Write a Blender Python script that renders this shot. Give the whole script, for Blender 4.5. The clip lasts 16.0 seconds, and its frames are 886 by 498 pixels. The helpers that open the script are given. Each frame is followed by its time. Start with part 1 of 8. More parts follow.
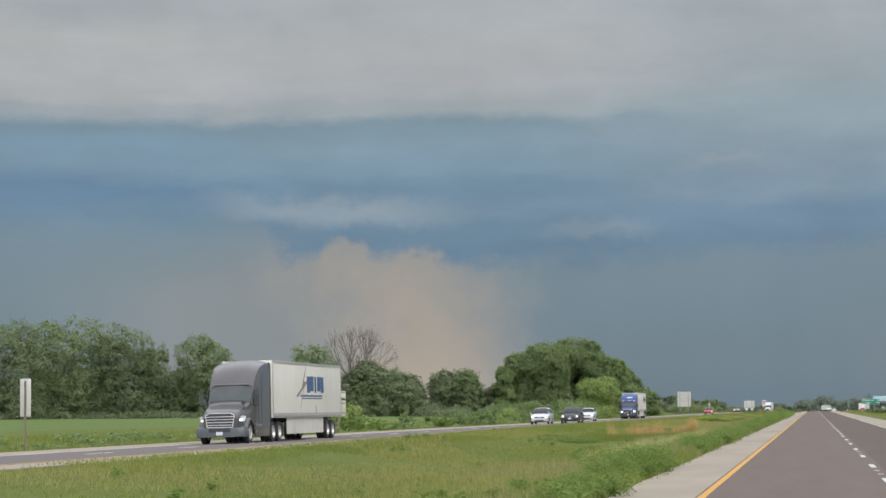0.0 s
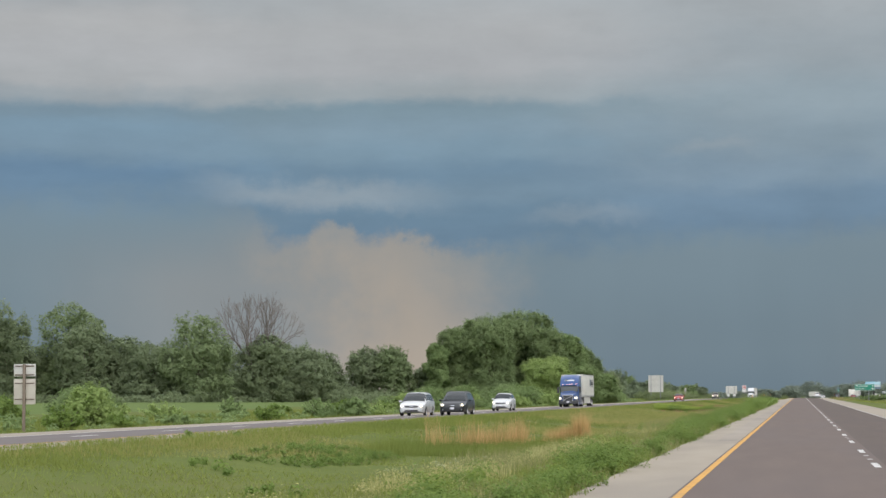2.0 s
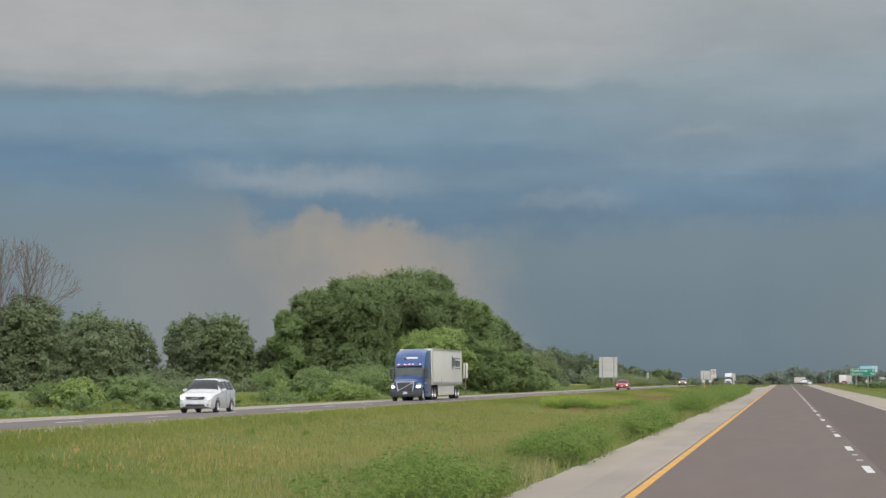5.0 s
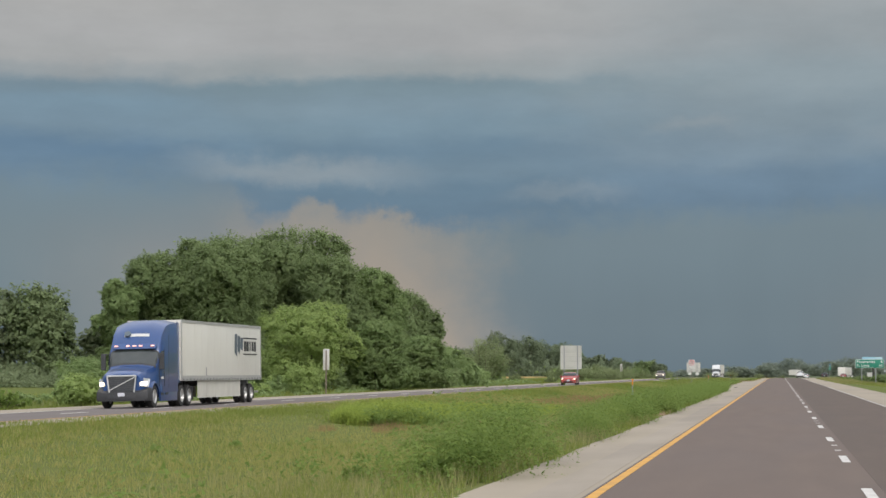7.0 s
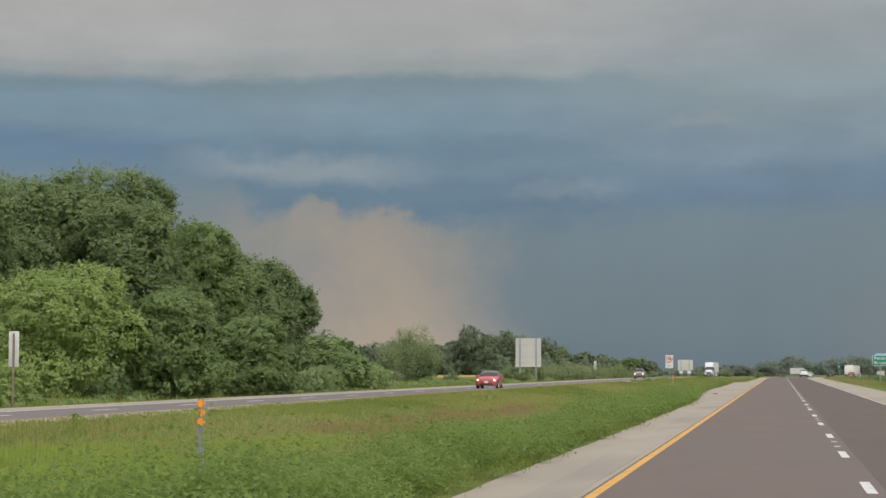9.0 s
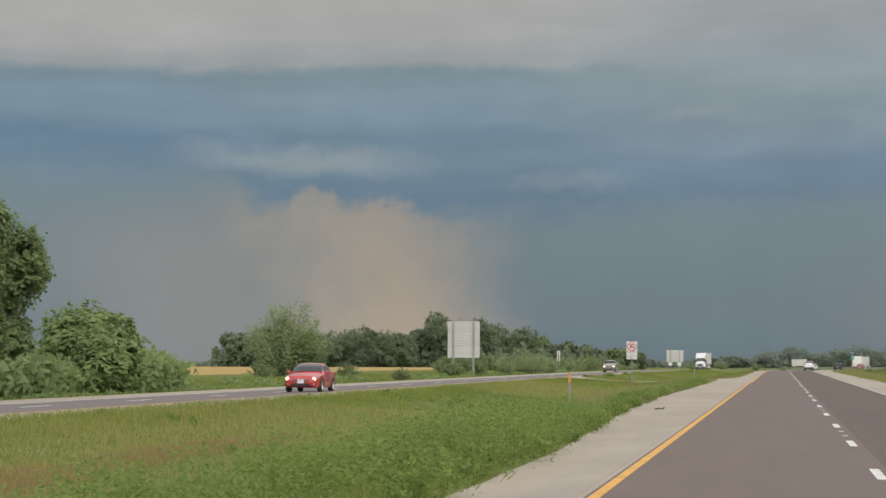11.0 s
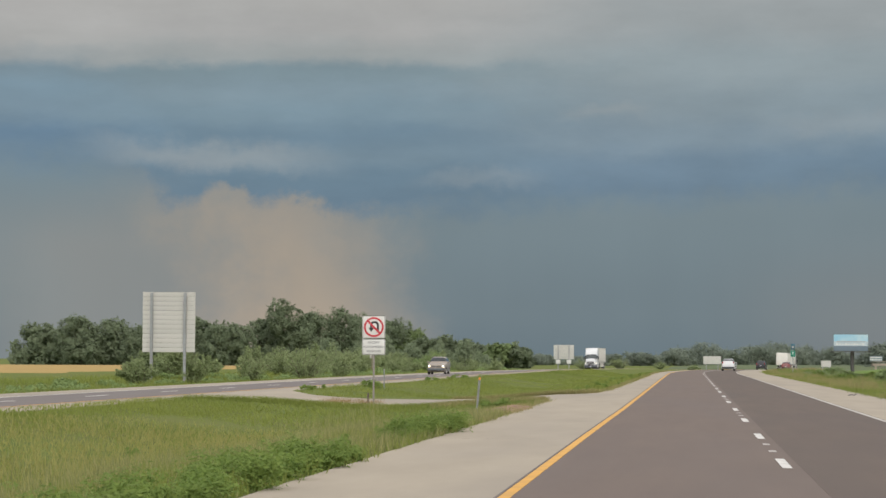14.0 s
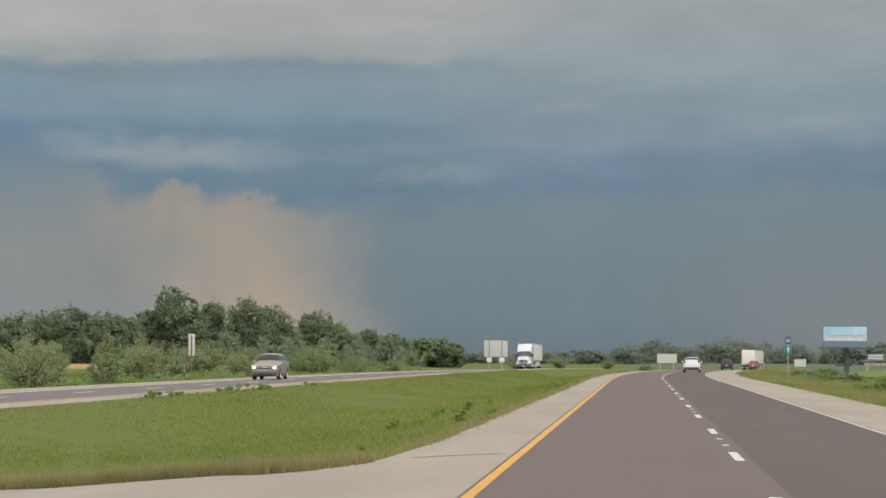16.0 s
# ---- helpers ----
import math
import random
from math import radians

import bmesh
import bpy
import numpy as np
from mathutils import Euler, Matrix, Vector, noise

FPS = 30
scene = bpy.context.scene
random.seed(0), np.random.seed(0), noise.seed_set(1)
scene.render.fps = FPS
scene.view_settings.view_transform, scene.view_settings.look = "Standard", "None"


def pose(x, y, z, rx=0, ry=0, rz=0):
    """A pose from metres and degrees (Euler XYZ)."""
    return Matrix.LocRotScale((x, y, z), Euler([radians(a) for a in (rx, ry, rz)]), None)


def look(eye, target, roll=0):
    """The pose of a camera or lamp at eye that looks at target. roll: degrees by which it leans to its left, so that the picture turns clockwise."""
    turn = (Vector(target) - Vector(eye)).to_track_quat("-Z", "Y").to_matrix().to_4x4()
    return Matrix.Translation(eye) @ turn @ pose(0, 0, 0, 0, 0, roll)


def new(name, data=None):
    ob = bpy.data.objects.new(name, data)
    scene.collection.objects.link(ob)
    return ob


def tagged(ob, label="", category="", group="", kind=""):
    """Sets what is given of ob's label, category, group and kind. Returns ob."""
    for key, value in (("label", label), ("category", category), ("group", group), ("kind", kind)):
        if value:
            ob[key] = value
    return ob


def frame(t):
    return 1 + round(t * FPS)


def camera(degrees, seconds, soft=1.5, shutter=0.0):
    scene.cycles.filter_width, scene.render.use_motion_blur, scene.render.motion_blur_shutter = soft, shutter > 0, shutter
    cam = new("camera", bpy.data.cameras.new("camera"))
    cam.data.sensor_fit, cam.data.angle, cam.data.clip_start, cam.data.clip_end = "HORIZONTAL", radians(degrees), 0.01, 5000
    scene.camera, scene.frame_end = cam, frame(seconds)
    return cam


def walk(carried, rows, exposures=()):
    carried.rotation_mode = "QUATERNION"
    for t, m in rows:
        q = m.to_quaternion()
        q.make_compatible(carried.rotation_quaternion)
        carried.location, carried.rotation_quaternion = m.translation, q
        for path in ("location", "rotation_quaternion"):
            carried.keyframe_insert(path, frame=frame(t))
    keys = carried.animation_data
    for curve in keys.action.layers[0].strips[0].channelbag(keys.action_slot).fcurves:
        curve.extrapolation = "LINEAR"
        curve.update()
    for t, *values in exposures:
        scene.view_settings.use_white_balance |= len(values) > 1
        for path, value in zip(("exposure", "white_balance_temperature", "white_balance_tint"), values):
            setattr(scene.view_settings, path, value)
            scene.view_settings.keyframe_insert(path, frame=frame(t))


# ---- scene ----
cam = camera(22.64, 16.0)
PATH = [
    (0, pose(0.247, 0.00, 1.667, 94.146, 0.488, 9.478)),
    (0.5, pose(0.230, 18.01, 1.667, 94.040, 0.390, 9.494)),
    (1, pose(0.205, 36.02, 1.667, 93.938, 0.312, 9.443)),
    (1.5, pose(0.171, 54.03, 1.667, 93.849, 0.233, 9.274)),
    (2, pose(0.134, 72.03, 1.667, 93.739, 0.189, 9.143)),
    (2.5, pose(0.106, 90.02, 1.667, 93.650, 0.164, 9.064)),
    (3, pose(0.098, 108.02, 1.667, 93.582, 0.148, 9.000)),
    (3.5, pose(0.126, 126.00, 1.667, 93.543, 0.130, 8.877)),
    (6, pose(0.504, 215.88, 1.667, 93.208, 0.062, 8.738)),
    (6.5, pose(0.572, 233.84, 1.667, 93.157, 0.039, 8.699)),
    (7, pose(0.628, 251.80, 1.667, 93.144, -0.026, 8.629)),
    (7.5, pose(0.673, 269.76, 1.667, 93.137, -0.042, 8.610)),
    (8, pose(0.686, 287.71, 1.667, 93.107, -0.040, 8.589)),
    (8.5, pose(0.665, 305.65, 1.667, 93.117, -0.057, 8.583)),
    (9, pose(0.614, 323.59, 1.667, 93.087, -0.100, 8.644)),
    (9.5, pose(0.558, 341.53, 1.667, 93.060, -0.134, 8.637)),
    (10, pose(0.506, 359.46, 1.667, 92.970, -0.151, 8.646)),
    (12.5, pose(0.320, 449.07, 1.667, 92.803, -0.143, 8.579)),
    (13, pose(0.314, 466.97, 1.667, 92.751, -0.129, 8.334)),
    (13.5, pose(0.331, 484.88, 1.667, 92.693, -0.166, 7.631)),
    (14, pose(0.353, 502.78, 1.667, 92.783, -0.233, 6.339)),
    (14.5, pose(0.367, 520.67, 1.667, 92.683, -0.290, 4.034)),
    (15, pose(0.359, 538.56, 1.667, 92.677, -0.314, 3.160)),
    (15.5, pose(0.310, 556.45, 1.667, 92.660, -0.312, 3.522)),
    (16, pose(0.248, 574.33, 1.667, 92.722, -0.331, 5.095)),
]
EXPOSURES = [(0, 0.08, 6350, 10), (3.5, 0.03, 6380, 10), (7, -0.04, 6560, 10), (10, -0.06, 6690, 10), (13, -0.03, 6790, 10), (16, 0.0, 6720, 10)]
walk(cam, PATH, EXPOSURES)

# ---- world, sun, exposure ----
def build_world():
    w = bpy.data.worlds.new("storm_sky")
    scene.world = w
    w.use_nodes = True
    nt = w.node_tree
    nt.nodes.clear()
    N, L = nt.nodes, nt.links

    def m(op, a, b=None, c=None, clamp=False):
        n = N.new("ShaderNodeMath")
        n.operation, n.use_clamp = op, clamp
        for i, q in enumerate((a, b, c)):
            if q is None:
                continue
            if isinstance(q, (int, float)):
                n.inputs[i].default_value = q
            else:
                L.new(q, n.inputs[i])
        return n.outputs[0]

    def step(x, a, b):
        n = N.new("ShaderNodeMapRange")
        n.interpolation_type = "SMOOTHSTEP"
        L.new(x, n.inputs[0])
        n.inputs[1].default_value, n.inputs[2].default_value = a, b
        return n.outputs[0]

    def mix(f, a, b):
        n = N.new("ShaderNodeMix")
        n.data_type = "RGBA"
        n.clamp_factor = True
        for s, q in ((0, f), (6, a), (7, b)):
            if isinstance(q, (tuple, float, int)):
                n.inputs[s].default_value = q if not isinstance(q, tuple) else (*q, 1)
            else:
                L.new(q, n.inputs[s])
        return n.outputs[2]

    def noise_at(u, v, scale, detail=4.0, rough=0.55, w=0.0):
        c = N.new("ShaderNodeCombineXYZ")
        L.new(u, c.inputs[0]), L.new(v, c.inputs[1])
        c.inputs[2].default_value = w
        n = N.new("ShaderNodeTexNoise")
        L.new(c.outputs[0], n.inputs["Vector"])
        n.inputs["Scale"].default_value, n.inputs["Detail"].default_value, n.inputs["Roughness"].default_value = scale, detail, rough
        return m("SUBTRACT", n.outputs["Fac"], 0.5)

    tc = N.new("ShaderNodeTexCoord")
    sep = N.new("ShaderNodeSeparateXYZ")
    L.new(tc.outputs["Generated"], sep.inputs[0])
    x, y, z = sep.outputs
    deg = 180 / math.pi
    el = m("MULTIPLY", m("ARCSINE", m("MINIMUM", m("MAXIMUM", z, -1), 1)), deg)
    az = m("MULTIPLY", m("ARCTAN2", x, y), deg)          # degrees to the right of the road
    u = m("MULTIPLY", az, 0.25)
    wavy = noise_at(u, el, 0.35, 3, 0.5)
    fine = noise_at(m("MULTIPLY", az, 0.5), el, 1.1, 5, 0.6, 3.0)
    puff = noise_at(az, el, 0.9, 6, 0.6, 7.0)
    soft = noise_at(az, el, 0.22, 3, 0.5, 11.0)
    warp = noise_at(m("MULTIPLY", az, 0.6), m("MULTIPLY", el, 1.2), 0.5, 4, 0.6, 17.0)
    e2 = m("ADD", el, m("ADD", m("MULTIPLY", wavy, 0.9), m("ADD", m("MULTIPLY", fine, 0.6), m("MULTIPLY", warp, 0.5))))

    def banded(stops, height=None):
        ramp = N.new("ShaderNodeValToRGB")
        cr = ramp.color_ramp
        cr.interpolation = "EASE"
        while len(cr.elements) < len(stops):
            cr.elements.new(0.5)
        for e, (p, c) in zip(cr.elements, stops):
            e.position, e.color = p / 20, (*c, 1)
        L.new(m("DIVIDE", e2 if height is None else height, 20.0, clamp=True), ramp.inputs[0])
        return ramp.outputs[0]

    shifted = m("ADD", az, m("ADD", m("MULTIPLY", puff, 1.6), m("MULTIPLY", soft, 0.8)))

    def profile(points, low, high):
        """A height in degrees as a function of azimuth, from straight pieces."""
        ramp = N.new("ShaderNodeValToRGB")
        cr = ramp.color_ramp
        cr.interpolation = "LINEAR"
        while len(cr.elements) < len(points):
            cr.elements.new(0.5)
        for e, (p, q) in zip(cr.elements, points):
            k = (q - low) / (high - low)
            e.position, e.color = (p + 30) / 60, (k, k, k, 1)
        L.new(m("DIVIDE", m("ADD", shifted, 30.0), 60.0, clamp=True), ramp.inputs[0])
        return m("MULTIPLY_ADD", ramp.outputs[0], high - low, low)

    # cloud above the shelf's ragged lower edge: beside the dust, over it, and to the right
    over_end = [(14, (0.42, 0.43, 0.43)), (20, (0.5, 0.5, 0.5))]
    beside = banded([(4.3, (0.168, 0.246, 0.318)), (5.1, (0.152, 0.236, 0.322)), (5.7, (0.142, 0.230, 0.326)), (6.3, (0.194, 0.284, 0.360)), (6.9, (0.196, 0.290, 0.366)), (7.35, (0.190, 0.268, 0.325)),
                     (7.75, (0.313, 0.350, 0.371)), (8.1, (0.385, 0.399, 0.405)), (8.8, (0.405, 0.414, 0.420)), (9.6, (0.414, 0.420, 0.420)), (10.5, (0.366, 0.392, 0.405))] + over_end)
    above = banded([(3.6, (0.144, 0.220, 0.296)), (4.6, (0.148, 0.230, 0.306)), (5.1, (0.180, 0.264, 0.336)), (5.7, (0.162, 0.248, 0.326)), (6.3, (0.196, 0.286, 0.355)), (6.9, (0.215, 0.300, 0.362)), (7.4, (0.202, 0.280, 0.328)),
                    (7.8, (0.334, 0.371, 0.387)), (8.4, (0.391, 0.403, 0.412)), (9.3, (0.399, 0.410, 0.414)), (10.5, (0.371, 0.397, 0.408))] + over_end)
    right = banded([(3.6, (0.160, 0.236, 0.304)), (4.4, (0.154, 0.232, 0.314)), (5.0, (0.164, 0.244, 0.326)), (5.7, (0.215, 0.292, 0.358)), (6.5, (0.246, 0.318, 0.370)), (7.5, (0.276, 0.340, 0.378)),
                    (8.7, (0.318, 0.360, 0.385)), (10.2, (0.355, 0.385, 0.400))] + over_end)
    swing = m("ADD", az, m("MULTIPLY", m("ADD", wavy, warp), 5.0))
    col = mix(step(swing, -8.0, -0.5), mix(step(swing, -16.5, -12.5), beside, above), right)
    # pale scud on the shelf
    for a0, e0, wide, tall, slope, k in ((-12.2, 5.16, 4.0, 0.58, -0.05, 0.60), (-5.4, 4.55, 2.4, 0.42, 0.0, 0.32), (-1.9, 6.30, 1.6, 0.36, 0.04, 0.42), (4.2, 6.0, 2.8, 0.5, 0.03, 0.35)):
        off = m("SUBTRACT", m("SUBTRACT", el, e0), m("MULTIPLY", m("SUBTRACT", az, a0), slope))
        scud = m("MULTIPLY", step(m("ABSOLUTE", m("ADD", off, m("ADD", m("MULTIPLY", puff, 1.1), m("MULTIPLY", fine, 0.6)))), tall, 0.0), step(m("ABSOLUTE", m("ADD", m("SUBTRACT", az, a0), m("MULTIPLY", warp, 1.6))), wide, wide * 0.25))
        col = mix(m("MULTIPLY", scud, k), col, (0.315, 0.362, 0.392))
    # long mottled streaks in the shelf cloud and the deck above it
    long_streak = noise_at(m("MULTIPLY", az, 0.16), m("MULTIPLY", el, 0.85), 1.0, 5, 0.55, 21.0)
    lump = noise_at(m("MULTIPLY", az, 0.35), m("MULTIPLY", el, 0.8), 0.9, 6, 0.62, 31.0)
    tone = N.new("ShaderNodeHueSaturation")
    L.new(m("MULTIPLY_ADD", m("ADD", long_streak, m("MULTIPLY", lump, 1.3)), 0.22, 1.0), tone.inputs["Value"])
    L.new(col, tone.inputs["Color"])
    col = tone.outputs[0]
    # rain below the shelf
    rain_left = banded([(0.0, (0.160, 0.214, 0.246)), (1.2, (0.176, 0.232, 0.262)), (3.2, (0.186, 0.242, 0.274)), (4.8, (0.182, 0.252, 0.300))], el)
    rain_right = banded([(0.0, (0.150, 0.202, 0.238)), (1.2, (0.168, 0.222, 0.256)), (3.3, (0.182, 0.242, 0.280)), (4.4, (0.190, 0.252, 0.292))], el)
    rain = mix(step(az, -13.0, -7.0), rain_left, rain_right)
    veil = m("MULTIPLY", m("MULTIPLY", step(m("ABSOLUTE", m("ADD", m("ADD", az, 14.2), m("MULTIPLY", puff, 1.6))), 6.5, 1.2), step(m("ADD", el, m("MULTIPLY", soft, 1.8)), 5.0, 2.6)), 0.62)
    rain = mix(veil, rain, (0.286, 0.290, 0.284))
    brown = m("MULTIPLY", m("MULTIPLY", step(m("ADD", az, m("MULTIPLY", soft, 3.0)), -1.0, 6.0), step(el, 4.2, 0.6)), 0.42)
    rain = mix(brown, rain, (0.242, 0.238, 0.232))
    # tan dust cloud within the rain
    du = m("ADD", m("ADD", m("MULTIPLY_ADD", m("SUBTRACT", el, 1.0), 0.42, 9.85), az), m("ADD", m("MULTIPLY", soft, 2.6), m("ADD", m("MULTIPLY", puff, 3.0), m("MULTIPLY", warp, 1.5))))
    body = m("MULTIPLY_ADD", m("SUBTRACT", el, 1.0), 0.08, 2.0)
    dust = m("MULTIPLY", step(m("DIVIDE", m("ABSOLUTE", du), body), 1.9, 0.1), m("MULTIPLY", m("MULTIPLY_ADD", m("ADD", puff, soft), 0.6, 0.92), m("MULTIPLY_ADD", step(el, 4.2, 2.2), 0.22, 0.78)))
    rain = mix(dust, rain, (0.368, 0.326, 0.278))
    glow = m("MULTIPLY", m("MULTIPLY", step(m("ABSOLUTE", m("ADD", m("ADD", az, 9.5), m("MULTIPLY", soft, 2.0))), 3.6, 0.3), step(el, 2.7, 0.3)), 0.55)
    rain = mix(glow, rain, (0.450, 0.372, 0.292))
    # the ragged lower edge of the shelf
    edge = profile([(-30, 4.7), (-19.8, 4.82), (-16.0, 4.92), (-14.8, 4.72), (-14.0, 4.40), (-13.5, 4.00), (-12.65, 3.96), (-12.3, 4.46), (-11.9, 4.12), (-11.3, 3.86), (-10.75, 3.98), (-10.4, 4.24), (-9.7, 3.90),
                    (-9.0, 3.72), (-6.6, 3.80), (-4.4, 3.80), (-0.8, 4.06), (3.1, 4.32), (5.8, 4.36), (8.3, 4.0), (30, 4.2)], 3.0, 6.0)
    ragged_edge = m("ADD", m("SUBTRACT", el, edge), m("ADD", m("MULTIPLY", puff, 1.15), m("ADD", m("MULTIPLY", fine, 0.5), m("MULTIPLY", noise_at(az, el, 2.6, 5, 0.65, 27.0), 0.45))))
    blur = m("ADD", m("MULTIPLY", step(az, -10.5, -3.0), 0.30), m("MULTIPLY_ADD", step(az, -12.6, -14.6), 0.34, 0.27))
    cover = N.new("ShaderNodeMapRange")
    cover.interpolation_type = "SMOOTHSTEP"
    L.new(ragged_edge, cover.inputs[0]), L.new(m("MULTIPLY", blur, -1.0), cover.inputs[1]), L.new(blur, cover.inputs[2])
    col = mix(cover.outputs[0], rain, col)
    # far-off streaks of rain
    streak = noise_at(m("MULTIPLY", az, 1.5), m("MULTIPLY", el, 0.08), 0.7, 3, 0.5, 5.0)
    shade = m("MULTIPLY_ADD", m("MULTIPLY", streak, step(el, 4.5, 2.5)), 0.06, m("MULTIPLY_ADD", soft, 0.16, 1.0))
    hsv = N.new("ShaderNodeHueSaturation")
    L.new(shade, hsv.inputs["Value"])
    L.new(col, hsv.inputs["Color"])
    col = hsv.outputs[0]
    # overcast brightens overhead and away from the storm
    sky = N.new("ShaderNodeTexSky")
    sky.sky_type, sky.sun_disc = "NISHITA", False
    sky.sun_elevation, sky.sun_rotation = radians(38), radians(150)
    over = mix(0.12, (1.42, 1.40, 1.36), sky.outputs[0])
    up = m("MAXIMUM", step(el, 13.0, 48.0), m("MULTIPLY", step(m("ABSOLUTE", az), 60.0, 120.0), step(el, -1.0, 12.0)))
    col = mix(up, col, over)
    bg = N.new("ShaderNodeBackground")
    L.new(col, bg.inputs[0])
    out = N.new("ShaderNodeOutputWorld")
    L.new(bg.outputs[0], out.inputs[0])


build_world()
sun = new("sun", bpy.data.lights.new("sun", "SUN"))
sun.data.energy, sun.data.angle, sun.data.color = 0.95, radians(18), (1.0, 0.95, 0.87)
sun.matrix_world = look((0, 0, 50), (0 - math.sin(radians(150)) * 10, 0 - math.cos(radians(150)) * 10, 50 - 10 * math.tan(radians(38))))


# ---- materials ----
def material(name, a, b=None, rough=0.8, metal=0.0, scale=4.0, bump=0.0, bump_scale=30.0, spread=0.0, mottle=None, stretch=(1, 1, 1), island=0.0, coat=0.0, spec=0.5, trans=0.0):
    """Two-tone noise material: a and b blend at `scale`, mottle adds a second, larger scale; spread varies by object, island by loose piece."""
    mt = bpy.data.materials.new(name)
    mt.use_nodes = True
    nt = mt.node_tree
    N, L = nt.nodes, nt.links
    bs = N["Principled BSDF"]
    bs.inputs["Roughness"].default_value, bs.inputs["Metallic"].default_value = rough, metal
    bs.inputs["Coat Weight"].default_value = coat
    bs.inputs["Specular IOR Level"].default_value = spec
    if trans:
        bs.inputs["Transmission Weight"].default_value = trans
    b = b or a
    tc = N.new("ShaderNodeTexCoord")
    mp = N.new("ShaderNodeMapping")
    mp.inputs["Scale"].default_value = stretch
    L.new(tc.outputs["Object"], mp.inputs[0])
    no = N.new("ShaderNodeTexNoise")
    no.inputs["Scale"].default_value, no.inputs["Detail"].default_value, no.inputs["Roughness"].default_value = scale, 5, 0.6
    L.new(mp.outputs[0], no.inputs["Vector"])
    rg = N.new("ShaderNodeMapRange")
    rg.inputs[1].default_value, rg.inputs[2].default_value = 0.3, 0.7
    L.new(no.outputs["Fac"], rg.inputs[0])
    mx = N.new("ShaderNodeMix")
    mx.data_type = "RGBA"
    L.new(rg.outputs[0], mx.inputs[0])
    mx.inputs[6].default_value, mx.inputs[7].default_value = (*a, 1), (*b, 1)
    col = mx.outputs[2]
    if mottle:
        c, ms, amount = mottle
        n2 = N.new("ShaderNodeTexNoise")
        n2.inputs["Scale"].default_value, n2.inputs["Detail"].default_value = ms, 4
        L.new(mp.outputs[0], n2.inputs["Vector"])
        r2 = N.new("ShaderNodeMapRange")
        r2.inputs[1].default_value, r2.inputs[2].default_value, r2.inputs[4].default_value = 0.45, 0.68, amount
        L.new(n2.outputs["Fac"], r2.inputs[0])
        m2 = N.new("ShaderNodeMix")
        m2.data_type = "RGBA"
        L.new(r2.outputs[0], m2.inputs[0])
        L.new(col, m2.inputs[6])
        m2.inputs[7].default_value = (*c, 1)
        col = m2.outputs[2]
    if spread or island:
        hs = N.new("ShaderNodeHueSaturation")
        L.new(col, hs.inputs["Color"])
        src = N.new("ShaderNodeNewGeometry").outputs["Random Per Island"] if island else N.new("ShaderNodeObjectInfo").outputs["Random"]
        r3 = N.new("ShaderNodeMapRange")
        k = island or spread
        r3.inputs[3].default_value, r3.inputs[4].default_value = 1 - k, 1 + k
        L.new(src, r3.inputs[0])
        L.new(r3.outputs[0], hs.inputs["Value"])
        r4 = N.new("ShaderNodeMapRange")
        r4.inputs[3].default_value, r4.inputs[4].default_value = 0.5 + k * 0.06, 0.5 - k * 0.06
        L.new(src, r4.inputs[0])
        L.new(r4.outputs[0], hs.inputs["Hue"])
        col = hs.outputs[0]
    L.new(col, bs.inputs["Base Color"])
    if bump:
        n3 = N.new("ShaderNodeTexNoise")
        n3.inputs["Scale"].default_value, n3.inputs["Detail"].default_value = bump_scale, 4
        L.new(mp.outputs[0], n3.inputs["Vector"])
        bp = N.new("ShaderNodeBump")
        bp.inputs["Strength"].default_value, bp.inputs["Distance"].default_value = bump, 0.02
        L.new(n3.outputs["Fac"], bp.inputs["Height"])
        L.new(bp.outputs[0], bs.inputs["Normal"])
    return mt


def leafy(name, a, b, island=0.2, mottle=None, stretch=(1, 1, 1)):
    """Leaf material: some light passes through the blades."""
    mt = material(name, a, b, rough=0.65, scale=0.5, island=island, spec=0.15, mottle=mottle, stretch=stretch)
    nt = mt.node_tree
    N, L = nt.nodes, nt.links
    bs = N["Principled BSDF"]
    tr = N.new("ShaderNodeBsdfTranslucent")
    link = bs.inputs["Base Color"].links[0].from_socket
    L.new(link, tr.inputs[0])
    ms = N.new("ShaderNodeMixShader")
    ms.inputs[0].default_value = 0.5
    L.new(bs.outputs[0], ms.inputs[1]), L.new(tr.outputs[0], ms.inputs[2])
    L.new(ms.outputs[0], N["Material Output"].inputs[0])
    return mt


M_GROUND = material("ground_soil_and_grass", (0.118, 0.142, 0.037), (0.094, 0.118, 0.030), 0.95, scale=0.9, bump=0.6, bump_scale=8, mottle=((0.130, 0.128, 0.044), 0.11, 0.5), spec=0.08)
M_ASPHALT = material("worn_asphalt", (0.136, 0.103, 0.085), (0.118, 0.090, 0.075), 0.9, scale=1.3, bump=0.25, bump_scale=60, mottle=((0.120, 0.096, 0.086), 0.35, 0.5), stretch=(1, 0.12, 1), spec=0.3)
M_ASPHALT_DARK = material("worn_asphalt_darker", (0.108, 0.081, 0.066), (0.093, 0.071, 0.058), 0.9, scale=1.3, bump=0.25, bump_scale=60, mottle=((0.086, 0.068, 0.060), 0.35, 0.5), stretch=(1, 0.12, 1), spec=0.3)
M_OLDASPHALT = material("old_asphalt", (0.150, 0.128, 0.118), (0.126, 0.108, 0.100), 0.9, scale=1.0, bump=0.2, bump_scale=50, stretch=(1, 0.1, 1), spec=0.3)
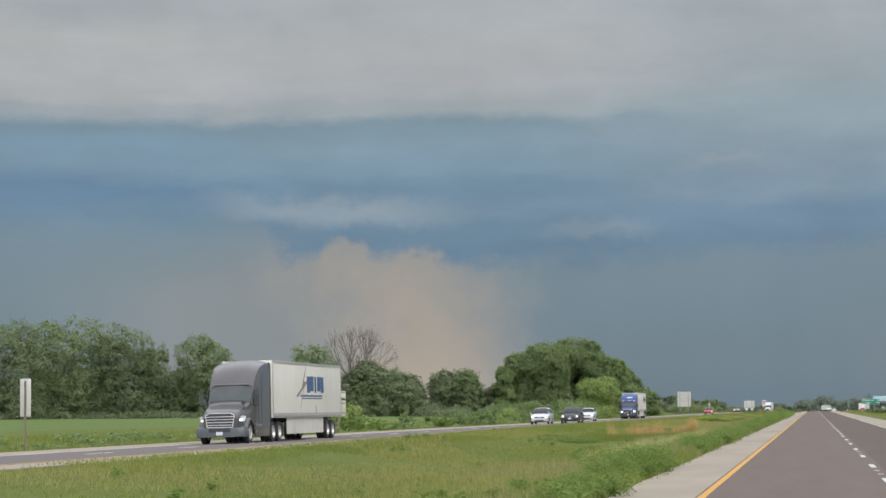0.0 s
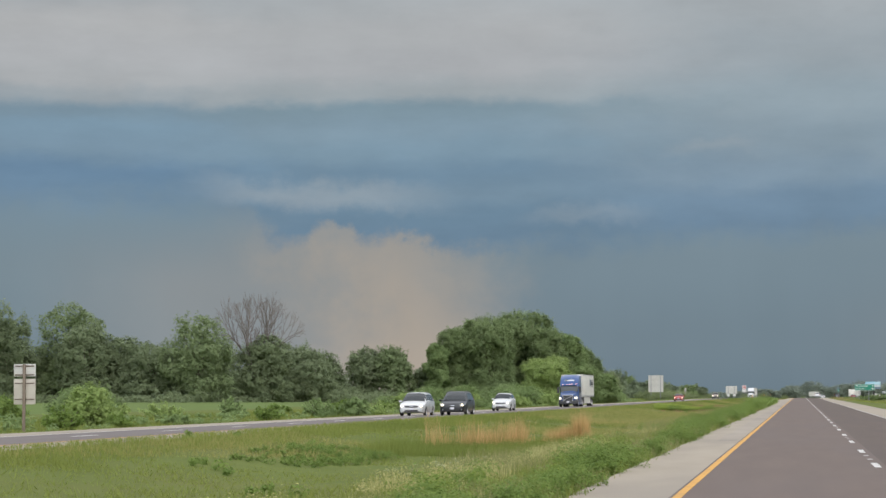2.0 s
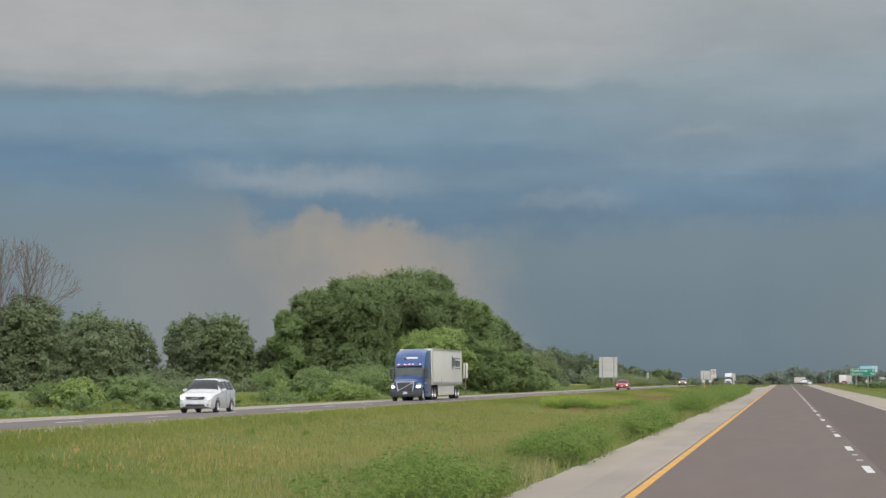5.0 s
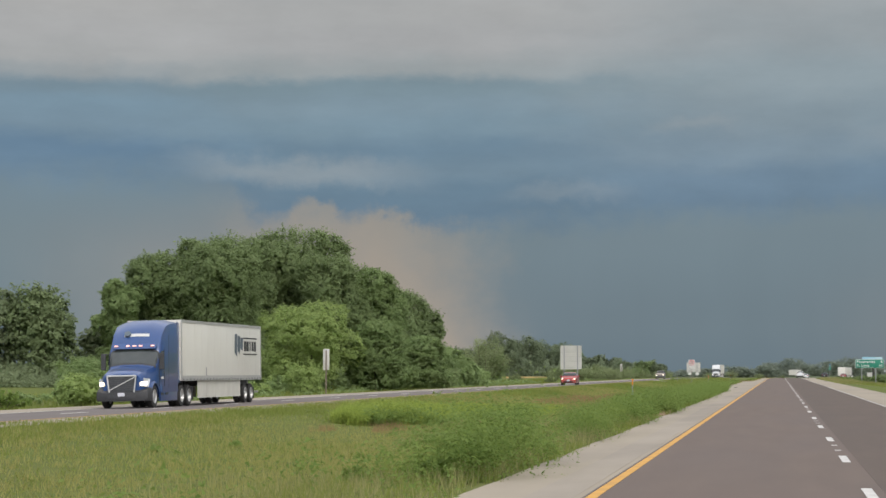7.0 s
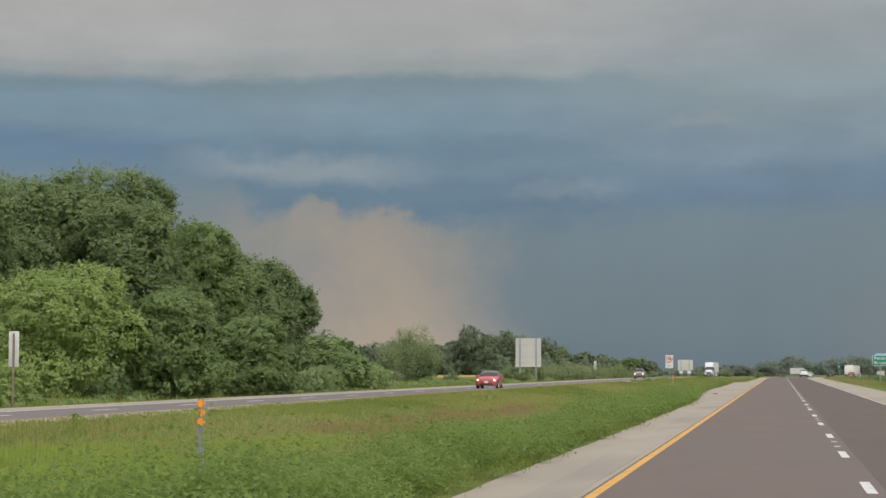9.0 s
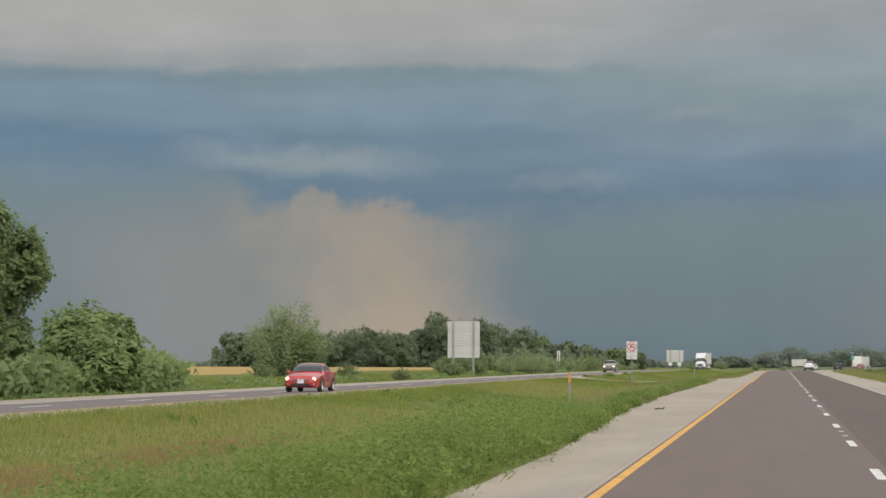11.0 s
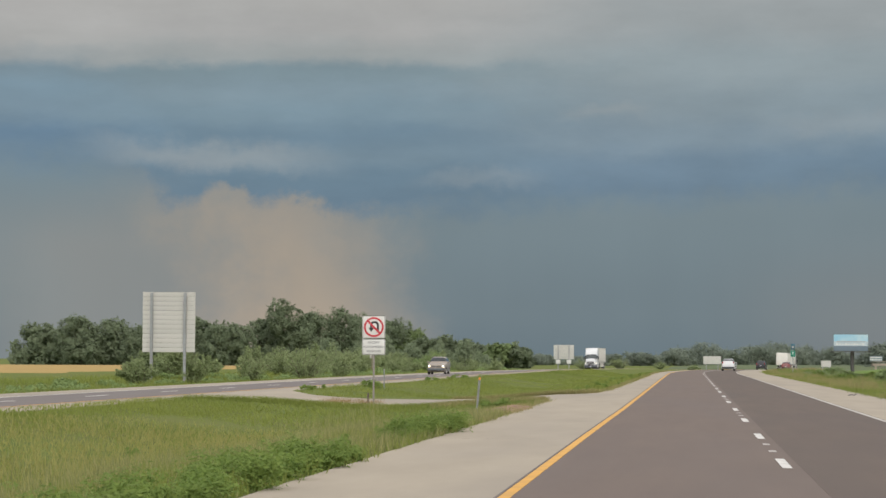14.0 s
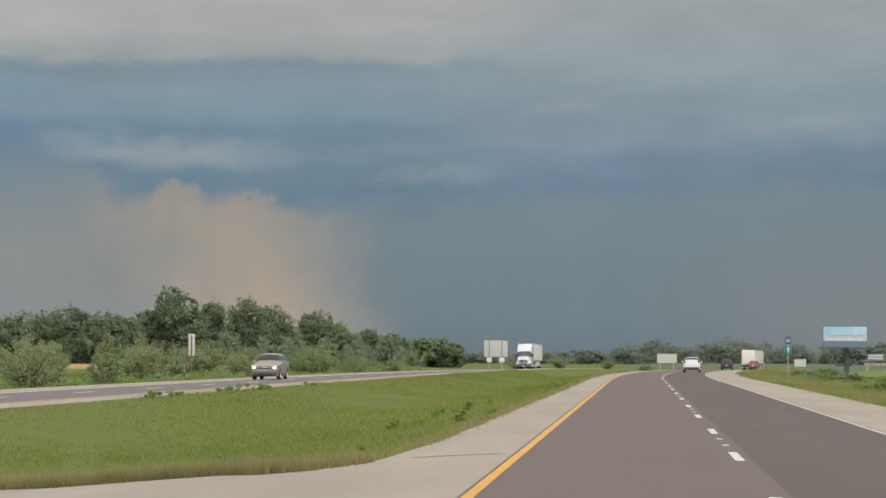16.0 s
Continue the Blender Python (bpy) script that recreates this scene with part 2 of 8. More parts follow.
M_CONCRETE = material("shoulder_concrete", (0.325, 0.278, 0.214), (0.272, 0.233, 0.181), 0.9, scale=0.7, bump=0.2, bump_scale=40, mottle=((0.23, 0.20, 0.165), 0.25, 0.6), stretch=(1, 0.25, 1), spec=0.3)
M_CONCRETE_GREY = material("shoulder_concrete_grey", (0.312, 0.268, 0.216), (0.258, 0.224, 0.182), 0.9, scale=0.7, bump=0.2, bump_scale=40, mottle=((0.19, 0.165, 0.14), 0.25, 0.6), stretch=(1, 0.25, 1), spec=0.3)
M_WHITE_WORN = material("road_paint_white_worn", (0.46, 0.43, 0.39), (0.36, 0.33, 0.30), 0.75, scale=6, mottle=((0.28, 0.25, 0.22), 2.0, 0.6))
M_WHITE = material("road_paint_white", (0.62, 0.60, 0.56), (0.45, 0.43, 0.40), 0.7, scale=6, mottle=((0.3, 0.28, 0.26), 2.0, 0.5))
M_MARK = material("worn_marker", (0.40, 0.37, 0.34), (0.30, 0.27, 0.25), 0.8, scale=6)
M_YELLOW = material("road_paint_yellow", (0.60, 0.310, 0.045), (0.48, 0.245, 0.040), 0.7, scale=4, mottle=((0.33, 0.19, 0.06), 1.2, 0.5))
M_TAR = material("tar_seam", (0.075, 0.062, 0.056), (0.10, 0.083, 0.075), 0.8, scale=3)
M_SEAM = material("faint_seam", (0.112, 0.090, 0.080), (0.135, 0.107, 0.095), 0.9, scale=3)
M_DIRT = material("bare_dirt", (0.270, 0.170, 0.098), (0.140, 0.084, 0.048), 0.95, scale=5.0, bump=0.6, bump_scale=14)
M_CROP = material("crop_rows", (0.118, 0.158, 0.046), (0.092, 0.130, 0.038), 0.9, scale=0.5, bump=0.5, bump_scale=5, spec=0.08)
# Greyer green than M_CROP: distance haze mixed into the crop's base colour.
M_CROP_FAR_HAZED = material("crop_far_hazed", (0.112, 0.135, 0.070), (0.088, 0.108, 0.058), 0.9, scale=0.3, bump=0.4, bump_scale=4, spec=0.08)
M_LIMEFIELD = material("lime_crop", (0.135, 0.195, 0.050), (0.110, 0.165, 0.045), 0.9, scale=0.5, bump=0.4, bump_scale=5, spec=0.08)
M_STUBBLE = material("wheat_stubble", (0.36, 0.245, 0.095), (0.28, 0.195, 0.080), 0.95, scale=0.4, bump=0.4, bump_scale=6, spec=0.08)


# ---- plan of the two carriageways ----
def own(y):
    """Sideways shift of the carriageway: straight, then a long bend to the right."""
    d = max(0.0, y - 725.0)
    return d * d / 4120 if d < 400 else 38.8 + (d - 400) * 0.194


OPP_Y = (-300, 95, 200, 314, 540, 667, 800, 930, 1100, 1500, 3000)
OPP_X = (-26.0, -26.0, -27.0, -26.95, -24.5, -22.8, -20.3, -16.7, -5.0, 62.0, 350.0)


def opp(y):
    """Middle of the oncoming carriageway."""
    return float(sum(np.interp(y + d, OPP_Y, OPP_X) for d in (-36, -18, 0, 18, 36)) / 5)


def fall(y):
    d = max(0.0, y - 690)
    return -d * d / 100000 if d < 450 else -2.025 - (d - 450) * 0.001


def rise(y):
    """The oncoming carriageway lies a little higher at first."""
    t = min(1.0, max(0.0, (300 - y) / 190))
    return 0.14 * t * t * (3 - 2 * t)


EDGE_Y = (-300, 436, 470, 500, 560, 580, 590, 594, 601, 602.5, 605, 608, 617, 690, 3000)
EDGE_X = (-3.65, -3.65, -4.7, -5.05, -4.9, -5.0, -5.0, -5.2, -5.2, -5.0, -4.45, -3.98, -3.62, -3.4, -3.4)


def left_edge(y):
    """Outer edge of the inner shoulder, slightly ragged."""
    return float(np.interp(y, EDGE_Y, EDGE_X)) + 0.07 * noise.noise((y * 0.4, 1.7, 0))


def seam(y):
    """The inner pavement edge moves a hand's width inwards near the crossover."""
    t = min(1.0, max(0.0, (y - 545) / 35))
    return -1.93 + 0.065 * t * t * (3 - 2 * t)


CROSS_X = (-19.6, -18.2, -16.5, -14.0, -11.0, -8.5, -6.5, -5.2, -4.6, -4.0, -3.4)
CROSS_S = (578.0, 586.0, 590.0, 591.5, 592.5, 593.0, 592.0, 588.8, 585.8, 583.5, 582.0)
CROSS_N = (618.0, 605.0, 601.0, 603.0, 604.6, 604.8, 604.9, 605.1, 606.0, 608.5, 618.0)
CROSS_Z = (0.010, 0.010, -0.130, -0.270, -0.320, -0.265, -0.170, -0.050, -0.030, -0.030, -0.030)


def ditch(x, y):
    """Ground height across the section at road distance y."""
    a, o = own(y), opp(y)
    z, h = fall(y), rise(y)
    le, re = a + left_edge(y), a + 8.75
    oi, oo = o + 5.3, o - 6.9
    if le < x < re:
        return z - 0.06 - (0.05 if x > a + 5.7 else 0)
    if oo < x < oi:
        return z + h - 0.08 + (x - o) * (0.02 if x > o - 4 else 0.045) + (0.1 if x < o - 4 else 0)
    if oi <= x <= le:
        t = (x - oi) / max(0.1, le - oi)
        cross = max(0.0, 1 - max(0.0, (590 - y) / 9, (y - 611) / 16))
        deep = 0.68 * (1 - 0.38 * cross)
        return z - 0.04 + (0.06 + h) * (1 - t) - deep * math.sin(math.pi * t) ** 1.5
    if x >= re:
        d = x - re
        return z - 0.09 - 0.75 * min(1, d / 9) ** 1.3 * (1 if d < 9 else max(0.3, 1 - (d - 9) / 30))
    d = oo - x
    return z + h - 0.26 - 0.3 * math.sin(math.pi * min(1, d / 9)) + min(0.3, d * 0.014)


def mesh_object(name, verts, faces, mat, smooth=False):
    me = bpy.data.meshes.new(name)
    me.from_pydata([tuple(q) for q in verts], [], faces)
    me.materials.append(mat)
    if smooth:
        me.polygons.foreach_set("use_smooth", [True] * len(me.polygons))
    me.update()
    return new(name, me)


def stations(a, b, near=6.0):
    out, y = [], a
    while y < b:
        out.append(y)
        y += near if y < 1150 else 60.0
    return out + [b]


def build_ground():
    ys = [-600, -300, -150] + stations(-90, 1500) + [1700, 2000, 2500, 3200, 4600]
    rows = []
    for y in ys:
        a, o, le = own(y), opp(y), own(y) + left_edge(y)
        mid = [o + 5.301 + (le - o - 5.301) * k / 12 for k in range(13)]
        xs = [-3200 + 0 * o, -1500, -700, o - 330, o - 180, o - 120, o - 80, o - 52] + [o - 6.901 - d for d in (26, 18, 12, 9, 6, 4, 2, 0.7, 0)] + [o - 3.9, o] + mid + [a + 5.6, a + 8.74] + [a + 8.751 + d for d in (0, 0.7, 2, 4, 6, 9, 12, 18, 30, 60, 120, 260, 600, 1500, 3200)]
        rows.append([(x, y, ditch(x, y) + (noise.noise((x * 0.15, y * 0.15, 0)) * 0.12 if (o + 6.5 < x < le - 1 or x < o - 8 or x > a + 10) else 0)) for x in xs])
    n = len(rows[0])
    verts = [q for r in rows for q in r]
    faces = [(i * n + j, i * n + j + 1, (i + 1) * n + j + 1, (i + 1) * n + j) for i in range(len(rows) - 1) for j in range(n - 1)]
    tagged(mesh_object("ground", verts, faces, M_GROUND, True), "rough grassy ground with a shallow median ditch", "ground", kind="structure")


def strip(name, centre, a, b, za, zb, y0, y1, mat, lift=0.0, depth=0.05, near=6.0):
    """A slab that follows the road between the offsets a and b (numbers, or functions of y)."""
    ys = stations(y0, y1, near)
    verts, faces = [], []
    for y in ys:
        c, z = centre(y), fall(y) + lift + (rise(y) if centre is opp else 0)
        p, q = (a(y) if callable(a) else a), (b(y) if callable(b) else b)
        verts += [(c + p, y, z + za), (c + q, y, z + zb), (c + q, y, z + zb - depth), (c + p, y, z + za - depth)]
    for i in range(len(ys) - 1):
        k = 4 * i
        for j in range(4):
            faces.append((k + j, k + 4 + j, k + 4 + (j + 1) % 4, k + (j + 1) % 4))
    faces += [(0, 1, 2, 3), (len(verts) - 1, len(verts) - 2, len(verts) - 3, len(verts) - 4)]
    return mesh_object(name, verts, faces, mat)


build_ground()
END = 1500
road = tagged(strip("road", own, lambda q: seam(q) + 0.005, 2.046, 0, 0, -90, END, M_ASPHALT), "brown-grey worn asphalt two-lane carriageway", "road", kind="structure")
tagged(strip("road_outer_lane", own, 2.048, 5.62, 0, 0, -90, END, M_ASPHALT_DARK), "darker worn asphalt of the outer lane", "road", kind="structure")
shoulder_in = tagged(strip("shoulder_inner", own, left_edge, lambda q: seam(q) - 0.002, -0.02, -0.003, -90, END, M_CONCRETE, near=2.0), "pale concrete inner shoulder with ragged grass edge", "road shoulder", kind="structure")
tagged(strip("shoulder_inner_band", own, lambda q: -2.74 + 0.09 * noise.noise((q * 0.11, 5.0, 0)), lambda q: -2.06 + 0.05 * noise.noise((q * 0.13, 9.0, 0)), -0.0075, -0.0005, 150, 448, M_CONCRETE_GREY, 0.0, 0.003, 3.0), "greyer tyre-marked band of the inner shoulder", "road shoulder", kind="structure")
shoulder_out = tagged(strip("shoulder_outer", own, 5.63, 8.75, -0.004, -0.08, -90, END, M_CONCRETE), "wide pale concrete outer shoulder", "road shoulder", kind="structure")
road_opp = tagged(strip("road_opposite", opp, -3.95, 3.8, -0.078, 0.076, -90, END, M_OLDASPHALT), "grey asphalt carriageway for oncoming traffic", "road", kind="structure")
tagged(strip("shoulder_opposite_inner", opp, 3.815, 5.3, 0.07, 0.05, -90, END, M_CONCRETE), "pale concrete inner shoulder of oncoming carriageway", "road shoulder", kind="structure")
tagged(strip("shoulder_opposite_outer", opp, -6.9, -3.965, -0.10, -0.085, -90, END, M_CONCRETE), "pale concrete outer shoulder of oncoming carriageway", "road shoulder", kind="structure")
for ob, lab in ((strip("edge_line_yellow", own, lambda q: seam(q) + 0.028, lambda q: seam(q) + 0.173, 0, 0, -90, END, M_YELLOW, 0.005, 0.006), "solid yellow edge line"),
                (strip("edge_line_white", own, 5.45, 5.57, 0, 0, -90, END, M_WHITE_WORN, 0.005, 0.006), "solid white edge line"),
                (strip("edge_line_opposite_white", opp, -3.74, -3.58, -0.0735, -0.0705, -90, END, M_WHITE, 0.005, 0.006), "solid white edge line"),
                (strip("edge_line_opposite_yellow", opp, 3.58, 3.74, 0.0715, 0.0745, -90, END, M_YELLOW, 0.005, 0.006), "solid yellow edge line"),
                (strip("tar_seam", own, lambda q: seam(q) - 0.020, lambda q: seam(q) + 0.015, 0.002, 0.002, -90, END, M_SEAM, 0.002, 0.004), "dark tar seam along the pavement edge")):
    tagged(ob, lab, "road marking", kind="structure")


def build_dashes():
    def plate(name, w, l, mat):
        me = bpy.data.meshes.new(name)
        bm = bmesh.new()
        bmesh.ops.create_cube(bm, size=1, matrix=Matrix.Diagonal((w, l, 0.006, 1)))
        bm.to_mesh(me)
        bm.free()
        me.materials.append(mat)
        return me
    dash, mark = plate("lane_dash", 0.15, 3.05, M_WHITE), plate("pavement_marker", 0.13, 0.6, M_MARK)
    for n in range(-4, 92):
        y = 1.806 + 12.192 * n
        for r, c, z in ((road, own, 0.005), (road_opp, opp, 0.005)):
            yy = y + (0 if r is road else 4.6)
            ob = new("lane_dash", dash)
            ob.parent = r
            dx = (c(yy + 1) - c(yy - 1)) / 2
            ob.matrix_basis = pose(c(yy) + (1.83 if r is road else 0), yy, fall(yy) + (rise(yy) if c is opp else 0) + z, 0, 0, -math.degrees(math.atan(dx)))
        if n % 2 == 0 and n < 70:
            for s in (4.6, 7.75):
                ob = new("pavement_marker", mark)
                ob.parent = road
                ob.matrix_basis = pose(own(y + s) + 1.83, y + s, fall(y + s) + 0.004)


build_dashes()


def build_crossover():
    xs = np.linspace(CROSS_X[0], CROSS_X[-1], 30)
    verts, faces = [], []
    for x in xs:
        p, q = np.interp(x, CROSS_X, CROSS_S), np.interp(x, CROSS_X, CROSS_N)
        for k in range(5):
            y = p + (q - p) * k / 4
            zz = max(float(np.interp(x, CROSS_X, CROSS_Z)), ditch(x, y) + 0.04 if x < -5.5 else -9)
            verts.append((x, y, zz))
        verts.append((x, q, verts[-1][2] - 0.15)), verts.append((x, p, verts[-6][2] - 0.15))
    for i in range(len(xs) - 1):
        for j in range(7):
            faces.append((i * 7 + j, (i + 1) * 7 + j, (i + 1) * 7 + (j + 1) % 7, i * 7 + (j + 1) % 7))
    tagged(mesh_object("crossover", verts, faces, M_CONCRETE), "pale concrete crossover lane through the grassy median", "crossover", kind="structure")


def field(name, corners, high, mat, label):
    """A low, flat-topped crop that follows the ground."""
    (x0, y0), (x1, y1) = corners
    nx, ny = 14, 40
    verts, faces = [], []
    for i in range(nx + 1):
        for j in range(ny + 1):
            x, y = x0 + (x1 - x0) * i / nx, y0 + (y1 - y0) * j / ny
            edge = i in (0, nx) or j in (0, ny)
            verts.append((x, y, fall(y) + (-0.3 if edge else high + 0.05 * noise.noise((x * 0.3, y * 0.3, 2)))))
    for i in range(nx):
        for j in range(ny):
            k = i * (ny + 1) + j
            faces.append((k, k + ny + 1, k + ny + 2, k + 1))
    tagged(mesh_object(name, verts, faces, mat), label, "field", kind="structure")


build_crossover()
field("field_crop", ((-330, 150), (-52, 402)), 0.45, M_CROP, "flat field of low green crop")
field("field_stubble", ((-330, 560), (-46, 1000)), 0.30, M_STUBBLE, "golden field of wheat stubble")
field("field_lime", ((24, 740), (160, 872)), 0.35, M_LIMEFIELD, "bright green crop field beyond the outer verge")
field("field_corn", ((30, 880), (330, 1180)), 1.2, M_CROP_FAR_HAZED, "dark green field of tall crop")
field("field_ahead", ((-14, 1120), (330, 1500)), 0.9, M_CROP_FAR_HAZED, "green crop field across the bend")


# ---- plants ----
RNG = np.random.default_rng(7)
M_LEAF_DARK = leafy("leaves_dark_green", (0.205, 0.268, 0.116), (0.232, 0.292, 0.130), 0.07)
M_LEAF_MID = leafy("leaves_mid_green", (0.216, 0.294, 0.116), (0.248, 0.320, 0.132), 0.07)
M_LEAF_LIGHT = leafy("leaves_light_green", (0.292, 0.378, 0.128), (0.324, 0.402, 0.142), 0.08)
M_LEAF_OLIVE = leafy("leaves_olive", (0.240, 0.290, 0.140), (0.276, 0.322, 0.158), 0.10)
# Distance haze is put into the next three leaf colours as a grey-blue tint.
M_LEAF_FAR_HAZED = leafy("leaves_far_woods_hazed", (0.178, 0.218, 0.131), (0.200, 0.240, 0.145), 0.06)
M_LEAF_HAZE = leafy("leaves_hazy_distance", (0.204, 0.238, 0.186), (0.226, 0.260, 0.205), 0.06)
M_LEAF_HEDGE_HAZED = leafy("leaves_hedgerow_hazed", (0.198, 0.243, 0.131), (0.226, 0.270, 0.147), 0.07)
M_LEAF_ROW = leafy("leaves_hedgerow_lighter", (0.206, 0.262, 0.124), (0.232, 0.286, 0.140), 0.07)
M_BARK = material("bark", (0.137, 0.111, 0.085), (0.091, 0.075, 0.060), 0.9, scale=6, bump=0.5, bump_scale=20, stretch=(1, 1, 0.2))
M_DEADWOOD = material("bare_dead_wood", (0.165, 0.138, 0.120), (0.125, 0.105, 0.092), 0.9, scale=5, bump=0.4, bump_scale=20)
M_GRASS = leafy("grass_green", (0.206, 0.243, 0.058), (0.238, 0.267, 0.068), 0.05, mottle=((0.158, 0.205, 0.048), 0.09, 0.75), stretch=(1, 0.4, 1))
M_GRASS_STRAW = leafy("grass_yellowing", (0.335, 0.312, 0.112), (0.290, 0.286, 0.096), 0.12)
M_GRASS_PALE = leafy("grass_seed_heads", (0.310, 0.300, 0.130), (0.260, 0.265, 0.105), 0.35)
M_GRASS_LIME = leafy("grass_lime", (0.258, 0.330, 0.066), (0.290, 0.356, 0.076), 0.2)
M_GRASS_TAN = leafy("grass_dry_tan", (0.330, 0.285, 0.130), (0.270, 0.250, 0.110), 0.2)
M_GRASS_CREAM = leafy("grass_cream_seed_heads", (0.460, 0.430, 0.190), (0.400, 0.380, 0.160), 0.2)
M_GRASS_BROWN = leafy("grass_reddish_brown", (0.330, 0.225, 0.115), (0.280, 0.205, 0.098), 0.2)
M_PETAL = material("white_petals", (0.42, 0.42, 0.26), (0.34, 0.36, 0.21), 0.7)
M_GRASS_RUST = leafy("grass_dry_rust", (0.570, 0.395, 0.175), (0.470, 0.325, 0.140), 0.25)
M_WEED_LIGHT = leafy("roadside_weeds_light", (0.200, 0.268, 0.060), (0.236, 0.296, 0.070), 0.2)
M_WEED = leafy("roadside_weeds", (0.166, 0.242, 0.060), (0.204, 0.274, 0.070), 0.14)


def quads_object(name, centre, size, normal, mat, long=1.0):
    """Many small leaves: one three-cornered face each, lying across its normal."""
    n = len(centre)
    r = RNG.normal(size=(n, 3))
    t = np.cross(normal, r)
    t /= np.linalg.norm(t, axis=1, keepdims=True) + 1e-9
    b = np.cross(normal, t)
    s = size[:, None]
    verts = np.empty((n, 3, 3), np.float32)
    verts[:, 0], verts[:, 1], verts[:, 2] = centre + t * s * long * 1.3, centre - t * s * 0.75 + b * s * 0.8, centre - t * s * 0.75 - b * s * 0.8
    return raw_object(name, verts.reshape(-1, 3), 3, mat)


def raw_object(name, verts, per, mat):
    n = len(verts) // per
    me = bpy.data.meshes.new(name)
    me.vertices.add(len(verts))
    me.vertices.foreach_set("co", np.ascontiguousarray(verts, np.float32).ravel())
    me.loops.add(len(verts))
    me.loops.foreach_set("vertex_index", np.arange(len(verts), dtype=np.int32))
    me.polygons.add(n)
    me.polygons.foreach_set("loop_start", np.arange(0, len(verts), per, dtype=np.int32))
    me.update(calc_edges=True)
    me.materials.append(mat)
    return new(name, me)


def unit(n):
    v = RNG.normal(size=(n, 3))
    return v / np.linalg.norm(v, axis=1, keepdims=True)


def foliage(width, low, high, leaf, clumps, per, lobes=0.25, taper=0.0):
    """Centres, sizes and normals of the leaves of one crown between the heights low and high: rounded masses set with domed leaf clusters and twig tips."""
    rx, tall = width / 2, high - low
    total = int(clumps * per)

    def girth(h):
        return (1 - taper * h) * np.sqrt(np.maximum(0.06, 1 - np.abs((h - 0.46) / 0.58) ** 2.6))

    k = int(9 + 0.8 * width)
    h = np.concatenate([[0.28, 0.52, 0.74], RNG.uniform(0.08, 0.90, k)])
    a = RNG.uniform(0, 6.283, k + 3)
    away = np.concatenate([[0.08, 0.08, 0.05], RNG.uniform(0.40, 0.66 + 0.3 * lobes, k)]) * girth(h) * rx
    rad = np.concatenate([[0.66, 0.70, 0.6], RNG.uniform(0.34, 0.50, k)]) * min(rx, tall * 0.55)
    mid = np.stack([np.cos(a) * away, np.sin(a) * away, low + h * tall], 1)
    share = rad ** 2 / (rad ** 2).sum()
    squash = np.array([1, 1, 0.88])

    def shell(n, near, far):
        """Places on the outside of the united masses, and the way outwards."""
        i = RNG.choice(k + 3, n * 3, p=share)
        d = unit(len(i))
        p = mid[i] + d * (rad[i] * RNG.uniform(near, far, len(i)))[:, None] * squash
        hid = np.zeros(len(i), bool)
        for j in range(k + 3):
            hid |= (j != i) & (np.linalg.norm((p - mid[j]) / squash, axis=1) < rad[j] * 0.88)
        return p[~hid][:n], d[~hid][:n]

    area, big = 3.0 * width * tall, np.clip(0.064 * min(width, tall), 0.14, 0.85)
    domes = int(max(24, min(2.3 * area / (math.pi * big ** 2), total * 0.66 / 34)))
    big = max(big, math.sqrt(1.7 * area / (math.pi * domes)))
    base, d = shell(domes, 0.84, 1.02)
    axis = d * 0.6 + RNG.normal(size=d.shape) * 0.22 + np.array([0, 0, 0.55])
    axis /= np.linalg.norm(axis, axis=1, keepdims=True)
    size_d = big * RNG.uniform(0.55, 1.35, len(base))
    n = int(total * 0.66 / len(base)) * len(base)
    w = np.repeat(np.arange(len(base)), n // len(base))
    u = unit(n)
    u *= np.sign((u * axis[w]).sum(1, keepdims=True) + 0.25)
    pos = base[w] + u * (size_d[w] * RNG.uniform(0.62, 1.08, n))[:, None]
    nor = u * 0.55 + axis[w] * 0.35 + RNG.normal(size=(n, 3)) * 0.2 + np.array([0, 0, 0.25])
    size = leaf * RNG.uniform(0.6, 1.25, n)
    # twig tips that break the outline
    base, d = shell(max(20, int(total * 0.25 / 16)), 0.95, 1.10)
    way = d * 0.8 + RNG.normal(size=d.shape) * 0.3 + np.array([0, 0, 0.45])
    way /= np.linalg.norm(way, axis=1, keepdims=True)
    w = np.repeat(np.arange(len(base)), 16)
    t = RNG.random(len(w))[:, None]
    pos = np.concatenate([pos, base[w] + way[w] * big * 1.45 * t * RNG.uniform(0.5, 1.2, len(base))[w][:, None] + RNG.normal(size=(len(w), 3)) * big * 0.24 * (1.2 - t)])
    nor = np.concatenate([nor, way[w] * 0.4 + RNG.normal(size=(len(w), 3)) * 0.3 + np.array([0, 0, 0.6])])
    size = np.concatenate([size, leaf * RNG.uniform(0.55, 1.1, len(w))])
    # larger leaves fill the inside, so that little sky shows through
    f = max(60, int(total * 0.12))
    i = RNG.choice(k + 3, f, p=share)
    e = unit(f)
    pos = np.concatenate([pos, mid[i] + e * (rad[i] * RNG.uniform(0.2, 0.86, f) ** 0.7)[:, None]])
    nor = np.concatenate([nor, e + RNG.normal(size=(f, 3)) * 0.5])
    size = np.concatenate([size, leaf * RNG.uniform(1.3, 2.4, f)])
    nor /= np.linalg.norm(nor, axis=1, keepdims=True)
    # slow swells push the outline in and out
    ph, f = RNG.uniform(0, 6.283, (3, 3)), 9.0 / (width + tall)
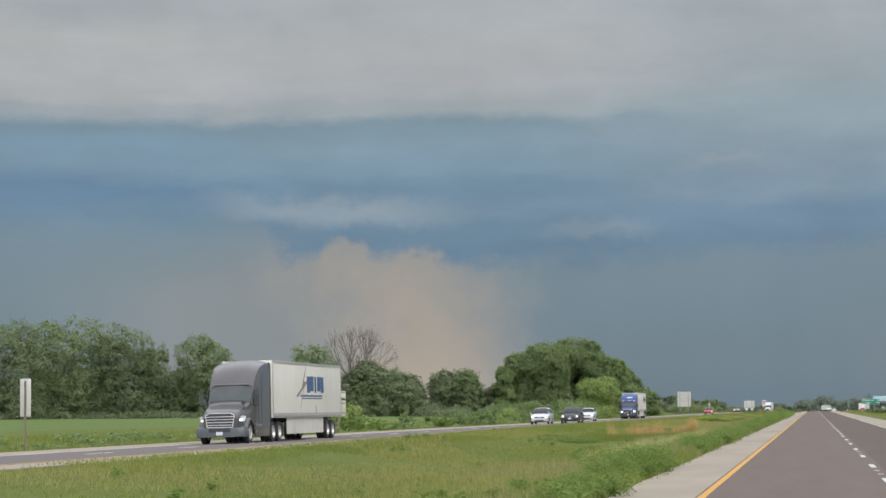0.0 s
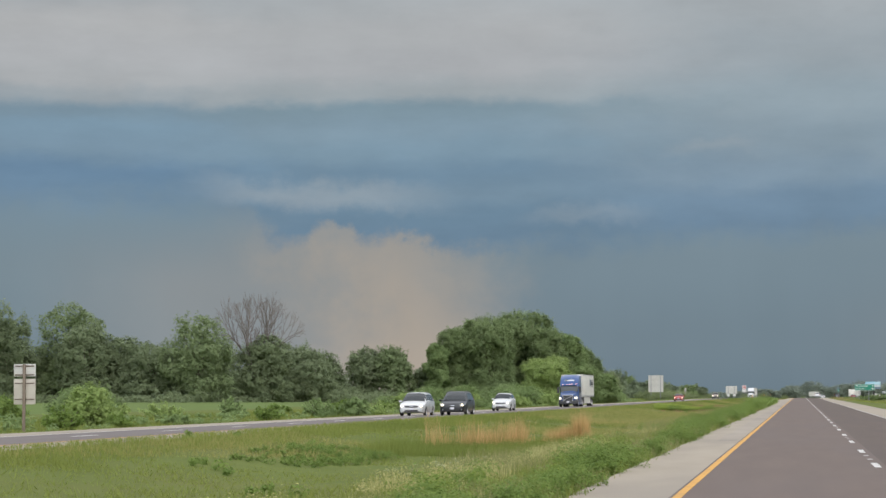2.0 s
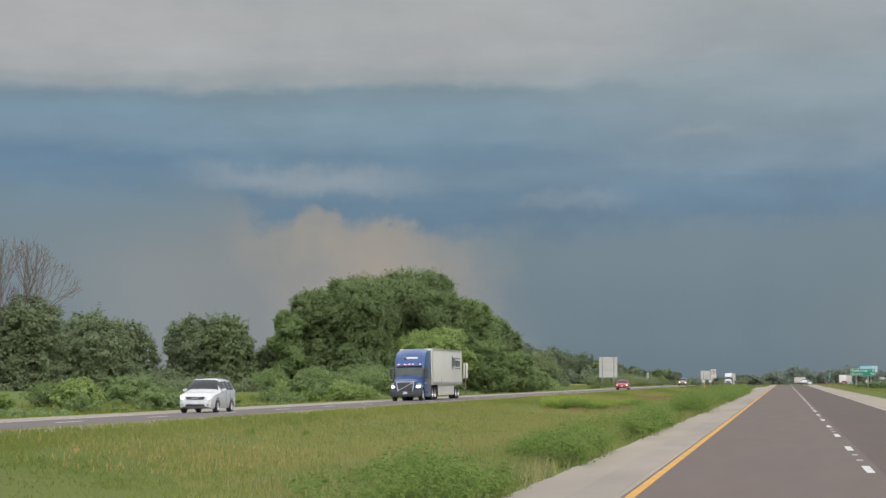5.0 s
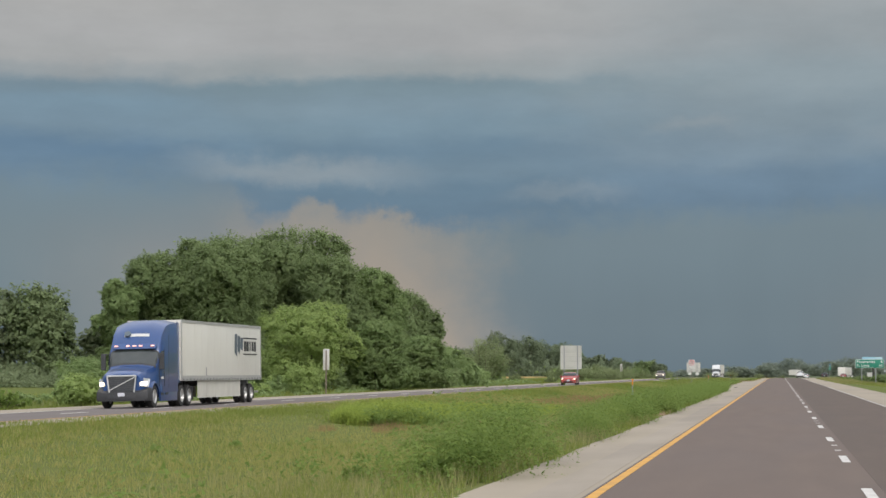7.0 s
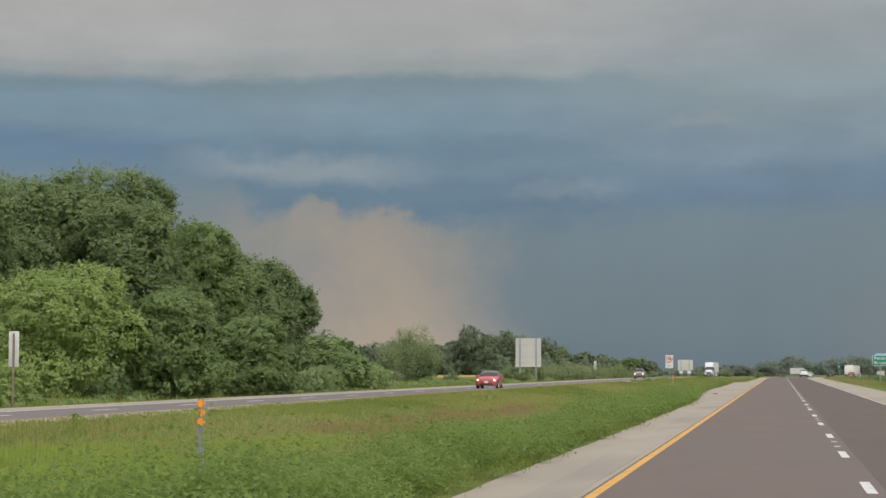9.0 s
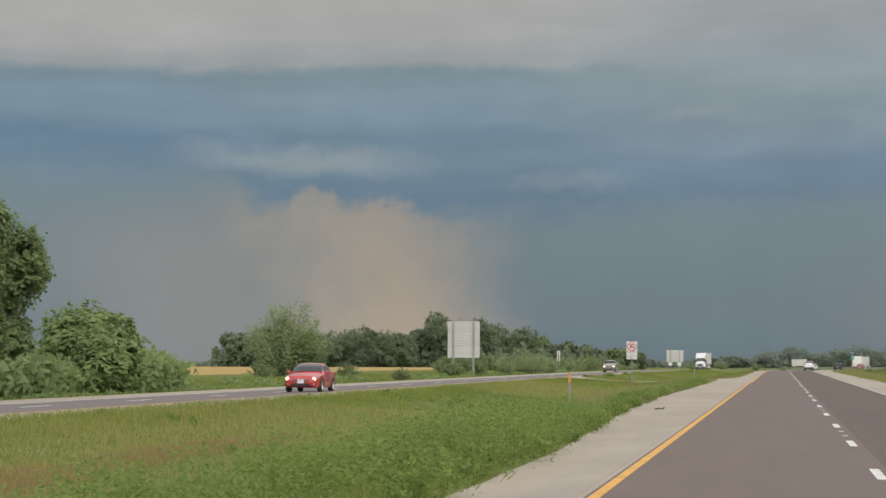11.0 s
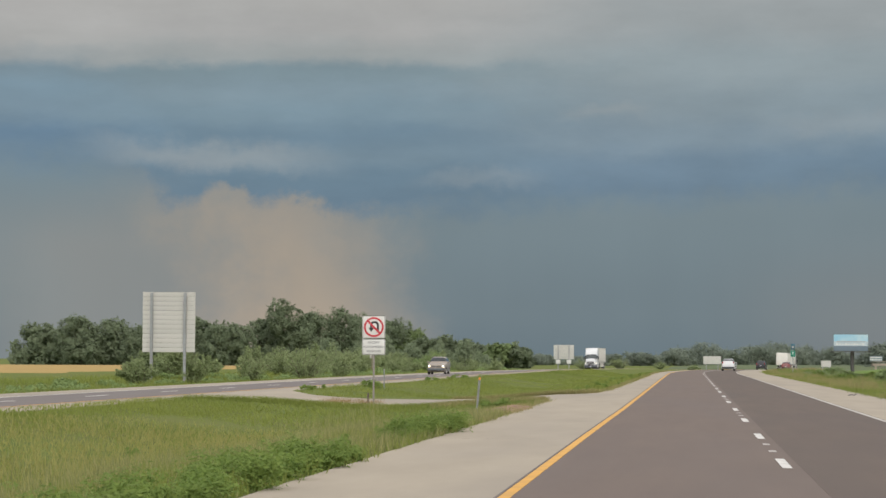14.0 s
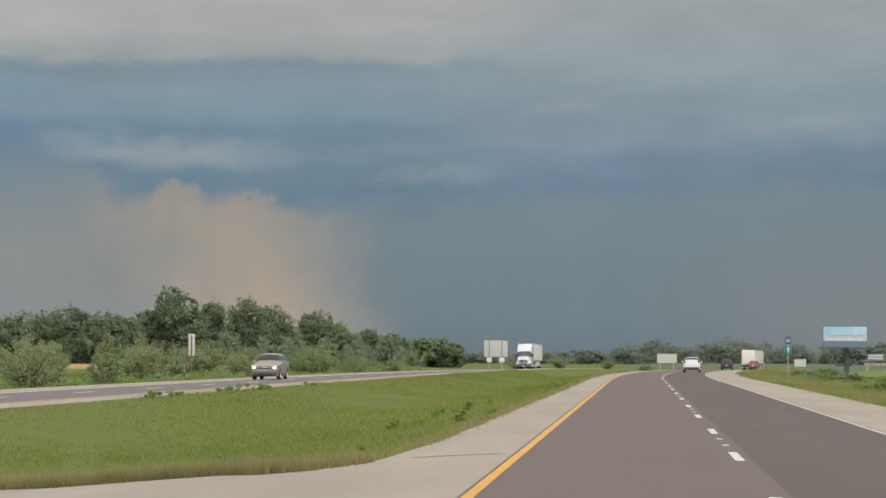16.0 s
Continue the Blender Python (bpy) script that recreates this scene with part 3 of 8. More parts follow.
    swell = np.stack([np.sin(pos[:, (j + 1) % 3] * f * 2.1 + ph[j, 0]) * np.sin(pos[:, (j + 2) % 3] * f * 1.3 + ph[j, 1]) + 0.6 * np.sin(pos[:, j] * f * 4.3 + pos[:, (j + 1) % 3] * f * 3.1 + ph[j, 2]) for j in range(3)], 1)
    pos = pos + swell * np.array([0.030 * width, 0.030 * width, 0.022 * tall])
    for ax in (0, 1):
        p, q = np.quantile(pos[:, ax], (0.012, 0.988))
        pos[:, ax] = (pos[:, ax] - (p + q) / 2) * width / (q - p)
    p, q = np.quantile(pos[:, 2], (0.01, 0.998))
    pos[:, 2] = low + (pos[:, 2] - p) * tall / (q - p)
    keep = pos[:, 2] > 0.02
    return pos[keep], size[keep], nor[keep]


def limb(bm, a, b, ra, rb, sides=6):
    """A tapered branch from a to b."""
    a, b = Vector(a), Vector(b)
    q = (b - a).to_track_quat("Z", "Y")
    rings = []
    for p, r in ((a, ra), (b, rb)):
        rings.append([bm.verts.new(p + q @ Vector((math.cos(6.2832 * i / sides) * r, math.sin(6.2832 * i / sides) * r, 0))) for i in range(sides)])
    for i in range(sides):
        j = (i + 1) % sides
        bm.faces.new((rings[0][i], rings[0][j], rings[1][j], rings[1][i]))
    if rb > 0.02:
        bm.faces.new(rings[1])


def finish(name, bm, mat, parent=None, label="", smooth=False):
    me = bpy.data.meshes.new(name)
    bmesh.ops.recalc_face_normals(bm, faces=bm.faces)
    bm.to_mesh(me)
    bm.free()
    me.materials.append(mat)
    if smooth:
        me.polygons.foreach_set("use_smooth", [True] * len(me.polygons))
    ob = new(name, me)
    if parent:
        ob.parent = parent
    if label:
        ob["label"] = label
    return ob


def ground_z(x, y):
    return ditch(x, y)


def tree(x, y, high, width, mat, label, low=None, leaf=0.3, clumps=70, per=110, lobes=0.25, taper=0.15, group="", trunk=None, sink=0.0, name="tree", cat="tree"):
    base = new(name)
    base.matrix_basis = pose(x, y, ground_z(x, y) - sink)
    low = high * 0.12 if low is None else low
    p, s, n = foliage(width, low, high, leaf, clumps, per, lobes, taper)
    crown = quads_object("crown", p, s, n, mat)
    crown.parent = base
    bm = bmesh.new()
    r = trunk or max(0.06, high * 0.018)
    rnd = random.Random(int(abs(x * 13 + y * 7)))
    fork = (rnd.uniform(-0.2, 0.2), rnd.uniform(-0.2, 0.2), low + (high - low) * 0.28)
    limb(bm, (0, 0, -0.3), fork, r, r * 0.75, 8)
    for i in range(7):
        a = 6.28 * i / 7 + rnd.random()
        e = (fork[0] + math.cos(a) * width * rnd.uniform(0.15, 0.33), fork[1] + math.sin(a) * width * rnd.uniform(0.15, 0.33), low + (high - low) * rnd.uniform(0.5, 0.85))
        limb(bm, fork, e, r * 0.5, r * 0.15, 5)
    finish("trunk", bm, M_BARK, base, smooth=True)
    return tagged(base, label, cat, group)


def spray_tree(x, y, high, width, mat, label, cat, stems, per, leaf, group=""):
    """Many slender shoots fan out from the ground, leafy along most of their length."""
    base = new(cat)
    base.matrix_basis = pose(x, y, ground_z(x, y))
    bm = bmesh.new()
    pos = []
    for i in range(stems):
        a, k = RNG.uniform(0, 6.283), RNG.uniform(0.0, 1.0) ** 0.6
        reach, top = k * width / 2, high * RNG.uniform(0.62, 1.0) * (1 - 0.55 * k ** 2.2)
        tip = np.array([math.cos(a) * reach, math.sin(a) * reach, top])
        knee = np.array([math.cos(a) * reach * 0.45, math.sin(a) * reach * 0.45, top * 0.45])
        limb(bm, (0.1 * math.cos(a), 0.1 * math.sin(a), -0.1), knee, 0.03 + high * 0.004, 0.02, 4)
        limb(bm, knee, tip, 0.02, 0.006, 4)
        t = RNG.uniform(0.12, 1.0, per)[:, None]
        c = np.where(t < 0.5, knee * t * 2, knee + (tip - knee) * (t * 2 - 1))
        pos.append(c + RNG.normal(size=(per, 3)) * (0.035 * high + 0.02 * width) * (1.25 - t * 0.75))
    p = np.concatenate(pos)
    p = p[p[:, 2] > 0.03]
    n = unit(len(p)) * 0.8 + np.array([0, -0.2, 0.6])
    n /= np.linalg.norm(n, axis=1, keepdims=True)
    quads_object("foliage", p, leaf * RNG.uniform(0.6, 1.3, len(p)), n, mat).parent = base
    finish("stems", bm, M_BARK, base)
    return tagged(base, label, cat, group)


def shrub(x, y, high, width, mat, label="rounded green roadside shrub in tall grass", leaf=0.085, clumps=26, per=190, group="roadside shrubs"):
    base = new("shrub")
    base.matrix_basis = pose(x, y, ground_z(x, y))
    p, s, n = foliage(width, 0.02, high, leaf, clumps, per, 0.3, 0.25)
    quads_object("foliage", p, s, n, mat).parent = base
    bm = bmesh.new()
    for i in range(6):
        a = 6.28 * i / 6
        limb(bm, (0, 0, -0.1), (math.cos(a) * width * 0.25, math.sin(a) * width * 0.25, high * 0.6), 0.035, 0.012, 5)
    finish("stems", bm, M_BARK, base)
    return tagged(base, label, "shrub", group)


def bare_tree(x, y, high, width):
    """Leafless tree: limbs fork again and again into a fan of twigs."""
    base = new("dead_tree")
    base.matrix_basis = pose(x, y, ground_z(x, y))
    rnd = random.Random(5)
    bm, tw = bmesh.new(), bmesh.new()

    def grow(a, d, length, r, depth):
        """One limb in two bent pieces, then two or three that fork from its end and one from its middle."""
        d = d.normalized()
        bend = Vector((rnd.uniform(-1, 1), rnd.uniform(-1, 1), 0.25)) * 0.13
        m = a + d * length * 0.5
        e = (d + bend).normalized()
        b = m + e * length * 0.5
        to, n = (bm, 6) if depth < 3 else (tw, 3)
        limb(to, a, m, max(r, 0.026), max(r * 0.86, 0.024), n)
        limb(to, m, b, max(r * 0.86, 0.024), max(r * 0.70, 0.020), n)
        if depth >= 6:
            return
        turn = rnd.uniform(0, 6.283)
        count = 6 if depth == 0 else 2 if depth % 2 else 3
        for i in range(count):
            w = turn + 6.283 * i / count + rnd.uniform(-0.4, 0.4)
            side = e.orthogonal().normalized()
            side = Matrix.Rotation(w, 3, e) @ side
            open_by = rnd.uniform(0.50, 0.85) if depth == 0 else rnd.uniform(0.26, 0.62)
            grow(b, e + side * open_by + Vector((0, 0, 0.10)), length * (1.05 if depth == 0 else rnd.uniform(0.66, 0.84)), r * (0.55 if depth == 0 else 0.64), depth + 1)
        if 1 <= depth <= 4:
            side = Matrix.Rotation(rnd.uniform(0, 6.283), 3, d) @ d.orthogonal().normalized()
            grow(m, d + side * 0.75, length * 0.55, r * 0.42, depth + 2)
    grow(Vector((0, 0, -0.3)), Vector((0.02, 0, 1)), high * 0.2, high * 0.019, 0)
    xs, zs = sorted(q.co.x for q in tw.verts), sorted(q.co.z for q in tw.verts)
    k, w = high / zs[int(len(zs) * 0.997)], width / (xs[int(len(xs) * 0.992)] - xs[int(len(xs) * 0.008)])
    for m in (bm, tw):
        for q in m.verts:
            q.co = Vector((q.co.x * w, q.co.y * w, q.co.z * k))
    finish("trunk", bm, M_DEADWOOD, base, smooth=True)
    finish("twig_fan", tw, M_DEADWOOD, base)
    return tagged(base, "leafless dead tree with a fan of bare grey twigs", "tree")


T_ROW, T_BIG, T_FAR = "tall broadleaf tree in a dense dark hedgerow", "large rounded broadleaf tree in a dense roadside grove", "distant broadleaf tree at a field edge"
# hedgerow beyond the field on the left
for x, y, h, w, m in ((-171, 402, 20.6, 14, M_LEAF_DARK), (-160, 398, 19.6, 14, M_LEAF_DARK), (-149, 400, 19.2, 14, M_LEAF_DARK), (-142.5, 410, 20.2, 13.5, M_LEAF_MID), (-134, 420, 19.2, 14.5, M_LEAF_DARK), (-127.5, 420, 14.8, 9.5, M_LEAF_DARK),
                      (-119.5, 425, 16.9, 12.5, M_LEAF_MID), (-114, 417, 13.5, 9, M_LEAF_DARK), (-108.5, 420, 11, 10.5, M_LEAF_DARK), (-101, 415, 10, 10, M_LEAF_DARK), (-94.3, 413, 14.3, 11.5, M_LEAF_MID), (-86, 424, 11.2, 9, M_LEAF_DARK), (-82.5, 440, 9.5, 8, M_LEAF_DARK),
                      (-82.8, 455, 9.2, 8.5, M_LEAF_DARK), (-77.2, 463, 10.0, 6.4, M_LEAF_DARK), (-71.5, 464, 10.2, 7.2, M_LEAF_MID), (-67.2, 470, 6.4, 5.0, M_LEAF_DARK)):
    tree(x, y, h, w, M_LEAF_HEDGE_HAZED if m is M_LEAF_DARK else M_LEAF_ROW, T_ROW, low=0.4, leaf=0.195, clumps=int(44 + w * 4), per=150, lobes=0.3, taper=0.3, group="hedgerow trees", trunk=0.22)
for i in range(26):
    x = -178 + i * 3.9
    tree(x, 412 + (x + 178) * 0.28 + 5 * math.sin(i * 2.7), 8.2 + 2.2 * math.sin(i * 1.9) + (2.0 if x < -125 else 0), 8.5, M_LEAF_HEDGE_HAZED, T_ROW, low=0.1, leaf=0.205, clumps=44, per=120, lobes=0.3, taper=0.3, group="hedgerow trees", trunk=0.14)
bare_tree(-88.0, 424, 17.8, 14.6)
# grove beside the oncoming carriageway
for x, y, h, w, m, lo in ((-60.8, 470, 13.6, 9.5, M_LEAF_DARK, 0.6), (-58.6, 474, 15.0, 10.0, M_LEAF_DARK, 1.0), (-55.0, 468, 14.4, 8.5, M_LEAF_DARK, 0.5), (-55.5, 482, 16.0, 10.0, M_LEAF_DARK, 1.0), (-50.9, 491, 17.3, 11.5, M_LEAF_DARK, 1.0), (-46.5, 482, 14.0, 9.0, M_LEAF_DARK, 0.8), (-44.0, 489, 12.9, 8.6, M_LEAF_MID, 0.6), (-42.9, 507, 10.9, 8.6, M_LEAF_DARK, 0.4), (-64.0, 464, 10.6, 4.5, M_LEAF_MID, 0.6)):
    tree(x, y, h, w, m, T_BIG, low=lo, leaf=0.125, clumps=int(110 + w * 11), per=330, lobes=0.3, taper=0.2, group="grove trees")
for x, y, h, w, m in ((-43.2, 455, 8.2, 9.6, M_LEAF_LIGHT), (-37.2, 459, 7.0, 6.2, M_LEAF_MID), (-34.6, 470, 5.6, 5.0, M_LEAF_MID)):
    tree(x, y, h, w, m, "bushy light green young tree in front of the grove", low=0.05, leaf=0.11, clumps=100, per=330, lobes=0.45, taper=0.5, group="young grove trees", trunk=0.1)
# along the fence beyond the grove
for x, y, h, w, m in ((-40.6, 524, 5.2, 6.4, M_LEAF_MID), (-37.6, 516, 3.8, 4.6, M_LEAF_MID), (-44.5, 536, 4.6, 6.0, M_LEAF_DARK)):
    tree(x, y, h, w, m, "low dense broadleaf tree at the verge", low=0.05, leaf=0.2, clumps=50, per=110, taper=0.35, group="verge trees", trunk=0.08)
spray_tree(-45.2, 598, 7.7, 9.6, M_LEAF_OLIVE, "airy olive-green young tree standing alone by the verge", "tree", 84, 200, 0.095)
tree(-43.6, 599, 4.6, 3.4, M_LEAF_DARK, "small dark broadleaf tree beside an airy one", low=0.05, leaf=0.14, clumps=36, per=80, lobes=0.3, taper=0.3, trunk=0.07)
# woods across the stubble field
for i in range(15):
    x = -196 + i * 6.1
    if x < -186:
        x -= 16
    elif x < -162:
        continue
    tree(x, 1040 + 10 * math.sin(i * 2.1), 11.6 + 1.0 * math.sin(i * 1.7), 13.0, M_LEAF_FAR_HAZED, T_FAR, low=0.1, leaf=0.32, clumps=60, per=120, taper=0.2, group="woods across the stubble field", trunk=0.2)
for x, y, h, w, m in ((-97.6, 1042, 17.0, 11.5, M_LEAF_FAR_HAZED), (-103.5, 1046, 12.0, 9, M_LEAF_FAR_HAZED), (-98.8, 1080, 15.0, 9, M_LEAF_FAR_HAZED), (-96.3, 1114, 17.0, 11, M_LEAF_FAR_HAZED), (-93.4, 1137, 16.0, 11, M_LEAF_FAR_HAZED), (-91.9, 1190, 15.6, 13, M_LEAF_FAR_HAZED), (-86.2, 1190, 12.4, 11, M_LEAF_DARK), (-81, 1180, 9.5, 11, M_LEAF_FAR_HAZED),
                      (-73.6, 1166, 10.2, 10, M_LEAF_FAR_HAZED), (-67.7, 1166, 9.0, 9, M_LEAF_FAR_HAZED), (-62, 1150, 7.6, 9, M_LEAF_FAR_HAZED), (-51.4, 1100, 7.0, 9, M_LEAF_DARK), (-45.6, 1100, 6.0, 8, M_LEAF_FAR_HAZED), (-57, 1120, 6.6, 8, M_LEAF_FAR_HAZED)):
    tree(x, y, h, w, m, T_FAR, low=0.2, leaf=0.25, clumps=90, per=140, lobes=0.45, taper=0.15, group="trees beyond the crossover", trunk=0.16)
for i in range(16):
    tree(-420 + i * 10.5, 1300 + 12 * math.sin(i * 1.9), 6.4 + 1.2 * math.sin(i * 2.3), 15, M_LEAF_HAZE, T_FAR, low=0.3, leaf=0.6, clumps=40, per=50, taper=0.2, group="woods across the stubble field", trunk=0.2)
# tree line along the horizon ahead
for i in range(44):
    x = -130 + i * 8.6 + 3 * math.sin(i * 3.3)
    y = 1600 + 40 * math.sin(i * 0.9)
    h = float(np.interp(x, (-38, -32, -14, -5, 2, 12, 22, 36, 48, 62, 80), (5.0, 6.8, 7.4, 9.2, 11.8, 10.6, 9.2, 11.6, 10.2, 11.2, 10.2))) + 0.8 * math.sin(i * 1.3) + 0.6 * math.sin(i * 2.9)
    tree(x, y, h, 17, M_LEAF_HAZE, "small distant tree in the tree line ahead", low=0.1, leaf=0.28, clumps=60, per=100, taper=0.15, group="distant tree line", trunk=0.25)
# shrubs along the verges
for x, y, h, w, m in ((-41.6, 199, 2.6, 3.0, M_LEAF_LIGHT), (-47.0, 214, 2.4, 4.4, M_LEAF_MID), (-50, 206, 1.6, 3.2, M_WEED), (-38.2, 262, 1.9, 2.8, M_LEAF_MID), (-40.2, 266, 1.6, 2.6, M_WEED), (-42.2, 310, 2.0, 3.0, M_LEAF_LIGHT), (-39.0, 318, 1.6, 3.0, M_LEAF_MID), (-45, 330, 2.2, 4, M_LEAF_MID),
                      (-38.0, 372, 2.0, 3.4, M_LEAF_LIGHT), (-41.5, 385, 2.6, 4.2, M_LEAF_MID), (-37.2, 402, 2.1, 2.8, M_LEAF_LIGHT), (-41, 412, 3.2, 4.4, M_LEAF_MID), (-45.5, 425, 3.4, 5, M_LEAF_MID), (-38.5, 432, 2.4, 3, M_LEAF_LIGHT), (-49, 436, 3.6, 5, M_LEAF_DARK), (-55, 441, 3.2, 5, M_LEAF_MID), (-62, 446, 3, 5, M_LEAF_MID)):
    shrub(x, y, h, w, m)
for x, y, h, w in ((-35.6, 606, 1.4, 2.0), (-42, 612, 1.2, 2.4), (-46.6, 594, 1.6, 2.6), (-37.4, 652, 1.7, 2.8), (-36.0, 663, 2.3, 2.6), (-34.4, 676, 2.4, 3.6), (-32.4, 690, 3.0, 4.4), (-31.2, 703, 2.2, 2.2), (-38.6, 712, 2.6, 4.6),
                      (-36.5, 735, 2.6, 3.4), (-39.2, 750, 3.3, 4.8), (-34.0, 762, 2.0, 3.2), (-36.0, 782, 2.4, 4.0), (-33.5, 800, 2.4, 4.0), (-30.5, 812, 2.4, 4.6), (-28, 826, 2.0, 4.0), (-14.5, 985, 3.0, 5.0), (-6, 995, 1.8, 3.0), (1.5, 1000, 1.6, 3.0), (-21, 960, 2.6, 4.6)):
    spray_tree(x, y, h * 1.1, w * 1.15, M_LEAF_OLIVE, "rounded olive-green shrub in the uncut verge", "shrub", 34, 110, 0.075, "verge bushes")
rnd = random.Random(3)
for i in range(20):
    y = 668 + i * 9.6 + rnd.uniform(-4, 4)
    spray_tree(opp(y) - rnd.uniform(13.5, 21), y, rnd.uniform(1.6, 3.5), rnd.uniform(2.6, 4.8), rnd.choice((M_LEAF_MID, M_LEAF_OLIVE, M_LEAF_OLIVE)), "loose olive-green bush in the uncut verge", "shrub", 34, 120, 0.095, "verge bushes")
for x, y, h, w in ((17.0, 690, 1.8, 2.6), (19.5, 684, 2.1, 3.2), (22.0, 690, 2.3, 3.6), (24.5, 680, 2.2, 3.4), (15.2, 760, 0.9, 2.2), (20.5, 790, 1.1, 2.6), (19.0, 812, 1.2, 2.6), (22.0, 838, 1.6, 3.0), (27.0, 720, 2.0, 3.6), (30, 700, 2.2, 4)):
    shrub(x, y, h * 0.85, w, M_LEAF_DARK, "dark green shrub in the grass beside the outer shoulder", group="outer verge shrubs")
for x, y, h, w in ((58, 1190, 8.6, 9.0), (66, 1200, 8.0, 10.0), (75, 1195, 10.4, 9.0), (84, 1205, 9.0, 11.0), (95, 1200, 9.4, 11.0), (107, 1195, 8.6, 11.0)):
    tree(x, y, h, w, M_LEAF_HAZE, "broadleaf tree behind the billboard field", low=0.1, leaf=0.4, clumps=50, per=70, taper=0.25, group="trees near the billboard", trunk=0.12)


def understory(name, n, x0, x1, y_of, high, mat, leaf, label):
    """Dense low growth under a row of trees."""
    x = RNG.uniform(x0, x1, n)
    y = np.array([y_of(q) for q in x]) + RNG.normal(size=n) * 2.2
    top = high * (0.62 + 0.22 * np.sin(x * 0.7) * np.sin(x * 0.31 + 1) + 0.2 * np.sin(x * 1.9 + 2) * np.sin(x * 0.83))
    z = RNG.random(n) ** 0.8 * top
    g = np.array([ground_z(a, b) for a, b in zip(x, y)])
    nor = unit(n) + np.array([0.2, -0.8, 0.5])
    nor /= np.linalg.norm(nor, axis=1, keepdims=True)
    tagged(quads_object(name, np.stack([x, y, g + z], 1), leaf * RNG.uniform(0.6, 1.3, n), nor, mat), label, "undergrowth", kind="stuff")


HEDGE_X, HEDGE_Y = (-182, -149, -134, -119, -94, -84, -79, -64), (396, 396, 413, 417, 407, 424, 450, 457)
understory("hedgerow_undergrowth", 20000, -180, -86, lambda x: float(np.interp(x, HEDGE_X, HEDGE_Y)) + 7, 7.0, M_LEAF_HEDGE_HAZED, 0.24, "dense dark undergrowth below hedgerow trees")
understory("hedgerow_end_undergrowth", 5000, -86, -64, lambda x: float(np.interp(x, HEDGE_X, HEDGE_Y)) + 7, 3.0, M_LEAF_HEDGE_HAZED, 0.22, "low bushes between the last trees of the hedgerow")
understory("hedgerow_skirt", 15000, -182, -64, lambda x: float(np.interp(x, HEDGE_X, HEDGE_Y)), 2.4, M_LEAF_HEDGE_HAZED, 0.20, "leafy skirt of bushes in front of hedgerow trees")
understory("grove_undergrowth", 12000, -68, -36, lambda x: 464 + max(0.0, x + 46) * 4.0, 3.2, M_LEAF_DARK, 0.24, "dense dark undergrowth below the grove")
understory("grove_skirt", 15000, -47, -35.2, lambda x: 506 + (x + 41) * 3.0, 3.6, M_LEAF_MID, 0.2, "leafy bushes filling the foot of the grove")
understory("crossover_woods_undergrowth", 9000, -106, -44, lambda x: 1060 + (x + 105) * 0.7 + 14 * math.sin(x * 0.5), 6.0, M_LEAF_FAR_HAZED, 0.42, "dense growth below the trees beyond the crossover")
understory("woods_undergrowth", 15000, -166, -44, lambda x: 1036 if x < -105 else 1040 + (x + 105) * 1.4, 8.5, M_LEAF_FAR_HAZED, 0.5, "dense undergrowth below distant woods")
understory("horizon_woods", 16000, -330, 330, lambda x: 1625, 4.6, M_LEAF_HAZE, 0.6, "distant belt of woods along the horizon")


# ---- grass and weeds ----
def blades(name, x, y, height, width, mat, label, lean=0.35, lift=0.0):
    """One thin three-cornered blade for each x, y."""
    n = len(x)
    z = np.array([ditch(a, b) for a, b in zip(x.tolist(), y.tolist())]) - 0.03 + lift
    a = RNG.uniform(0, 6.283, n)
    dx, dy = np.cos(a) * width / 2, np.sin(a) * width / 2
    l = RNG.normal(size=(n, 2)) * (height * lean)[:, None]
    v = np.empty((n, 3, 3), np.float32)
    v[:, 0] = np.stack([x - dx, y - dy, z], 1)
    v[:, 1] = np.stack([x + dx, y + dy, z], 1)
    v[:, 2] = np.stack([x + l[:, 0], y + l[:, 1], z + height], 1)
    return tagged(raw_object(name, v.reshape(-1, 3), 3, mat), label, "grass", kind="stuff")


def patchy(x, y, s, seed=0.0):
    return np.array([noise.noise((a * s, b * s * 0.45, seed)) for a, b in zip(x.tolist(), y.tolist())])


def spread(n, per, y0, y1, left, right, near=0.14, bias=1.0):
    """Tufts between two edges that are functions of y, each of `per` blades."""
    y = RNG.uniform(y0, y1, n)
    lo, hi = np.array([left(q) for q in y]), np.array([right(q) for q in y])
    x = lo + (hi - lo) * RNG.random(n) ** bias
    x, y = np.repeat(x, per), np.repeat(y, per)
    return x + RNG.normal(size=len(x)) * near, y + RNG.normal(size=len(y)) * near


def inner(y):
    return own(y) + left_edge(y)


def off_crossing(x, y):
    """True where no pavement of the crossover lies."""
    lo, hi = np.interp(x, CROSS_X, CROSS_S), np.interp(x, CROSS_X, CROSS_N)
    bare = ((x + 5.65) / 0.8) ** 2 + ((y - 574) / 6.5) ** 2 < 1
    return ((y < lo - 0.1) | (y > hi + 0.1) | (x < CROSS_X[0] - 0.4)) & ~bare


x, y = spread(16000, 6, 60, 585, lambda q: opp(q) + 4.35, lambda q: opp(q) + 8.0, 0.18)
blades("median_far_fringe", x, y, np.interp(y, (60, 130, 200, 270, 330, 480, 585), (0.16, 0.18, 0.24, 0.20, 0.17, 0.17, 0.16)) * RNG.uniform(0.55, 1.2, len(x)), 0.035 + 0.02 * RNG.random(len(x)), M_GRASS, "longer green grass edging the oncoming carriageway", 0.25)
x, y = spread(54000, 6, 24, 830, lambda q: opp(q) + 5.2, lambda q: inner(q) - 0.15, 0.2)
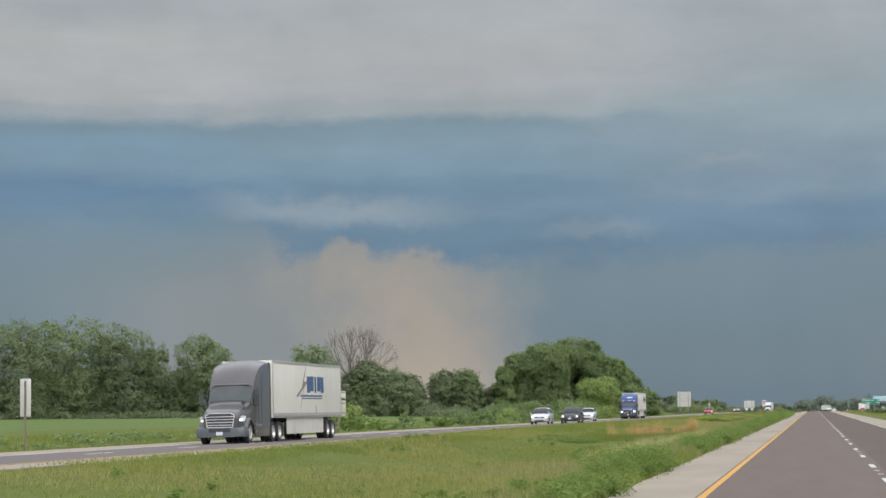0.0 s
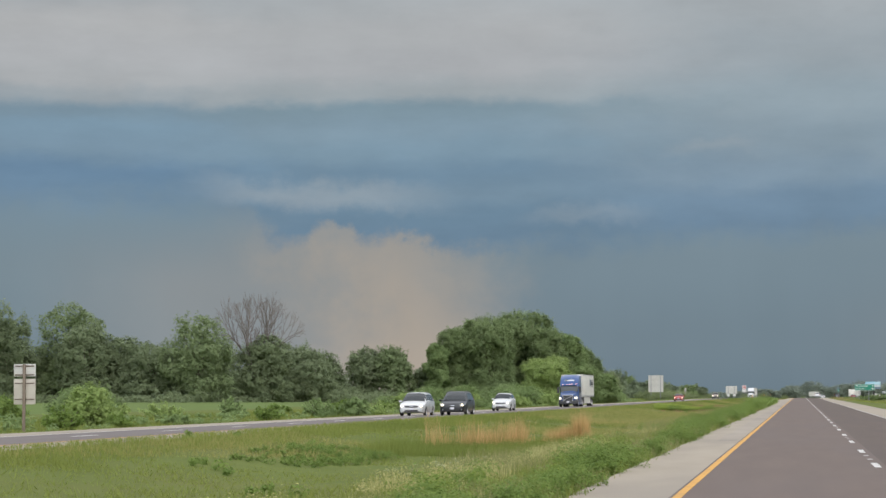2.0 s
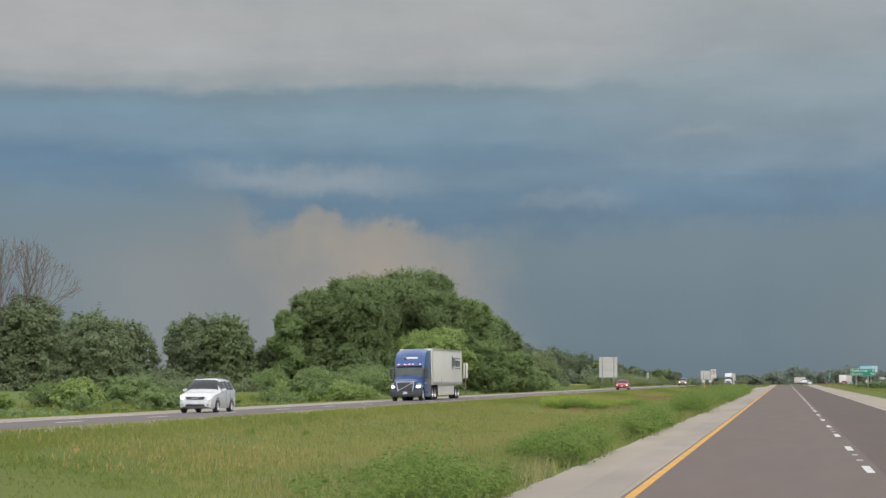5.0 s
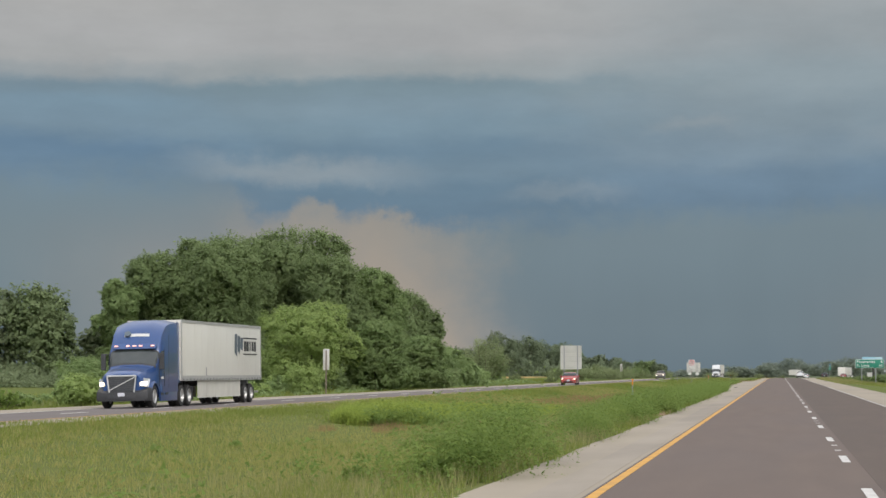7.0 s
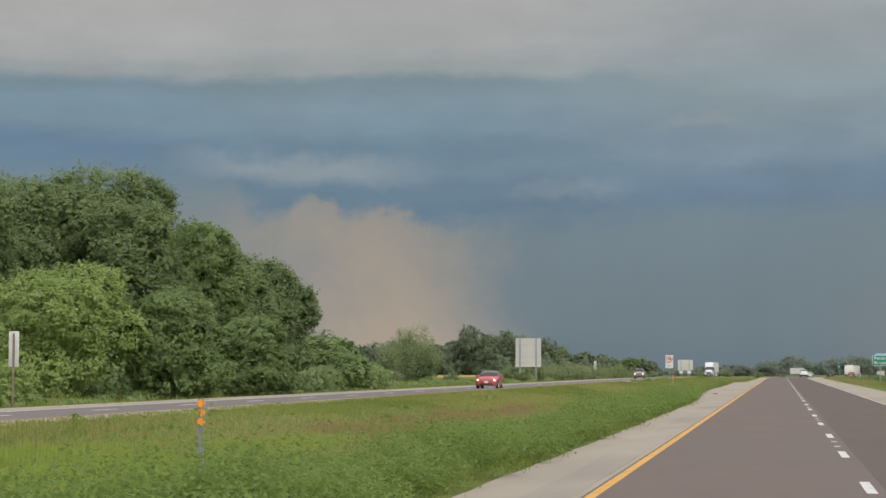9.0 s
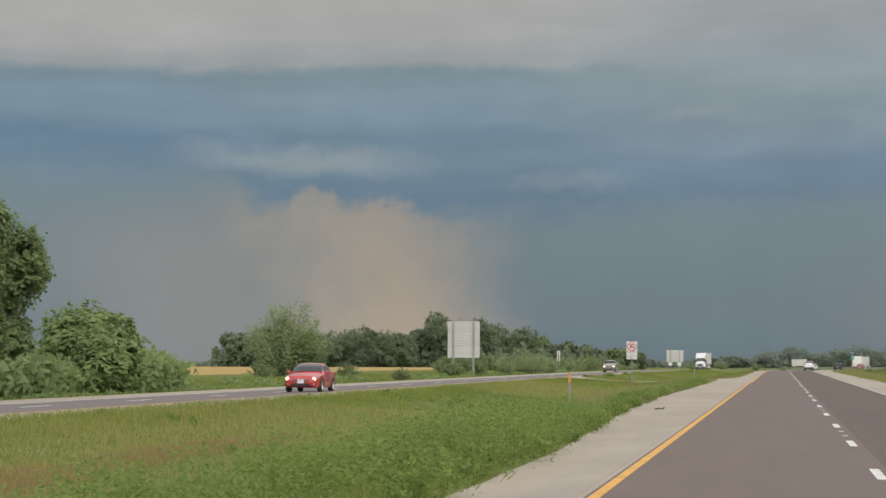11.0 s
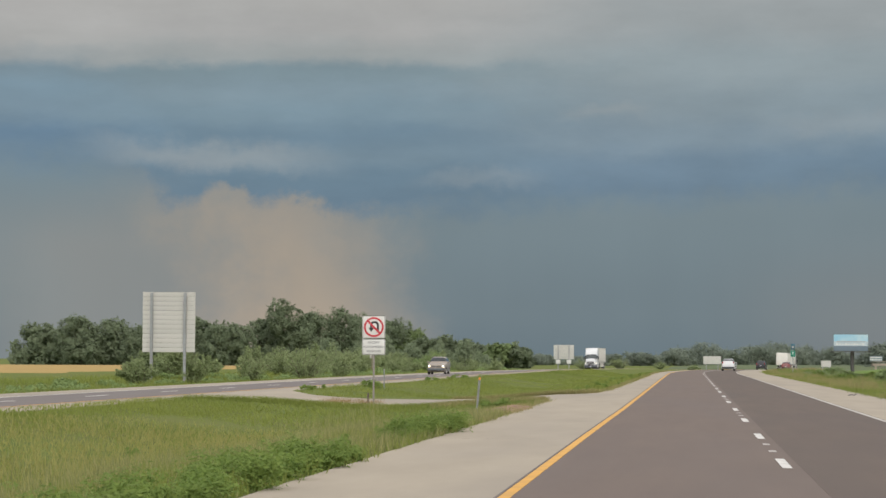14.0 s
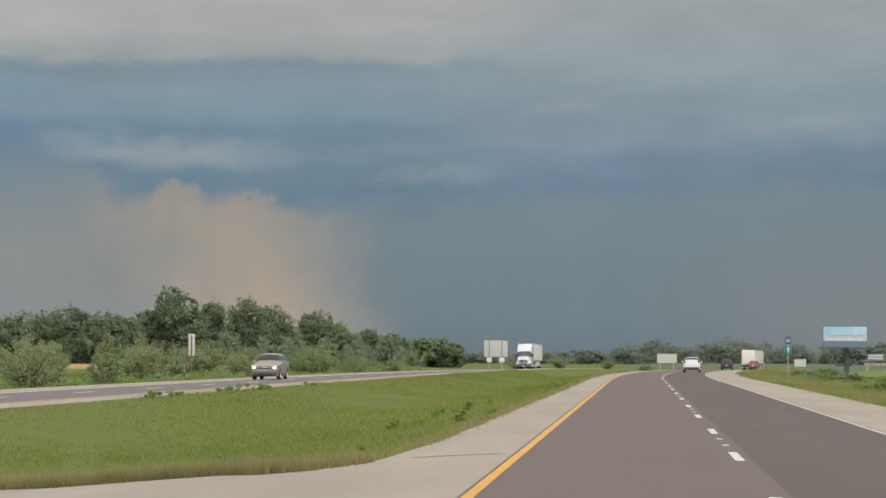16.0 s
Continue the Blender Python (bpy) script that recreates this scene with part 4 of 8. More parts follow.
k = off_crossing(x, y)
x, y = x[k], y[k]
pn = patchy(x, y, 0.12)
blades("median_grass", x, y, (0.135 + 0.12 * pn) * RNG.uniform(0.6, 1.35, len(x)), 0.034 + 0.018 * RNG.random(len(x)), M_GRASS, "green mown grass filling the median ditch", 0.7)
x, y = spread(9000, 6, 30, 600, lambda q: inner(q) - 7.5, lambda q: inner(q) - 0.5, 0.22)
pn = patchy(x, y, 0.10, 4.0)
k = off_crossing(x, y) & (pn > 0.02)
x, y, pn = x[k], y[k], pn[k]
blades("seed_grass", x, y, (0.28 + 0.4 * pn) * RNG.uniform(0.6, 1.25, len(x)), 0.022 + 0.014 * RNG.random(len(x)), M_GRASS_PALE, "pale seeding grass along the median edge", 0.2)
x, y = spread(9000, 6, 60, 800, lambda q: opp(q) + 6.5, lambda q: inner(q) - 4, 0.3)
pn = patchy(x, y, 0.06, 9.0)
k = off_crossing(x, y) & (pn > 0.34) & (y < 560) & (y > 230)
x, y, pn = x[k], y[k], pn[k]
blades("dry_median_grass", x, y, 0.24 * RNG.uniform(0.5, 1.2, len(x)), 0.025 * np.ones(len(x)), M_GRASS_RUST, "thin brownish dry grass in the median", 0.3)


def weeds(name, n, y0, y1, left, right, high, mat, label, cut=-0.15, seed=2.0, leaf=0.075, bias=1.0):
    """Leafy weeds in clumps, each of some dozens of small leaves."""
    y = RNG.uniform(y0, y1, n)
    lo, hi = np.array([left(q) for q in y]), np.array([right(q) for q in y])
    x = lo + (hi - lo) * RNG.random(n) ** bias
    pn = patchy(x, y, 0.22, seed)
    k = (pn > cut) & off_crossing(x, y)
    x, y, pn = x[k], y[k], pn[k]
    h = high * np.clip(0.65 + pn * 1.1, 0.3, 1.5) * RNG.uniform(0.7, 1.2, len(x))
    g = np.array([ditch(a, b) for a, b in zip(x.tolist(), y.tolist())])
    per = 44
    idx = np.repeat(np.arange(len(x)), per)
    d = unit(len(idx)) * (RNG.random(len(idx)) ** 0.4)[:, None]
    pos = np.stack([x[idx] + d[:, 0] * h[idx] * 0.7, y[idx] + d[:, 1] * h[idx] * 0.7, g[idx] + h[idx] * (0.5 + 0.5 * d[:, 2])], 1)
    nor = d + RNG.normal(size=d.shape) * 0.4 + np.array([0, 0, 0.5])
    nor /= np.linalg.norm(nor, axis=1, keepdims=True)
    tagged(quads_object(name, pos, leaf * RNG.uniform(0.6, 1.4, len(idx)), nor, mat, 1.3), label, "weeds", kind="stuff")


def bushes(name, n, y0, y1, left, right, high, mat, label, cut=-0.1, seed=2.0, leaf=0.03, per=170, bias=1.0, mass=0.75):
    """Fine-leaved clumps, each of several overlapping domes on short stems; high may follow y."""
    y = RNG.uniform(y0, y1, n)
    lo, hi = np.array([left(q) for q in y]), np.array([right(q) for q in y])
    x = lo + (hi - lo) * RNG.random(n) ** bias
    pn = patchy(x, y, 0.25, seed)
    k = (pn > cut) & off_crossing(x, y)
    x, y, pn = x[k], y[k], pn[k]
    h = np.array([high(q) for q in y]) * np.clip(0.8 + pn * 0.9, 0.4, 1.3) * RNG.uniform(0.42, 1.32, len(x))
    g = np.array([ditch(a, b) for a, b in zip(x.tolist(), y.tolist())])
    idx = np.repeat(np.arange(len(x)), per)
    m = len(idx)
    lobe = RNG.integers(0, 7, m)
    off = RNG.normal(size=(len(x), 7, 3)) * np.array([0.36, 0.36, 0.16])
    o = off[idx, lobe] * h[idx][:, None] * mass
    d = unit(m)
    d[:, 2] = np.abs(d[:, 2]) * np.where(RNG.random(m) < 0.75, 1, -0.6)
    r = h[idx] * (0.20 + 0.16 * ((lobe * 37) % 5) / 4) * RNG.uniform(0.6, 1.08, m)
    pos = np.stack([x[idx] + o[:, 0] + d[:, 0] * r * 1.25, y[idx] + o[:, 1] + d[:, 1] * r * 1.25, g[idx] + np.maximum(0.01, h[idx] * 0.58 + o[:, 2] + d[:, 2] * r * 1.15)], 1)
    stem = RNG.random(m) < 0.22
    pos[stem, 2] = g[idx][stem] + h[idx][stem] * RNG.random(stem.sum()) * 0.6
    nor = d * 0.6 + RNG.normal(size=d.shape) * 0.38 + np.array([0, -0.05, 0.75])
    nor /= np.linalg.norm(nor, axis=1, keepdims=True)
    a = np.cross(nor, RNG.normal(size=(m, 3)))
    a /= np.linalg.norm(a, axis=1, keepdims=True) + 1e-9
    b = np.cross(nor, a)
    sz = (leaf * RNG.uniform(0.6, 1.4, m))[:, None]
    v = np.empty((m, 3, 3), np.float32)
    v[:, 0], v[:, 1], v[:, 2] = pos + a * sz * 1.6, pos - a * sz + b * sz * 0.8, pos - a * sz - b * sz * 0.8
    tagged(raw_object(name, v.reshape(-1, 3), 3, mat), label, "weeds", kind="stuff")


def weed_height(y):
    """The weeds are tallest in the middle of the stretch and low past the crossover."""
    return float(np.interp(y, (30, 120, 200, 280, 420, 470, 560, 590, 800), (0.52, 0.60, 0.58, 0.96, 1.02, 0.72, 0.58, 0.30, 0.26)))


W_EDGE, W_LIGHT, W_BACK = "bushy green weeds crowding the shoulder edge", "light green leafy weeds near the shoulder edge", "looser green weeds behind the shoulder edge"
bushes("shoulder_weeds", 1250, 34, 345, lambda q: inner(q) - 1.3, lambda q: inner(q) + 0.05, weed_height, M_WEED, W_EDGE, 0.02, 2.0, 0.021, 420)
bushes("shoulder_weeds_lush", 900, 338, 455, lambda q: inner(q) - 2.8, lambda q: inner(q) + 0.05, lambda q: weed_height(q) * 0.8, M_WEED, W_EDGE, -0.5, 2.0, 0.022, 300)
bushes("shoulder_weeds_sparse", 540, 455, 556, lambda q: inner(q) - 1.1, lambda q: inner(q) + 0.05, lambda q: weed_height(q) * 0.62, M_WEED, W_EDGE, -0.02, 2.0, 0.021, 380)
bushes("shoulder_weeds_light", 420, 40, 345, lambda q: inner(q) - 2.8, lambda q: inner(q) - 0.3, lambda q: weed_height(q) * 0.8, M_WEED_LIGHT, W_LIGHT, 0.16, 5.0, 0.018, 330)
bushes("shoulder_weeds_light_lush", 60, 345, 480, lambda q: inner(q) - 3.4, lambda q: inner(q) - 0.3, lambda q: weed_height(q) * 0.9, M_WEED_LIGHT, W_LIGHT, 0.10, 5.0, 0.018, 330)
bushes("back_weeds", 300, 338, 465, lambda q: inner(q) - 5.0, lambda q: inner(q) - 2.6, lambda q: weed_height(q) * 0.5, M_WEED, W_BACK, 0.15, 15.0, 0.030, 130)
bushes("back_weeds_sparse", 420, 40, 338, lambda q: inner(q) - 4.6, lambda q: inner(q) - 1.4, lambda q: weed_height(q) * 0.7, M_WEED, W_BACK, 0.22, 15.0, 0.030, 130)
x, y = spread(9000, 7, 34, 345, lambda q: inner(q) - 4.2, lambda q: inner(q) - 0.1, 0.12)
pn = patchy(x, y, 0.16, 61.0)
k = pn > -0.10
x, y, pn = x[k], y[k], pn[k]
blades("edge_seed_grass", x, y, (0.26 + 0.3 * pn) * RNG.uniform(0.6, 1.3, len(x)), 0.016 + 0.01 * RNG.random(len(x)), M_GRASS_PALE, "pale seeding grass between the shoulder weeds", 0.28)
x, y = spread(9000, 7, 440, 568, lambda q: inner(q) - 5.2, lambda q: inner(q) - 0.1, 0.14)
pn = patchy(x, y, 0.14, 63.0)
k = off_crossing(x, y) & (pn > -0.15)
x, y, pn = x[k], y[k], pn[k]
blades("late_seed_grass", x, y, (0.30 + 0.35 * pn) * RNG.uniform(0.6, 1.3, len(x)), 0.018 + 0.012 * RNG.random(len(x)), M_GRASS_PALE, "tall pale seeding grass behind the shoulder weeds", 0.28)
x, y = spread(420, 10, 378, 401, lambda q: -16.2, lambda q: -10.8, 0.25)
k = patchy(x, y, 0.2, 73.0) > -0.1
x, y = x[k], y[k]
x2, y2 = spread(650, 10, 400, 456, lambda q: -12.5, lambda q: -9.6, 0.25)
x, y = np.concatenate([x, x2]), np.concatenate([y, y2])
blades("tan_ditch_grass", x, y, 0.24 * RNG.uniform(0.5, 1.3, len(x)), 0.02 + 0.012 * RNG.random(len(x)), M_GRASS_TAN, "straw-coloured patch of dry grass in the ditch", 0.3)
x, y = spread(42000, 6, 50, 585, lambda q: opp(q) + 6.0, lambda q: inner(q) - 2.0, 0.25)
pn = patchy(x, y, 0.055, 71.0)
k = off_crossing(x, y) & (pn > np.interp(y, (180, 260, 330, 370, 440, 480), (0.08, -0.15, -0.20, -0.40, -0.25, 0.06)))
x, y, pn = x[k], y[k], pn[k]
blades("median_straw_grass", x, y, (0.19 + 0.10 * pn) * RNG.uniform(0.6, 1.35, len(x)), 0.026 + 0.014 * RNG.random(len(x)), M_GRASS_STRAW, "yellowing patches of mown median grass", 0.4)
bushes("low_edge_weeds", 150, 604, 800, lambda q: inner(q) - 3.0, lambda q: inner(q), lambda q: 0.20, M_WEED, "low green weeds along the shoulder past the crossover", 0.05, 25.0, 0.030, 110)
x, y = spread(5200, 9, 34, 568, lambda q: inner(q) - 3.2, lambda q: inner(q) + 0.02, 0.10)
pn = patchy(x, y, 0.2, 6.0)
k = off_crossing(x, y) & (pn > -0.25)
x, y, pn = x[k], y[k], pn[k]
blades("shoulder_long_grass", x, y, (0.30 + 0.3 * pn) * RNG.uniform(0.6, 1.3, len(x)), 0.016 + 0.01 * RNG.random(len(x)), M_GRASS, "long fresh grass among the shoulder weeds", 0.3)
x, y = spread(2000, 10, 560, 800, lambda q: inner(q) - 0.4, lambda q: inner(q) + 0.03, 0.10)
k = off_crossing(x, y)
x, y = x[k], y[k]
blades("dry_edge_grass", x, y, 0.15 * RNG.uniform(0.5, 1.4, len(x)), 0.014 + 0.01 * RNG.random(len(x)), M_GRASS_TAN, "short straw-coloured grass along the shoulder edge", 0.35)
x = RNG.uniform(-10.5, -4.0, 900)
y = np.interp(x, CROSS_X, CROSS_N) + np.abs(RNG.normal(size=900)) * 0.35 + 0.05
x, y = np.repeat(x, 12) + RNG.normal(size=10800) * 0.07, np.repeat(y, 12) + np.abs(RNG.normal(size=10800)) * 0.08
blades("dry_crossover_grass", x, y, 0.24 * RNG.uniform(0.5, 1.4, len(x)), 0.014 + 0.01 * RNG.random(len(x)), M_GRASS_TAN, "straw-coloured grass fringing the crossover", 0.35)
x = RNG.uniform(-18.5, -5.6, 1500)
y = np.interp(x, CROSS_X, CROSS_S) - np.abs(RNG.normal(size=1500)) * 0.5 - 0.05
x, y = np.repeat(x, 11) + RNG.normal(size=16500) * 0.09, np.repeat(y, 11) - np.abs(RNG.normal(size=16500)) * 0.08
blades("crossover_fringe", x, y, 0.20 * RNG.uniform(0.5, 1.4, len(x)), 0.016 + 0.01 * RNG.random(len(x)), M_GRASS, "green grass fringing the near side of the crossover", 0.35)
weeds("median_weeds", 650, 40, 560, lambda q: opp(q) + 5.6, lambda q: inner(q) - 3, 0.28, M_WEED, "scattered dark weeds in the median grass", 0.30, 8.0, 0.05)
rnd = random.Random(11)
for i in range(34):
    y = 176 + i * 8.1 + rnd.uniform(-3, 3)
    spray_tree(opp(y) - rnd.uniform(10.5, 19), y, rnd.uniform(0.9, 1.9), rnd.uniform(2.0, 4.2), rnd.choice((M_LEAF_MID, M_LEAF_LIGHT, M_WEED)), "leafy green bush in the tall grass of the verge", "shrub", 24, 60, 0.10, "field edge bushes")
for i in range(13):
    y = 690 + i * 11.5 + rnd.uniform(-4, 4)
    spray_tree(own(y) + rnd.uniform(13.5, 22), y, rnd.uniform(0.6, 1.25), rnd.uniform(1.8, 3.4), rnd.choice((M_LEAF_OLIVE, M_WEED)), "loose brushy growth in the outer verge", "shrub", 26, 90, 0.06, "outer verge brush")
bushes("outer_verge_weeds", 520, 600, 960, lambda q: own(q) + 10.5, lambda q: own(q) + 24, lambda q: 0.5, M_WEED, "leafy weeds among the seeding grass of the outer verge", 0.05, 41.0, 0.04, 110)
weeds("verge_weeds", 2600, 60, 900, lambda q: opp(q) - 17, lambda q: opp(q) - 9.5, 0.55, M_LEAF_MID, "tall leafy weeds on the far verge", 0.0, 6.0, 0.085)


def lime_front(q):
    return float(np.interp(q, (336, 343, 350, 356, 375, 396), (-15.9, -13.9, -12.2, -10.6, -11.4, -13.2)))


def lime_back(q):
    return float(np.interp(q, (336, 345, 362, 384, 396), (-16.4, -17.5, -17.8, -16.2, -14.2)))


def lime_height(y):
    return np.interp(y, (336, 342, 354, 362, 376, 396), (0.75, 0.85, 0.80, 0.55, 0.38, 0.22))


x, y = spread(3000, 11, 336, 396, lime_back, lime_front, 0.12)
pn = patchy(x, y, 0.3, 3.0)
blades("lime_grass", x, y, lime_height(y) * (0.9 + 0.3 * pn) * RNG.uniform(0.7, 1.1, len(x)), 0.022 + 0.014 * RNG.random(len(x)), M_GRASS_LIME, "dense upright stand of lime-green grass in the ditch", 0.16)
bushes("lime_stand_weeds", 420, 336, 357, lime_back, lime_front, lambda q: 0.80, M_GRASS_LIME, "leafy lime-green weeds standing thick in the ditch", -1.0, 3.0, 0.032, 130)
# Darker M_WEED leaves imitate the shade on the front of the lime stand.
bushes("lime_front_weeds", 190, 337, 357, lambda q: lime_front(q) - 0.6, lambda q: lime_front(q) + 0.2, lambda q: 0.62, M_WEED, "leafy weeds coloured darker for the shaded front of the lime stand", -1.0, 3.0, 0.032, 150)
x, y = spread(1000, 9, 326, 354, lambda q: lime_front(q) + 0.3, lambda q: lime_front(q) + 2.1, 0.2)
k = patchy(x, y, 0.25, 17.0) > -0.15
x, y = x[k], y[k]
blades("brown_front_grass", x, y, 0.30 * RNG.uniform(0.6, 1.3, len(x)), 0.018 + 0.012 * RNG.random(len(x)), M_GRASS_BROWN, "strip of reddish-brown dry grass in the ditch", 0.25)
for nm, n, y0, y1, xa, xb, h in (("brown_dry_grass", 1300, 398, 430, -15.6, -12.6, 0.30), ("brown_dry_grass_far", 560, 430, 458, -14.4, -12.2, 0.26)):
    x, y = spread(n, 9, y0, y1, lambda q: xa, lambda q: xb, 0.25)
    k = patchy(x, y, 0.3, 13.0) > -0.2
    x, y = x[k], y[k]
    blades(nm, x, y, h * RNG.uniform(0.6, 1.3, len(x)), 0.02 + 0.012 * RNG.random(len(x)), M_GRASS_BROWN, "patch of short reddish-brown dry grass in the ditch", 0.25)
bushes("ditch_weeds", 300, 136, 158, lambda q: -17.5, lambda q: -13.5, lambda q: 0.24, M_WEED, "leafy weed patches in the bottom of the ditch", -0.05, 51.0, 0.020, 150)
bushes("dark_ditch_weeds", 10, 499, 504, lambda q: -10.6, lambda q: -9.7, lambda q: 0.45, M_WEED, "dark bushy weed clump in the median", -1.0, 3.0, 0.035, 160)
x, y = spread(470, 8, 155.2, 158.4, lambda q: -14.0, lambda q: -10.3, 0.09)
k = patchy(x, y, 0.7, 3.0) > -0.08
x, y = x[k], y[k]
blades("dry_tall_grass", x, y, RNG.uniform(0.45, 1.35, len(x)) * (1.05 + 0.5 * patchy(x, y, 1.1, 3.0)), 0.016 + 0.012 * RNG.random(len(x)), M_GRASS_RUST, "tall straw-orange dry grass in the ditch", 0.14)
x, y = spread(260, 9, 155.4, 157.4, lambda q: -9.5, lambda q: -7.9, 0.07)
blades("dry_tall_grass_clump", x, y, RNG.uniform(0.5, 1.15, len(x)) * np.interp(x, (-9.5, -8.5, -8.2, -7.9), (0.8, 1.0, 1.5, 1.3)), 0.016 + 0.012 * RNG.random(len(x)), M_GRASS_RUST, "separate clump of tall straw-orange dry grass", 0.12)
x, y = spread(260, 9, 153.2, 155.4, lambda q: -15.5, lambda q: -7.4, 0.16)
blades("ditch_front_grass", x, y, RNG.uniform(0.3, 0.75, len(x)), 0.02 + 0.012 * RNG.random(len(x)), M_GRASS, "tall green grass before the dry clumps", 0.25)
x, y = spread(900, 9, 149.5, 159.0, lambda q: -15.5, lambda q: -7.4, 0.2)
blades("ditch_long_grass", x, y, RNG.uniform(0.28, 0.6, len(x)), 0.022 + 0.012 * RNG.random(len(x)), M_GRASS, "longer green grass round the dry clumps", 0.25)
x, y = spread(1700, 11, 80, 172, lambda q: -10.6, lambda q: -6.2, 0.14)
k = patchy(x, y, 0.25, 31.0) > 0.08
x, y = x[k], y[k]
blades("cream_seed_grass", x, y, RNG.uniform(0.25, 0.5, len(x)), 0.018 + 0.012 * RNG.random(len(x)), M_GRASS_CREAM, "cream-coloured seeding grass near the shoulder", 0.22)
x, y = spread(22000, 5, 60, 900, lambda q: opp(q) - 22, lambda q: opp(q) - 6.8, 0.2, 0.75)
blades("verge_grass", x, y, 0.34 * RNG.uniform(0.5, 1.4, len(x)), 0.045 + 0.03 * RNG.random(len(x)), M_GRASS, "green uncut grass on the far verge")
x, y = spread(15000, 6, 560, 1000, lambda q: own(q) + 8.7, lambda q: own(q) + 28, 0.2, 1.5)
blades("outer_verge_grass", x, y, np.clip(0.14 + 0.05 * (x - np.array([own(q) for q in y]) - 8.7), 0.1, 0.36) * RNG.uniform(0.5, 1.4, len(x)), 0.026 + 0.016 * RNG.random(len(x)), M_GRASS, "uncut green grass beside the outer shoulder", 0.5)
x, y = spread(7000, 6, 560, 1000, lambda q: own(q) + 8.75, lambda q: own(q) + 12, 0.2)
k = patchy(x, y, 0.15, 14.0) > -0.12
x, y = x[k], y[k]
blades("outer_edge_straw", x, y, 0.22 * RNG.uniform(0.5, 1.4, len(x)), 0.018 + 0.012 * RNG.random(len(x)), M_GRASS_TAN, "short straw-coloured grass along the outer shoulder", 0.5)
x, y = spread(15000, 7, 600, 1000, lambda q: own(q) + 9.6, lambda q: own(q) + 24, 0.22)
pn = patchy(x, y, 0.13, 12.0) + np.interp(y, (690, 730), (0.0, 0.10))
k = pn > -0.06
x, y, pn = x[k], y[k], pn[k]
blades("outer_seed_grass", x, y, (0.30 + 0.75 * pn) * RNG.uniform(0.6, 1.25, len(x)), 0.02 + 0.012 * RNG.random(len(x)), M_GRASS_TAN, "tall pale seeding grass beside the outer shoulder", 0.22)

bushes("cream_seed_heads", 420, 85, 165, lambda q: -10.0, lambda q: -6.2, lambda q: 0.46, M_GRASS_CREAM, "cream-coloured seed heads above the grass", -0.05, 31.0, 0.017, 70)
x, y = spread(110, 10, 592, 596.5, lambda q: -14.6, lambda q: -12.6, 0.14)
blades("brown_sign_grass", x, y, 0.30 * RNG.uniform(0.4, 1.3, len(x)), 0.016 + 0.01 * RNG.random(len(x)), M_GRASS_BROWN, "dead brown grass round the foot of a sign", 0.35)


def flowers(name, n, x0, x1, y0, y1, high):
    """Flat-topped white flower heads: a ring of small petals on a thin stalk."""
    x, y = RNG.uniform(x0, x1, n), RNG.uniform(y0, y1, n)
    g = np.array([ditch(a, b) for a, b in zip(x.tolist(), y.tolist())]) + high * RNG.uniform(0.75, 1.2, n)
    idx = np.repeat(np.arange(n), 24)
    m = len(idx)
    r, a = 0.06 * RNG.random(m) ** 0.5, RNG.uniform(0, 6.283, m)
    pos = np.stack([x[idx] + np.cos(a) * r, y[idx] + np.sin(a) * r, g[idx] + RNG.normal(size=m) * 0.012], 1)
    nor = RNG.normal(size=(m, 3)) * 0.3 + np.array([0, -0.3, 1])
    nor /= np.linalg.norm(nor, axis=1, keepdims=True)
    tagged(quads_object(name, pos, 0.008 * RNG.uniform(0.7, 1.3, m), nor, M_PETAL), "small white flower heads above the grass", "flowers", kind="stuff")


flowers("white_flowers", 22, -8.8, -7.4, 117, 127, 0.42)
flowers("white_ditch_flowers", 4, -12.8, -11.8, 385, 388, 0.35)


# ---- small building kit ----
def box(bm, c, s, bevel=0.0, turn=None):
    """A box at c of size s, edges rounded by bevel; joins into bm."""
    t = bmesh.new()
    bmesh.ops.create_cube(t, size=1)
    for q in t.verts:
        q.co = Vector((q.co.x * s[0], q.co.y * s[1], q.co.z * s[2]))
    if bevel:
        bmesh.ops.bevel(t, geom=t.edges[:], offset=bevel, segments=2, profile=0.6, affect="EDGES")
    m = Matrix.Translation(c) @ (turn or Matrix())
    bmesh.ops.transform(t, matrix=m, verts=t.verts)
    merge(bm, t)


def merge(bm, t):
    seen = {}
    for q in t.verts:
        seen[q] = bm.verts.new(q.co)
    for f in t.faces:
        bm.faces.new([seen[q] for q in f.verts])
    t.free()


def tube(bm, a, b, r, sides=12):
    """A round bar with closed ends."""
    a, b = Vector(a), Vector(b)
    q = (b - a).to_track_quat("Z", "Y")
    rings = [[bm.verts.new(p + q @ Vector((math.cos(6.28319 * i / sides) * r, math.sin(6.28319 * i / sides) * r, 0))) for i in range(sides)] for p in (a, b)]
    for i in range(sides):
        j = (i + 1) % sides
        bm.faces.new((rings[0][i], rings[0][j], rings[1][j], rings[1][i]))
    bm.faces.new(rings[0][::-1])
    bm.faces.new(rings[1])


def plate(bm, pts, depth, axis=(0, 1, 0)):
    """A flat plate of an outline, thickened along axis."""
    d = Vector(axis) * depth
    a = [bm.verts.new(Vector(q)) for q in pts]
    b = [bm.verts.new(Vector(q) + d) for q in pts]
    bm.faces.new(a)
    bm.faces.new(b[::-1])
    n = len(pts)
    for i in range(n):
        bm.faces.new((a[i], b[i], b[(i + 1) % n], a[(i + 1) % n]))


